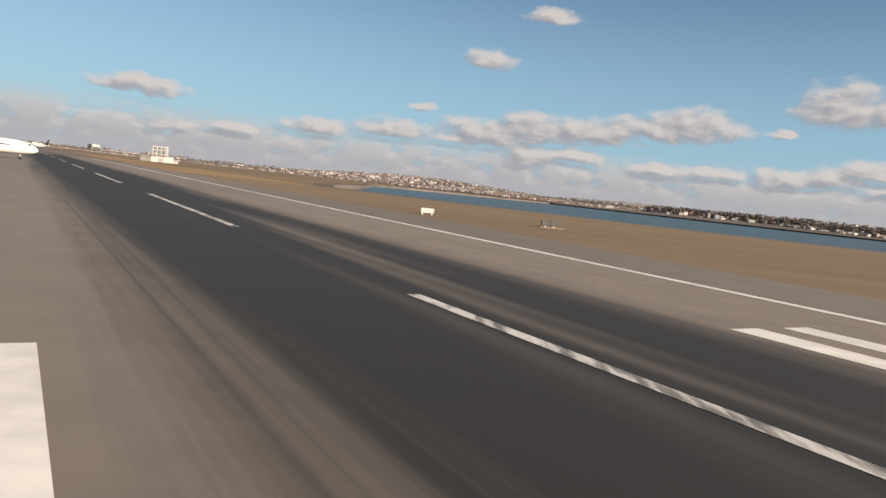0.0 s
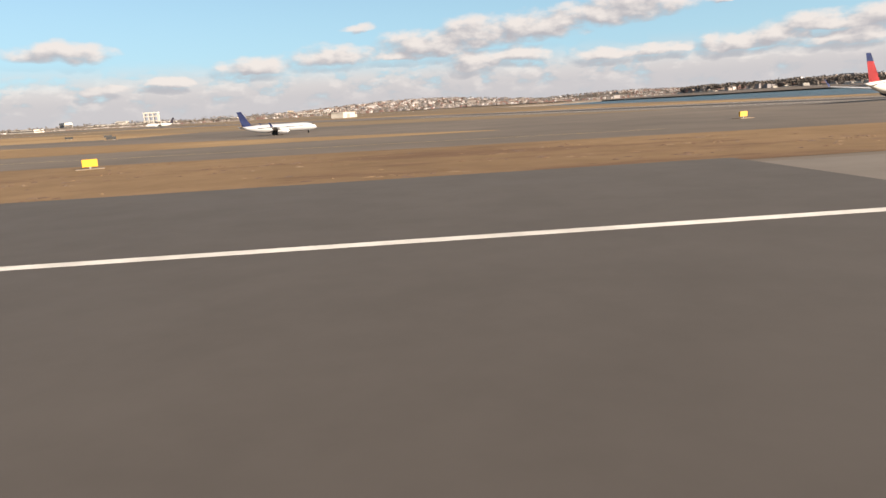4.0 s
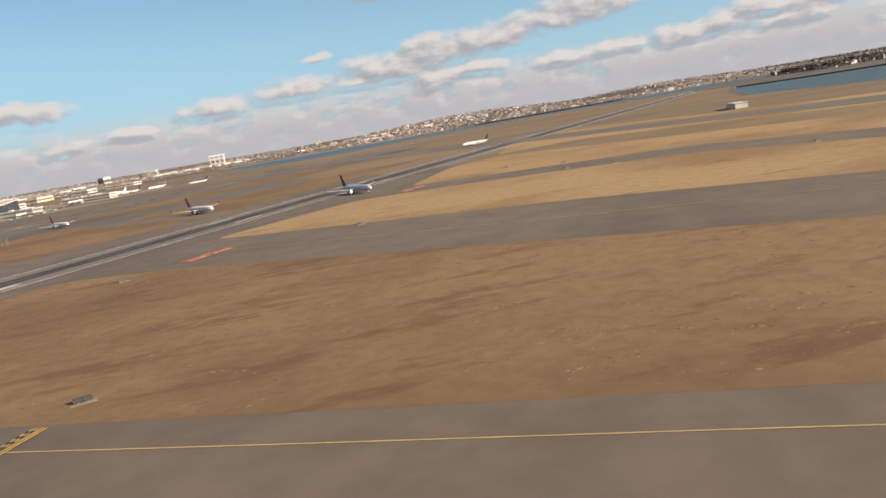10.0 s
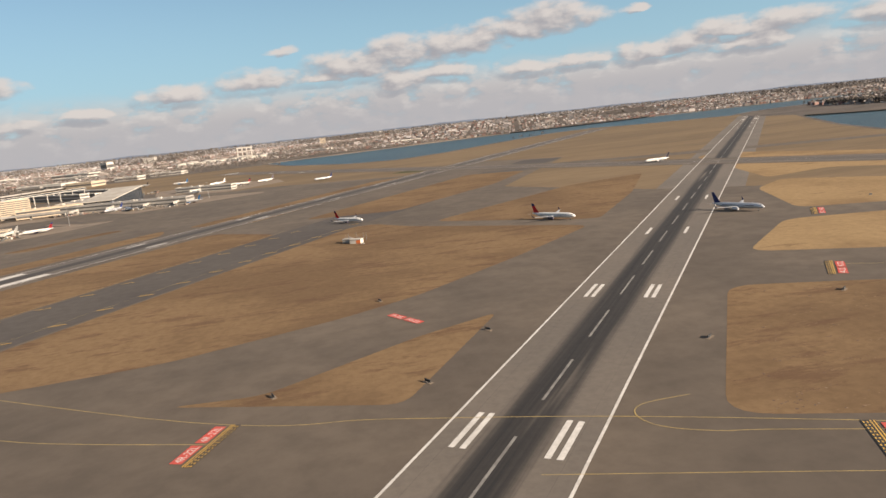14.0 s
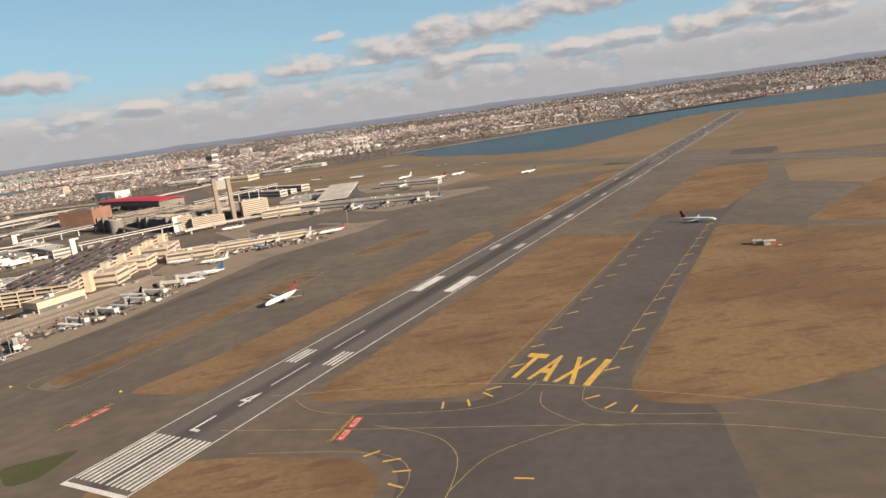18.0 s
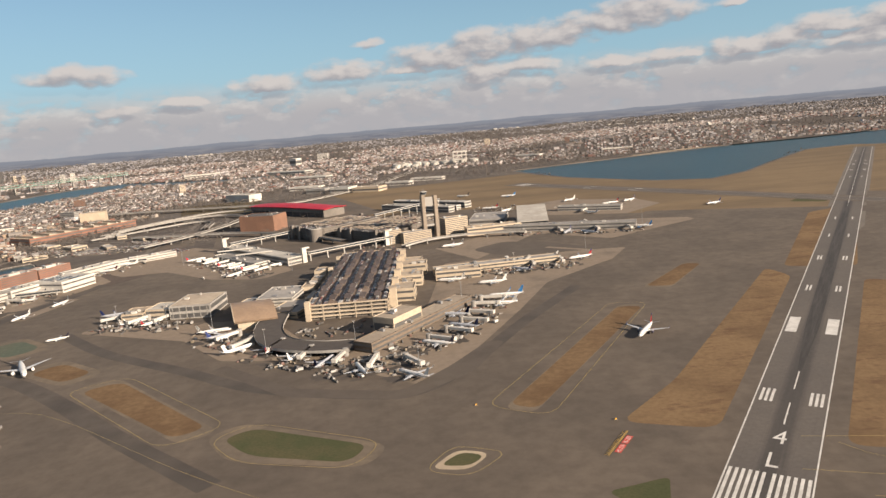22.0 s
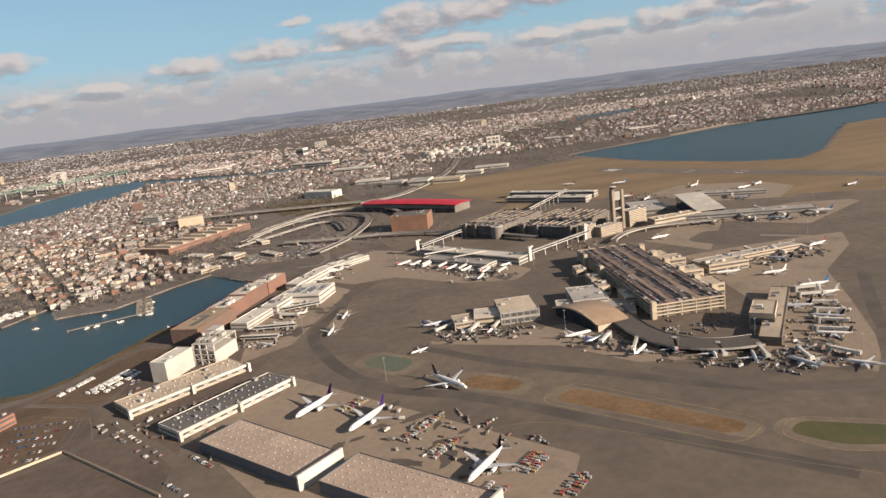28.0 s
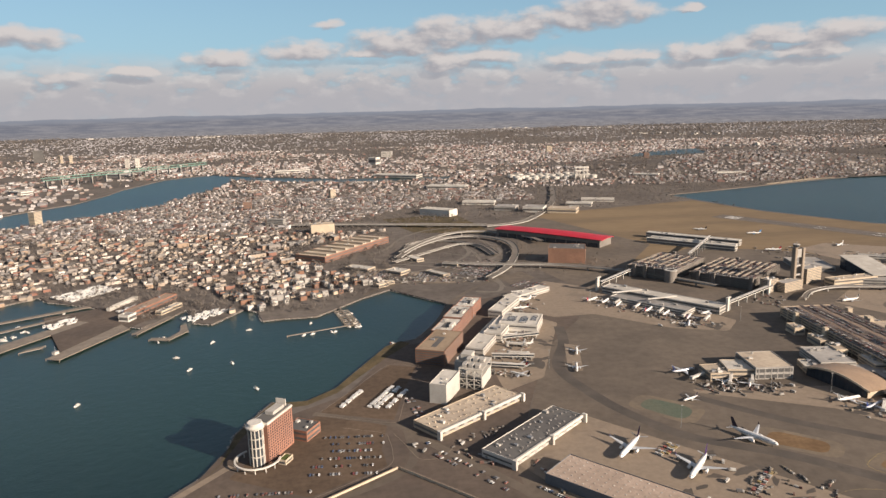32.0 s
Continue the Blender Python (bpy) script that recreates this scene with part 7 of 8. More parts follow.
# ---- elevated roads ----
def road(points, width, z, label, elevated=True, top=None):
    t = thing("elevated_road" if elevated else "road", pose(0, 0, 0), label, "road", kind="structure")
    line = bow(points, 6)
    part("roadway", ribbon(line, width, z), top or (SHOULDER if elevated else ASPHALT), t)
    if elevated:
        for s in (-1, 1):
            pts = [Vector(p) for p in line]
            bm = bmesh.new()
            prev = None
            for i, p in enumerate(pts):
                d = (pts[min(i + 1, len(pts) - 1)] - pts[max(i - 1, 0)]).normalized()
                q = p + Vector((-d.y, d.x)) * s * width / 2
                cur = (bm.verts.new((*q, z - 1.6)), bm.verts.new((*q, z + 1.0)))
                if prev:
                    bm.faces.new((prev[0], cur[0], cur[1], prev[1]))
                prev = cur
            part("barrier", bm, GREY_WALL, t)
        for i in range(2, len(line) - 1, 4):
            x, y = line[i]
            part("pier", boxed(x - 1.2, y - 1.2, 0, x + 1.2, y + 1.2, z - 0.3), GREY_WALL, t)
    return t


road([(-980, 1640), (-930, 1760), (-850, 1860), (-760, 1880), (-690, 1800), (-690, 1660), (-740, 1500), (-800, 1400)], 16, 8, "curving elevated highway ramp")
road([(-970, 1690), (-910, 1810), (-820, 1925), (-720, 1935), (-630, 1850), (-600, 1760)], 14, 10, "curving elevated highway ramp")
road([(-990, 1600), (-900, 1700), (-820, 1780), (-760, 1760), (-740, 1640)], 10, 6, "curving highway ramp")
road([(-1300, 2200), (-1050, 2150), (-880, 2100), (-700, 2050)], 22, 9, "elevated highway beyond the depot")
road([(-700, 2050), (-560, 2120), (-380, 2500), (-250, 3000)], 22, 5, "highway going north")
road([(-880, 1560), (-760, 1520), (-620, 1480), (-480, 1380), (-380, 1250)], 12, 9, "elevated terminal road")
road([(-408, 800), (-410, 760), (-405, 700), (-385, 658), (-350, 636), (-312, 630)], 30, 7, "curved upper roadway in front of the terminal", True, DARK_ASPHALT)
road([(-270, 1140), (-230, 1180), (-160, 1200), (-60, 1180)], 10, 8, "curved upper roadway at the far terminal")
for pts, w, z in (([(-1240, 560), (-1120, 590), (-1014, 650), (-1004, 720), (-1022, 758), (-1116, 802)], 10, 0.10), ([(-1004, 735), (-970, 690), (-880, 560), (-860, 420)], 12, 0.12), ([(-960, 1060), (-930, 1150), (-880, 1290), (-800, 1400)], 9, 0.10), ([(-1060, 1345), (-980, 1420), (-880, 1400), (-800, 1430), (-720, 1440)], 12, 0.14)):
    road(pts, w, z, "asphalt service road by the harbour", False)


for pts, w, z in (([(-1130, 1480), (-1000, 1500), (-880, 1560), (-800, 1700), (-820, 1850)], 10, 0.16), ([(-760, 1900), (-720, 1700), (-800, 1560), (-900, 1480), (-980, 1460)], 9, 0.18), ([(-1000, 1440), (-900, 1425), (-760, 1480), (-650, 1560), (-600, 1660)], 9, 0.20),
                  ([(-1180, 1620), (-1080, 1640), (-980, 1600), (-900, 1560)], 8, 0.22), ([(-870, 1750), (-800, 1800), (-740, 1770), (-740, 1690), (-800, 1660), (-860, 1700)], 7, 0.24)):
    road(pts, w, z, "grey road winding between the highway ramps", False, SHOULDER)
for pts, w, z in (([(-962, 1721), (-941, 1827), (-883, 1859), (-815, 1833), (-772, 1762), (-751, 1646)], 9, 3.5), ([(-974, 1623), (-894, 1597), (-828, 1479), (-782, 1387), (-795, 1318), (-838, 1326)], 9, 0.26), ([(-815, 1833), (-788, 1691), (-785, 1516), (-777, 1350)], 8, 0.28),
                  ([(-1367, 2421), (-1289, 2410), (-1187, 2473), (-1060, 2581), (-940, 2629), (-813, 2660), (-638, 2691)], 16, 0.20), ([(-1010, 1560), (-960, 1500), (-880, 1470), (-820, 1400)], 7, 0.30), ([(-1300, 2230), (-1100, 2210), (-900, 2180), (-720, 2120)], 9, 0.20), ([(-1060, 1700), (-1000, 1800), (-960, 1930), (-880, 2040), (-760, 2080)], 9, 0.22)):
    road(pts, w, z, "grey road winding between the highway ramps", z > 1, SHOULDER)
for pts, top, label in (([(-965, 1525), (-890, 1502), (-868, 1400), (-940, 1420)], CONCRETE, "pale asphalt car park by the highway"), ([(-889, 1628), (-796, 1525), (-800, 1462), (-892, 1545)], ASPHALT, "asphalt car park between the ramps"),
                        ([(-775, 1422), (-718, 1478), (-699, 1412), (-755, 1345)], ASPHALT, "asphalt lot beside the terminal road"), ([(-1090, 1500), (-1010, 1470), (-985, 1540), (-1070, 1590)], CONCRETE, "pale concrete yard behind the sheds"),
                        ([(-920, 2012), (-800, 1972), (-690, 1950), (-760, 2330), (-1010, 2290)], SCRUB, "rough brown scrub inside the interchange")):
    paving("car_park", pts, 0.15, top, label, 6)
car_field("lot_cars", pose(-955, 1432, 0.2, 0, 0, -17), 9, 26, 8.6, 3.0, "parked cars in the lot by the highway", (3, 6))
car_field("lot_cars", pose(-885, 1552, 0.2, 0, 0, -47), 12, 18, 8.6, 3.0, "parked cars between the ramps", (2, 5, 8))
car_field("lot_cars", pose(-762, 1352, 0.2, 0, 0, -45), 6, 18, 9.0, 3.0, "parked cars beside the terminal road", (2,))
car_field("lot_cars", pose(-1078, 1500, 0.2, 0, 0, -20), 9, 20, 8.8, 3.0, "parked cars behind the sheds", (4,))


def kerb(points, label="pale concrete kerb"):
    line = bow(points, 5)
    t = part("kerb", ribbon(line, 0.6, 0.22), CONCRETE)
    return tagged(t, label, "kerb", kind="structure")


kerb([(-1112, 798), (-1070, 780), (-1028, 764), (-1016, 764), (-1012, 780), (-1000, 857)])
kerb([(-1104, 610), (-1060, 640), (-1028, 664), (-1024, 690), (-1027, 720), (-1034, 738), (-1080, 758)])
kerb([(-1022, 735), (-1011, 710), (-1004, 690), (-995, 672), (-974, 672), (-960, 690)])
kerb([(-1108, 806), (-1070, 868), (-1022, 950), (-984, 936)])

# ---- harbour: piers, boats, breakwater ----
def pier(points, width, label):
    t = thing("pier", pose(0, 0, 0), label, "pier", "harbour piers")
    part("deck", sheet([tuple(p) for p in points], 0.4, 1.2), WOOD, t)
    for i in range(len(points)):
        x, y = points[i]
        part("timber_post", tube(bmesh.new(), [((x, y, -6), 0.5, 0.5, "z"), ((x, y, 1.2), 0.5, 0.5, "z")], 8), WOOD, t)
    return t


pier([(-1537, 1062), (-1514, 1053), (-1458, 1196), (-1481, 1226)], 0, "long timber pier with a white hut at its end")
pier([(-1632, 1085), (-1650, 1130), (-1570, 1262), (-1545, 1250)], 0, "broad timber pier in the harbour")
pier([(-1592, 1096), (-1588, 1112), (-1566, 1128), (-1566, 1116)], 0, "short floating dock in the harbour")
pier([(-1710, 1262), (-1716, 1274), (-1590, 1364), (-1580, 1352)], 0, "long narrow timber pier beside an inlet")
pier([(-1680, 1205), (-1686, 1214), (-1600, 1300), (-1592, 1292)], 0, "narrow timber pier with moored craft")
pier([(-1444, 1165), (-1434, 1160), (-1400, 1255), (-1412, 1262)], 0, "short grey timber pier in the harbour")
pier([(-1406, 1128), (-1372, 1121), (-1352, 1165), (-1366, 1206), (-1374, 1200), (-1366, 1166), (-1376, 1134), (-1404, 1138)], 0, "crooked timber wharf with moored craft")
pier([(-1106, 1262), (-1103, 1263), (-1075, 1152), (-1078, 1151)], 0, "floating marina dock for small boats")
pier([(-1182, 1108), (-1182, 1111), (-1076, 1154), (-1075, 1151)], 0, "floating marina breakwater dock")
for i in range(9):
    u = i / 8
    pier([(-1100 + 24 * u - 12, 1240 - 88 * u - 3), (-1100 + 24 * u - 12, 1240 - 88 * u - 1.4), (-1100 + 24 * u + 12, 1240 - 88 * u + 3.4), (-1100 + 24 * u + 12, 1240 - 88 * u + 1.8)], 0, "short floating finger dock in the marina")
hut_pier = thing("pier_hut", pose(-1531, 1082, 0.4, 0, 0, -22), "small white hut with a mast at the pier end", "hut")
part("wall", boxed(-3, -4, 0, 3, 4, 4), WHITE_WALL, hut_pier)
part("roof", boxed(-3.4, -4.4, 4, 3.4, 4.4, 4.5), GREY_ROOF, hut_pier)
part("mast", boxed(-0.2, -0.2, 4.5, 0.2, 0.2, 13), STEEL, hut_pier)


def boat(length, hull, label):
    t = thing("boat", pose(0, 0, 0), label, "boat", "boats in the harbour")
    bm = bmesh.new()
    a = [bm.verts.new(c) for c in ((-0.14 * length, -0.5 * length, 0.9), (0.14 * length, -0.5 * length, 0.9), (0.16 * length, 0.1 * length, 1.0), (0, 0.5 * length, 1.4), (-0.16 * length, 0.1 * length, 1.0))]
    b = [bm.verts.new((v.co.x * 0.7, v.co.y * 0.94, -0.4)) for v in a]
    bm.faces.new(a)
    bm.faces.new(list(reversed(b)))
    for i in range(5):
        j = (i + 1) % 5
        bm.faces.new((a[i], b[i], b[j], a[j]))
    bmesh.ops.recalc_face_normals(bm, faces=bm.faces)
    part("hull", bm, hull, t)
    part("cabin", boxed(-0.09 * length, -0.25 * length, 0.9, 0.09 * length, 0.12 * length, 0.9 + 0.16 * length, bevel=0.1), WHITE_WALL, t)
    part("mast", tube(bmesh.new(), [((0, 0.05 * length, 0.9), 0.08, 0.08, "z"), ((0, 0.05 * length, 0.9 + 0.8 * length), 0.05, 0.05, "z")], 6), STEEL, t)
    return t


white_boat = boat(11, HULL, "small white boat moored in the harbour")
white_boat.matrix_basis = pose(-1251, 1004, -2.9, 0, 0, 40)
red_boat = boat(18, ORANGE, "red-hulled tug moored at the quay")
red_boat.matrix_basis = pose(-1013, 1046, -2.9, 0, 0, 20)
for x, y in ((-1307, 986), (-1421, 880), (-1252, 1161), (-1150, 1180), (-1300, 1105), (-1200, 900), (-1340, 1040)):
    copy_thing(white_boat, pose(x, y, -2.9, 0, 0, rnd.uniform(0, 360)))
for k in range(46):
    u = rnd.random()
    base = rnd.choice(((-1154, 1113, -1080, 1149), (-1074, 1150, -1097, 1245), (-1390, 1130, -1360, 1180), (-1690, 1240, -1600, 1320), (-1660, 1160, -1600, 1280)))
    copy_thing(white_boat, pose(base[0] + (base[2] - base[0]) * u + rnd.uniform(-12, 12), base[1] + (base[3] - base[1]) * u + rnd.uniform(-12, 12), -2.9, 0, 0, rnd.uniform(0, 360)))
def boat_yard(name, m, columns, rows, label):
    """Laid-up boats, too close together to tell apart."""
    verts, faces = [], []
    for i in range(columns):
        for j in range(rows):
            if rnd.random() < 0.25:
                continue
            x, y, L, W, h = i * 10 + rnd.uniform(-2, 2), j * 4.6 + rnd.uniform(-1, 1), rnd.uniform(3, 5.5), rnd.uniform(1.1, 1.7), rnd.uniform(1.8, 3.6)
            k = len(verts)
            verts += [(x - L, y - W, h), (x + L * 0.4, y - W, h), (x + L * 1.2, y, h + 0.5), (x + L * 0.4, y + W, h), (x - L, y + W, h), (x - L, y, 0.2), (x + L * 0.7, y, 0.2)]
            faces += [(k, k + 1, k + 2, k + 3, k + 4), (k, k + 5, k + 6, k + 1), (k + 1, k + 6, k + 2), (k + 2, k + 6, k + 3), (k + 3, k + 6, k + 5, k + 4), (k + 4, k + 5, k)]
    me = bpy.data.meshes.new(name)
    me.from_pydata(verts, [], faces)
    ob = part(name, me, HULL)
    ob.matrix_basis = m
    return tagged(ob, label, "boats", kind="stuff")


boat_yard("laid_up_boats", pose(-1352, 1215, 0.2, 0, 0, 50), 8, 9, "white boats laid up for winter in the yard")
boat_yard("laid_up_boats", pose(-1630, 1400, 0.2, 0, 0, 55), 11, 16, "white boats laid up for winter in the yard")
paving("wharf", [(-1516, 1069), (-1461, 1203), (-1431, 1265), (-1440, 1325), (-1546, 1350), (-1640, 1290)], 0.35, YARD, "worn brown wharf of the boat yard", 3)
boat_yard("laid_up_boats", pose(-1590, 1215, 0.35, 0, 0, 58), 6, 7, "white boats laid up for winter on the wharf")
boat_yard("laid_up_boats", pose(-1500, 1300, 0.35, 0, 0, 60), 5, 5, "white boats laid up for winter in the yard")
building("shipyard_shed", -1462, 1335, 24, 125, 9, -20, BRICK, COPPER_ROOF, "long brick shipyard shed by the piers", "shed", 1, 3)
building("shipyard_shed", -1478, 1250, 20, 22, 12, -20, WHITE_WALL, GREY_ROOF, "white boat shed by the piers", "shed", 1, 2)
building("shipyard_shed", -1522, 1356, 8, 84, 6, -17, WHITE_WALL, WHITE_ROOF, "long narrow white shed in the boat yard", "shed", 0, 0)
building("shipyard_shed", -1420, 1300, 14, 60, 7, -22, TAN_WALL, WHITE_ROOF, "low tan workshop by the piers", "shed", 1, 2)
building("waterside_shed", -1022, 1400, 28, 12, 7, 40, TAN_WALL, WHITE_ROOF, "small cream shed by the basin", "shed", 1, 0)

bridge_far = thing("steel_bridge", pose(-2385, 4140, 0, 0, 0, 53), "long green steel truss bridge over the river", "bridge")
part("deck", boxed(-520, -10, 38, 520, 10, 41), GREEN_STEEL, bridge_far)
for i in range(26):
    part("truss_post", boxed(-520 + i * 41, -10, 41, -518 + i * 41, -8, 52 + 10 * math.exp(-((i - 13) / 4) ** 2)), GREEN_STEEL, bridge_far)
for i in range(13):
    part("pier", boxed(-500 + i * 82, -7, -4, -495 + i * 82, 7, 38), GREY_WALL, bridge_far)
for s in (-9, 9):
    part("chord", boxed(-520, s - 0.7, 51, 520, s + 0.7, 52.5), GREEN_STEEL, bridge_far)

# ---- town ----
def inside(p, poly):
    x, y = p
    hit = False
    for (x0, y0), (x1, y1) in zip(poly, poly[1:] + poly[:1]):
        if (y0 > y) != (y1 > y) and x < (x1 - x0) * (y - y0) / (y1 - y0) + x0:
            hit = not hit
    return hit


CREEK = [(400, 3840), (560, 4250), (800, 4760), (1060, 4960), (1400, 5080), (1300, 4700), (960, 4280), (700, 3960), (450, 3640)]
CLEAR = [CREEK, [(-1140, 1560), (-1000, 1430), (-860, 1360), (-600, 1400), (-100, 1700), (300, 1700), (200, 2700), (-200, 2620), (-640, 2640), (-900, 2520), (-1010, 2200), (-1300, 2180), (-1300, 2110), (-1000, 2060), (-1260, 1850)],
         [(-450, 3250), (140, 3250), (140, 3560), (-450, 3560)], FIELD, [(-1229, 2158), (-957, 2445), (-762, 2697), (-560, 2640), (-900, 2300), (-1100, 2060)],
         [(-1720, 1300), (-1330, 1150), (-1290, 1330), (-1400, 1440), (-1540, 1480), (-1640, 1560), (-1720, 1500)], [(-1240, 1190), (-1050, 1250), (-990, 1380), (-1020, 1440), (-1110, 1350), (-1250, 1280)]]
TOWNS = [AIRPORT, WEST,
         [(1867, 1741), (2100, 1500), (2500, 1250), (3200, 950), (4600, 900), (4600, 2700), (2600, 2800), (2050, 2350), (1890, 2000)]]
BOUNDS = [(min(p[0] for p in q), max(p[0] for p in q), min(p[1] for p in q), max(p[1] for p in q)) for q in CLEAR]


def free(x, y):
    if not any(inside((x, y), q) for q in TOWNS):
        return False
    return not any(b[0] < x < b[1] and b[2] < y < b[3] and inside((x, y), q) for q, b in zip(CLEAR, BOUNDS))


hrnd = random.Random(21)


SHED_SITES = ((1800, 11060), (2090, 10020), (2460, 7210), (1950, 5190), (1940, 4690), (1110, 10790), (-3380, 10390), (-5190, 11100), (2180, 7770))


def built_up(x, y):
    """Share of the ground that is built on: the far country is broken by long strips of woods and marsh."""
    return 0.62 + 1.5 * noise.noise(Vector((x / 1100, y / 620, 4.7))) + 0.7 * noise.noise(Vector((x / 330, y / 240, 1.3)))


def lots(x0, x1, y0, y1, ang, pitch, depth, keep, loose=2.0, patchy=False):
    """House lots in a street grid over a stretch of the plan."""
    c, s = math.cos(radians(ang)), math.sin(radians(ang))
    cx, cy = (x0 + x1) / 2, (y0 + y1) / 2
    reach = math.hypot(x1 - x0, y1 - y0) / 2
    out = []
    rows = int(reach / depth)
    for j in range(-rows, rows):
        v = j * depth + (j // 2) * 9
        for i in range(int(-reach / pitch), int(reach / pitch)):
            if i % 14 == 0 or hrnd.random() > keep:
                continue
            u = i * pitch
            x, y = cx + u * c - v * s, cy + u * s + v * c
            if x0 < x < x1 and y0 < y < y1 and free(x, y) and (not patchy or hrnd.random() < built_up(x, y)):
                out.append((x + hrnd.uniform(-loose, loose), y + hrnd.uniform(-loose, loose), ang + hrnd.choice((0, 90)) + hrnd.uniform(-4, 4)))
    return out


paving("water_creek", CREEK, 1.2, WATER, "tidal creek running inland beyond the tank farm", 20)
near = lots(-2250, -1000, 1240, 2120, 28, 11.5, 18, 0.54)
mid = lots(-2250, -400, 2120, 3000, -20, 14, 22, 0.68) + lots(-2000, 150, 3000, 4000, 15, 18, 28, 0.5)
east = lots(1860, 4600, 900, 2800, 20, 17, 26, 0.26)
hill_town = lots(150, 3600, 2960, 4900, -15, 16, 25, 0.56, 2.0, True)
west = lots(-5500, -2100, 2400, 4600, 10, 24, 36, 0.46, 9, True)
far = lots(-4600, 4600, 4000, 6500, 5, 17, 27, 0.42, 9, True)
farthest = lots(-7500, 7500, 6500, 13000, 12, 48, 66, 0.5, 40, True)


def houses(name, places, size, label, hill=None, paint=None):
    """All these houses in one mesh: walls with gables or flat tops, and roofs."""
    verts, faces, mats = [], [], []
    for x, y, ang in places:
        w, d = hrnd.uniform(6.5, 10.5) * size, hrnd.uniform(8, 15) * size
        h = hrnd.choice((4, 5.5, 6.5, 7.5)) * (1 + (size - 1) * 0.3)
        if hrnd.random() < 0.045:
            w, d, h = w * hrnd.uniform(1.4, 2.4), d * hrnd.uniform(1.5, 3), h * hrnd.uniform(1.0, 1.7)
        ridge = 0 if hrnd.random() < 0.62 else hrnd.uniform(2, 3.5) * size
        c, s = math.cos(radians(ang)), math.sin(radians(ang))
        z = hill(x, y) if hill else 0.0
        k = len(verts)
        for px, py, pz in ((-w, -d, -3), (w, -d, -3), (w, d, -3), (-w, d, -3), (-w, -d, h), (w, -d, h), (w, d, h), (-w, d, h), (0, -d, h + ridge), (0, d, h + ridge)):
            px, py = px / 2, py / 2
            verts.append((x + px * c - py * s, y + px * s + py * c, z + pz))
        if ridge:
            fs = ((0, 1, 5, 4), (1, 2, 6, 5), (2, 3, 7, 6), (3, 0, 4, 7), (4, 5, 8), (6, 7, 9), (5, 6, 9, 8), (7, 4, 8, 9))
            ms = (0, 0, 0, 0, 0, 0, 1, 1)
        else:
            fs = ((0, 1, 5, 4), (1, 2, 6, 5), (2, 3, 7, 6), (3, 0, 4, 7), (4, 5, 6, 7))
            ms = (0, 0, 0, 0, 1)
        faces += [tuple(k + i for i in f) for f in fs]
        mats += ms
    me = bpy.data.meshes.new(name)
    me.from_pydata(verts, [], faces)
    me.materials.append(paint or HAZED_PAINT)
    me.materials.append(HOUSE_ROOF)
    me.polygons.foreach_set("material_index", mats)
    ob = part(name, me, None)
    return tagged(ob, label, "houses", kind="stuff")


HOUSE_WHITE = surface("weathered_white_boards", (0.46, 0.43, 0.385), (0.36, 0.335, 0.30), 0.2, 0.8, fine=1.2, fine_mix=0.35, vary=0.4)


def one_house(w, d, h, ridge, paint, roof, label):
    t = thing("house", pose(0, 0, 0), label, "house", "waterfront houses")
    bm = bmesh.new()
    box(bm, -w / 2, -d / 2, -0.5, w / 2, d / 2, h)
    part("wall", bm, paint, t)
    bm = bmesh.new()
    e = 0.35
    vs = [bm.verts.new(c) for c in ((-w / 2 - e, -d / 2 - e, h), (w / 2 + e, -d / 2 - e, h), (w / 2 + e, d / 2 + e, h), (-w / 2 - e, d / 2 + e, h), (0, -d / 2 - e, h + ridge), (0, d / 2 + e, h + ridge))]
    for q in ((3, 2, 1, 0), (0, 1, 4), (2, 3, 5), (1, 2, 5, 4), (3, 0, 4, 5)):
        bm.faces.new([vs[k] for k in q])
    part("roof", bm, roof, t)
    part("chimney", boxed(w * 0.2, d * 0.1, h, w * 0.2 + 0.8, d * 0.1 + 0.8, h + ridge + 1.2), BRICK, t)
    for k in range(2):
        part("glazing", boxed(-w / 2 + 1, -d / 2 - 0.06, 1.1 + k * 3, w / 2 - 1, -d / 2 + 0.06, 2.4 + k * 3), GLASS, t)
    return t


near.sort(key=lambda p: (p[0] + 1050) ** 2 + (p[1] - 1350) ** 2)
models = [one_house(*a) for a in ((8, 11, 7.5, 2.4, HOUSE_WHITE, GREY_ROOF, "three-storey white wooden house with a grey roof"), (9, 13, 8.5, 0.6, BROWN_WALL, DARK_ROOF, "three-storey brick row house with a flat roof"),
                                  (8, 11, 6.2, 3.0, TAN_WALL, DARK_ROOF, "small tan wooden house with a dark gable roof"), (8, 11, 8.5, 0.6, HOUSE_WHITE, GREY_ROOF, "white triple-decker house with a flat roof"),
                                  (8, 12, 9, 2.4, GREY_WALL, GREY_ROOF, "grey clapboard house with a pitched roof"))]
for i, (x, y, a) in enumerate(near[:125]):
    k = hrnd.randrange(5)
    if i < 5:
        models[i].matrix_basis = pose(x, y, 0, 0, 0, a)
    else:
        copy_thing(models[k], pose(x, y, 0, 0, 0, a))
houses("town_houses", near[125:], 1.0, "dense three-storey houses of the town in many paints", None, HOUSE_PAINT)
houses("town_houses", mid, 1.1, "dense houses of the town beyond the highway")


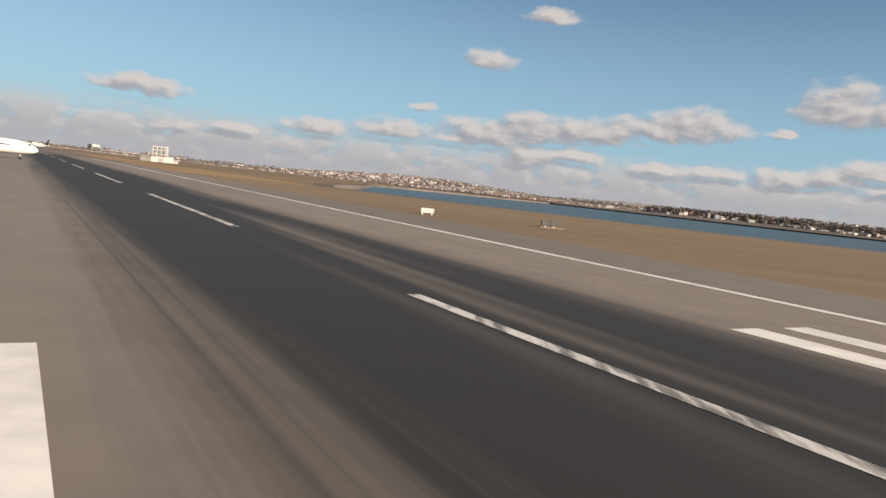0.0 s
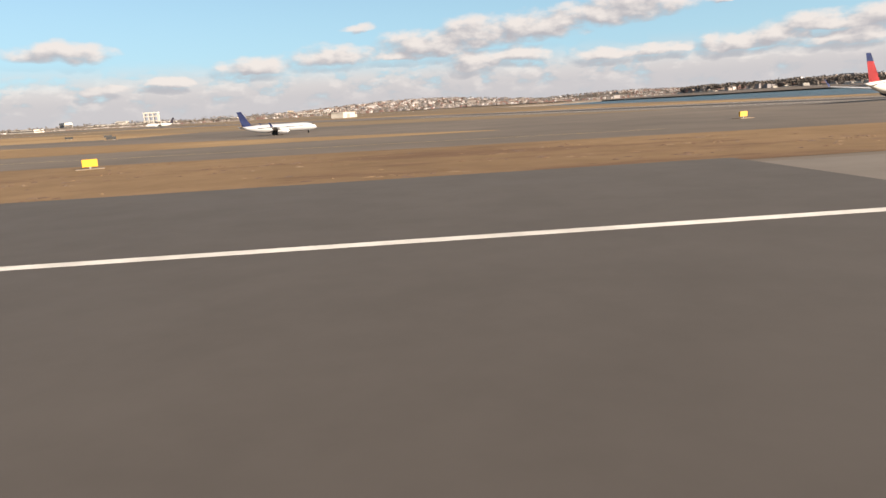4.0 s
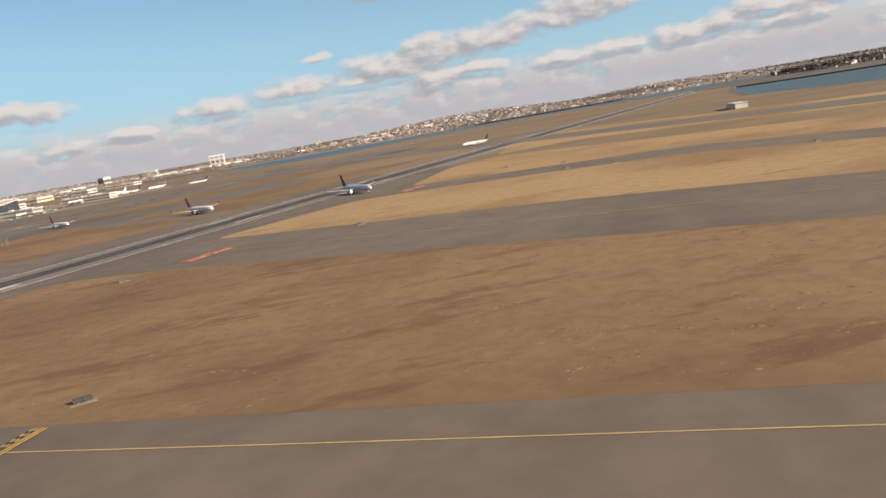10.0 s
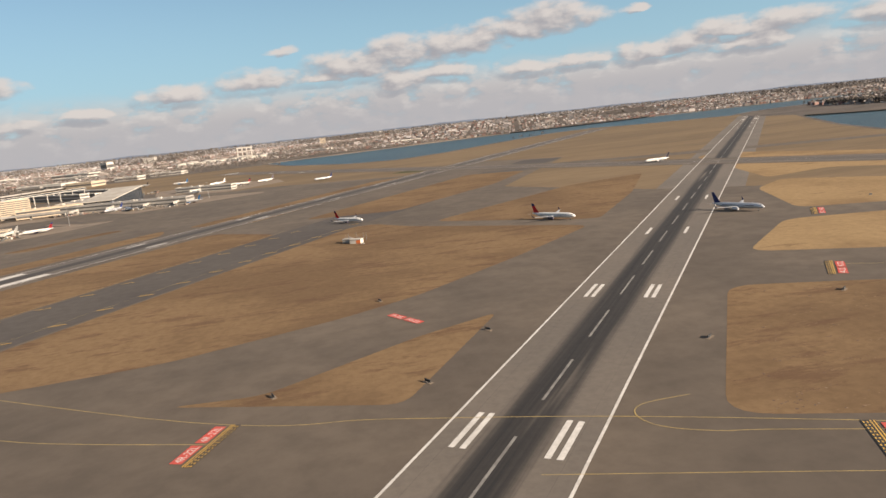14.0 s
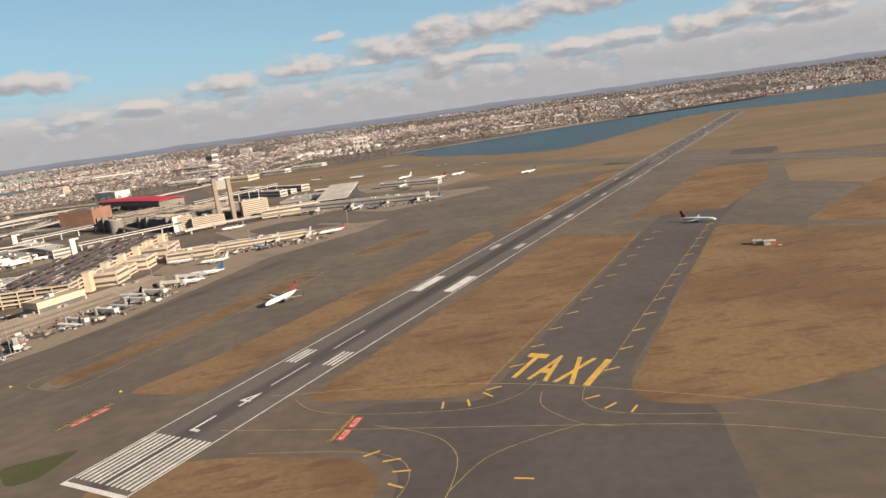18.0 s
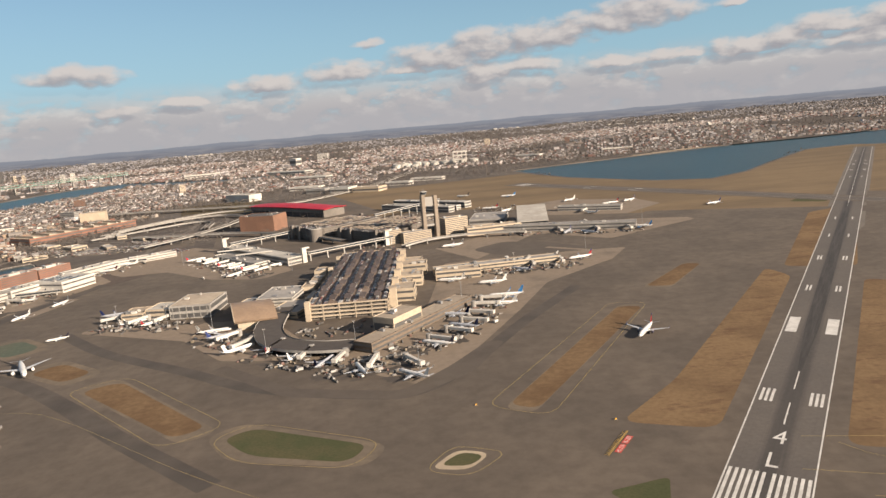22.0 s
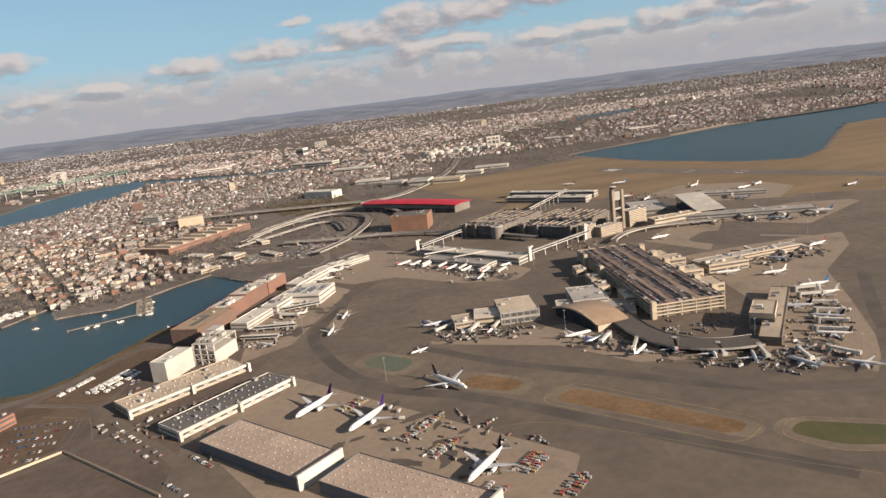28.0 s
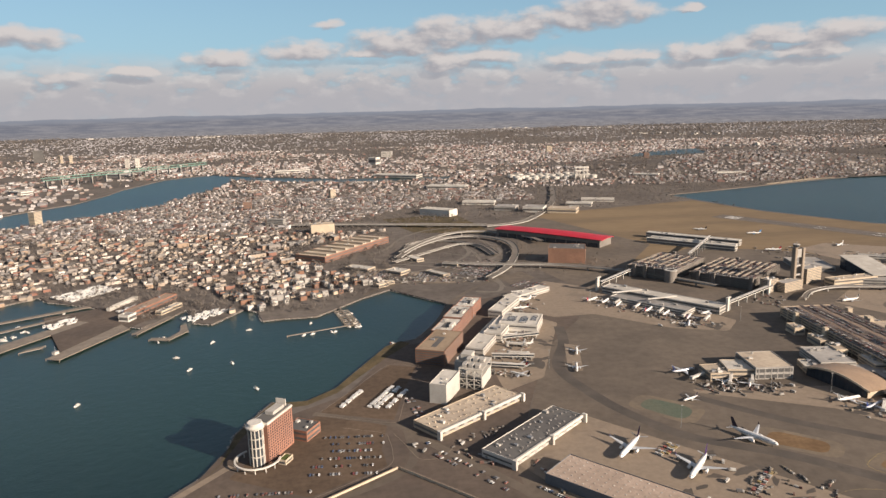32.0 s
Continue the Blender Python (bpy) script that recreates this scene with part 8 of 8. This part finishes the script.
def east_hill(x, y):
    k = 20 * math.exp(-((x - 2350) / 420) ** 2 - ((y - 1850) / 330) ** 2)
    k = max(k, 50 * math.exp(-((x - 1180) / 640) ** 2 - ((y - 3800) / 440) ** 2))
    return max(k, 38 * math.exp(-((x - 2500) / 700) ** 2 - ((y - 4250) / 500) ** 2)) + (1.5 if y < 2850 else 0)


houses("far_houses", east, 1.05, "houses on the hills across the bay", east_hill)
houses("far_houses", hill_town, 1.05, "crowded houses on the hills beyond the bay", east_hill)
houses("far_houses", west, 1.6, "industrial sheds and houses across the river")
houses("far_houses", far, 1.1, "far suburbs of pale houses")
houses("far_houses", farthest, 1.3, "farthest suburbs of pale houses under the hills", None, HAZED_SUBURB_PAINT)


houses("far_sheds", [(hrnd.gauss(cx, 130), hrnd.gauss(cy, 60), hrnd.uniform(0, 180)) for cx, cy in SHED_SITES for _ in range(9)], 3.6, "large pale sheds of the far business parks", None, PALE_GREY_WALL)


def knoll(name, x, y, rx, ry, h, label):
    bm = bmesh.new()
    rows = []
    for i in range(7):
        k = i / 6
        rows.append([bm.verts.new((x + rx * 1.9 * k * math.cos(a), y + ry * 1.9 * k * math.sin(a), h * math.exp(-(1.9 * k) ** 2) - (0.9 if i == 6 else 0.4))) for a in [2 * math.pi * j / 28 for j in range(28)]])
    for a, b in zip(rows, rows[1:]):
        for j in range(28):
            q = (a[j], b[j], b[(j + 1) % 28], a[(j + 1) % 28])
            if (q[0].co - q[3].co).length > 1e-4:
                bm.faces.new(q)
    bmesh.ops.remove_doubles(bm, verts=bm.verts, dist=0.01)
    bmesh.ops.recalc_face_normals(bm, faces=bm.faces)
    return tagged(part(name, bm, LAND), label, "hill", kind="structure")


knoll("hill", 2350, 1850, 420, 330, 20, "low wooded hill across the bay")
knoll("hill", 1180, 3800, 640, 440, 50, "town hill beyond the runway end")
knoll("hill", 2500, 4250, 700, 500, 38, "long town hill beyond the bay")


# ---- bare winter trees ----
def trees(name, places, size, label):
    """Bare crowns: short forked stems under ragged tufts of twigs."""
    verts, faces = [], []
    for x, y, z in places:
        h = hrnd.uniform(7, 12) * size
        r = h * 0.42
        k = len(verts)
        w = 0.28 * size
        verts += [(x - w, y - w, z), (x + w, y - w, z), (x, y + w, z), (x, y, z + h * 0.6)]
        faces += [(k, k + 1, k + 3), (k + 1, k + 2, k + 3), (k + 2, k, k + 3)]
        for _ in range(13):
            a, e, q = hrnd.uniform(0, 6.283), hrnd.uniform(-0.5, 1.2), hrnd.uniform(0.35, 1.0) * r
            px, py, pz = x + q * math.cos(a) * math.cos(e), y + q * math.sin(a) * math.cos(e), z + h * 0.55 + q * math.sin(e)
            s = hrnd.uniform(0.24, 0.42) * r
            k = len(verts)
            verts += [(px + hrnd.uniform(-s, s), py + hrnd.uniform(-s, s), pz + hrnd.uniform(-s, s)) for _ in range(4)]
            faces += [(k, k + 1, k + 2), (k + 1, k + 2, k + 3)]
    me = bpy.data.meshes.new(name)
    me.from_pydata(verts, [], faces)
    return tagged(part(name, me, TWIGS), label, "trees", kind="stuff")


def scatter(x0, x1, y0, y1, count, hill=None):
    out = []
    while len(out) < count:
        x, y = hrnd.uniform(x0, x1), hrnd.uniform(y0, y1)
        if any(inside((x, y), q) for q in TOWNS) and not inside((x, y), FIELD):
            out.append((x, y, hill(x, y) if hill else 0))
    return out


trees("bare_trees", scatter(-2200, -1000, 1240, 2150, 4600), 1.0, "bare brown street trees between the houses")
trees("bare_trees", [p for p in scatter(-1240, -560, 2060, 2700, 1500) if inside(p[:2], CLEAR[4])], 0.9, "dark bare scrub beside the highway")
trees("bare_trees", [p for p in scatter(-1300, -480, 1420, 2350, 1100) if not (-740 < p[0] and p[1] > 1880)], 0.8, "bare brown scrub and trees by the highway")
trees("bare_trees", scatter(-2200, 1200, 2150, 4000, 8500), 1.2, "bare brown trees among the far houses")
trees("bare_trees", scatter(1860, 4600, 900, 2800, 6500, east_hill), 1.15, "bare dark woods on the hills across the bay")
shore_trees, shore_homes = [], []
for (x0, y0), (x1, y1) in (((1890, 2000), (1867, 1741)), ((1867, 1741), (2100, 1500)), ((2100, 1500), (2500, 1250)), ((2500, 1250), (3200, 950)), ((3200, 950), (4600, 900))):
    for _ in range(int(math.hypot(x1 - x0, y1 - y0) * 1.6)):
        u, v = hrnd.random(), hrnd.uniform(24, 90)
        px, py = x0 + (x1 - x0) * u + v * 0.7, y0 + (y1 - y0) * u + v
        shore_trees.append((px, py, east_hill(px, py)))
        if hrnd.random() < 0.045:
            shore_homes.append((x0 + (x1 - x0) * u + v * 0.2, y0 + (y1 - y0) * u + 6 + v * 0.2, hrnd.uniform(0, 180)))
houses("shore_houses", shore_homes, 1.25, "white wooden houses along the far shore", None, HOUSE_WHITE)
trees("bare_trees", shore_trees, 1.5, "bare dark trees along the far shore")
trees("bare_trees", scatter(150, 3600, 2960, 4900, 4200, east_hill), 1.3, "bare trees on the town hills")
trees("bare_trees", [p for p in scatter(-6500, 6500, 3600, 12000, 15000) if built_up(p[0], p[1]) < 0.55], 3.0, "bare woods of the far country")
rock_verts, rock_faces = [], []
shore = AIRPORT[1:34]
for (x0, y0), (x1, y1) in zip(shore, shore[1:]):
    n = int(math.hypot(x1 - x0, y1 - y0) / 2.2)
    for i in range(n):
        u = (i + hrnd.random()) / n
        px, py = x0 + (x1 - x0) * u + hrnd.uniform(-3, 2), y0 + (y1 - y0) * u + hrnd.uniform(-3, 2)
        k, s = len(rock_verts), hrnd.uniform(0.6, 1.6)
        rock_verts += [(px + a * s * hrnd.uniform(0.7, 1.2), py + b * s * hrnd.uniform(0.7, 1.2), -1.6 + c * s) for a, b, c in ((-1, 0, 0), (1, 0, 0), (0, -1, 0), (0, 1, 0), (0, 0, 1), (0, 0, -1))]
        rock_faces += [tuple(k + q for q in f) for f in ((0, 2, 4), (2, 1, 4), (1, 3, 4), (3, 0, 4), (2, 0, 5), (1, 2, 5), (3, 1, 5), (0, 3, 5))]
me = bpy.data.meshes.new("riprap")
me.from_pydata(rock_verts, [], rock_faces)
tagged(part("riprap", me, GREY_WALL), "grey rock armour along the harbour edge", "rocks", kind="stuff")


# tufts and clods in the grass by the take-off runway
def tufts(name, lawns, count, label):
    verts, faces = [], []
    for poly in lawns:
        x0, x1, y0, y1 = min(p[0] for p in poly), max(p[0] for p in poly), min(p[1] for p in poly), max(p[1] for p in poly)
        made = 0
        while made < count:
            cx, cy = hrnd.uniform(x0, x1), y0 + (y1 - y0) * hrnd.random() ** 1.3
            if not inside((cx, cy), poly):
                continue
            for _ in range(hrnd.choice((3, 6, 14))):
                x, y = cx + hrnd.gauss(0, 3.0), cy + hrnd.gauss(0, 0.8)
                r, h, k = hrnd.uniform(0.12, 0.5), hrnd.uniform(0.02, 0.07), len(verts)
                a = hrnd.uniform(0, 6.28)
                verts += [(x + r * math.cos(a + 1.57 * i) * (1.6 if i % 2 else 0.8), y + r * math.sin(a + 1.57 * i), 0.07) for i in range(4)] + [(x + hrnd.uniform(-r, r) * 0.4, y, 0.08 + h)]
                faces += [(k, k + 1, k + 4), (k + 1, k + 2, k + 4), (k + 2, k + 3, k + 4), (k + 3, k, k + 4)]
                made += 1
    me = bpy.data.meshes.new(name)
    me.from_pydata(verts, [], faces)
    return tagged(part(name, me, CLODS), label, "grass", kind="stuff")


CLODS = mixed_paint("grass_clods", ((0.16, 0.098, 0.052), (0.11, 0.060, 0.036), (0.19, 0.122, 0.066), (0.085, 0.048, 0.032), (0.13, 0.078, 0.044)), 0.95)
tufts("grass_tufts", ([(470, 168), (535, 280), (587, 258), (732, 168), (789, 132), (900, 106), (1010, 84), (1160, 68), (1165, 46), (1000, 46), (800, 46), (757, 58), (610, 114)],), 4500, "worn tufts and clods of winter grass")


# a light on a concrete pad, and the low walls by the harbour road
pad = thing("pad_light", pose(805, 44, 0.14), "small orange light on a square concrete pad", "runway light")
part("pad", boxed(-1.0, -0.8, -0.05, 1.0, 0.8, 0.08), CONCRETE, pad)
part("lamp", tube(bmesh.new(), [((0, 0, 0.08), 0.16, 0.16, "z"), ((0, 0, 0.7), 0.10, 0.10, "z")], 10), ORANGE, pad)
for x0, y0, x1, y1 in ((-1100, 598, -1020, 656), (-1018, 655, -898, 537)):
    length = math.hypot(x1 - x0, y1 - y0)
    lw = thing("low_wall", pose(x0, y0, 0, 0, 0, -math.degrees(math.atan2(x1 - x0, y1 - y0))), "low tan concrete wall beside the harbour road", "wall", "low harbour walls")
    part("wall", boxed(-0.5, 0, 0, 0.5, length, 2.4), TAN_WALL, lw)
    part("coping", boxed(-0.7, 0, 2.4, 0.7, length, 2.7), CONCRETE, lw)

# ---- the model's scale: all is drawn above in full metres and set down at 46 : 100, as the path is ----
SCALE = 0.46
shrink = Matrix.Scale(SCALE, 4)
for me in bpy.data.meshes:
    me.transform(shrink)
for ob in bpy.data.objects:
    if ob.type in ("MESH", "EMPTY"):
        ob.location = ob.location * SCALE
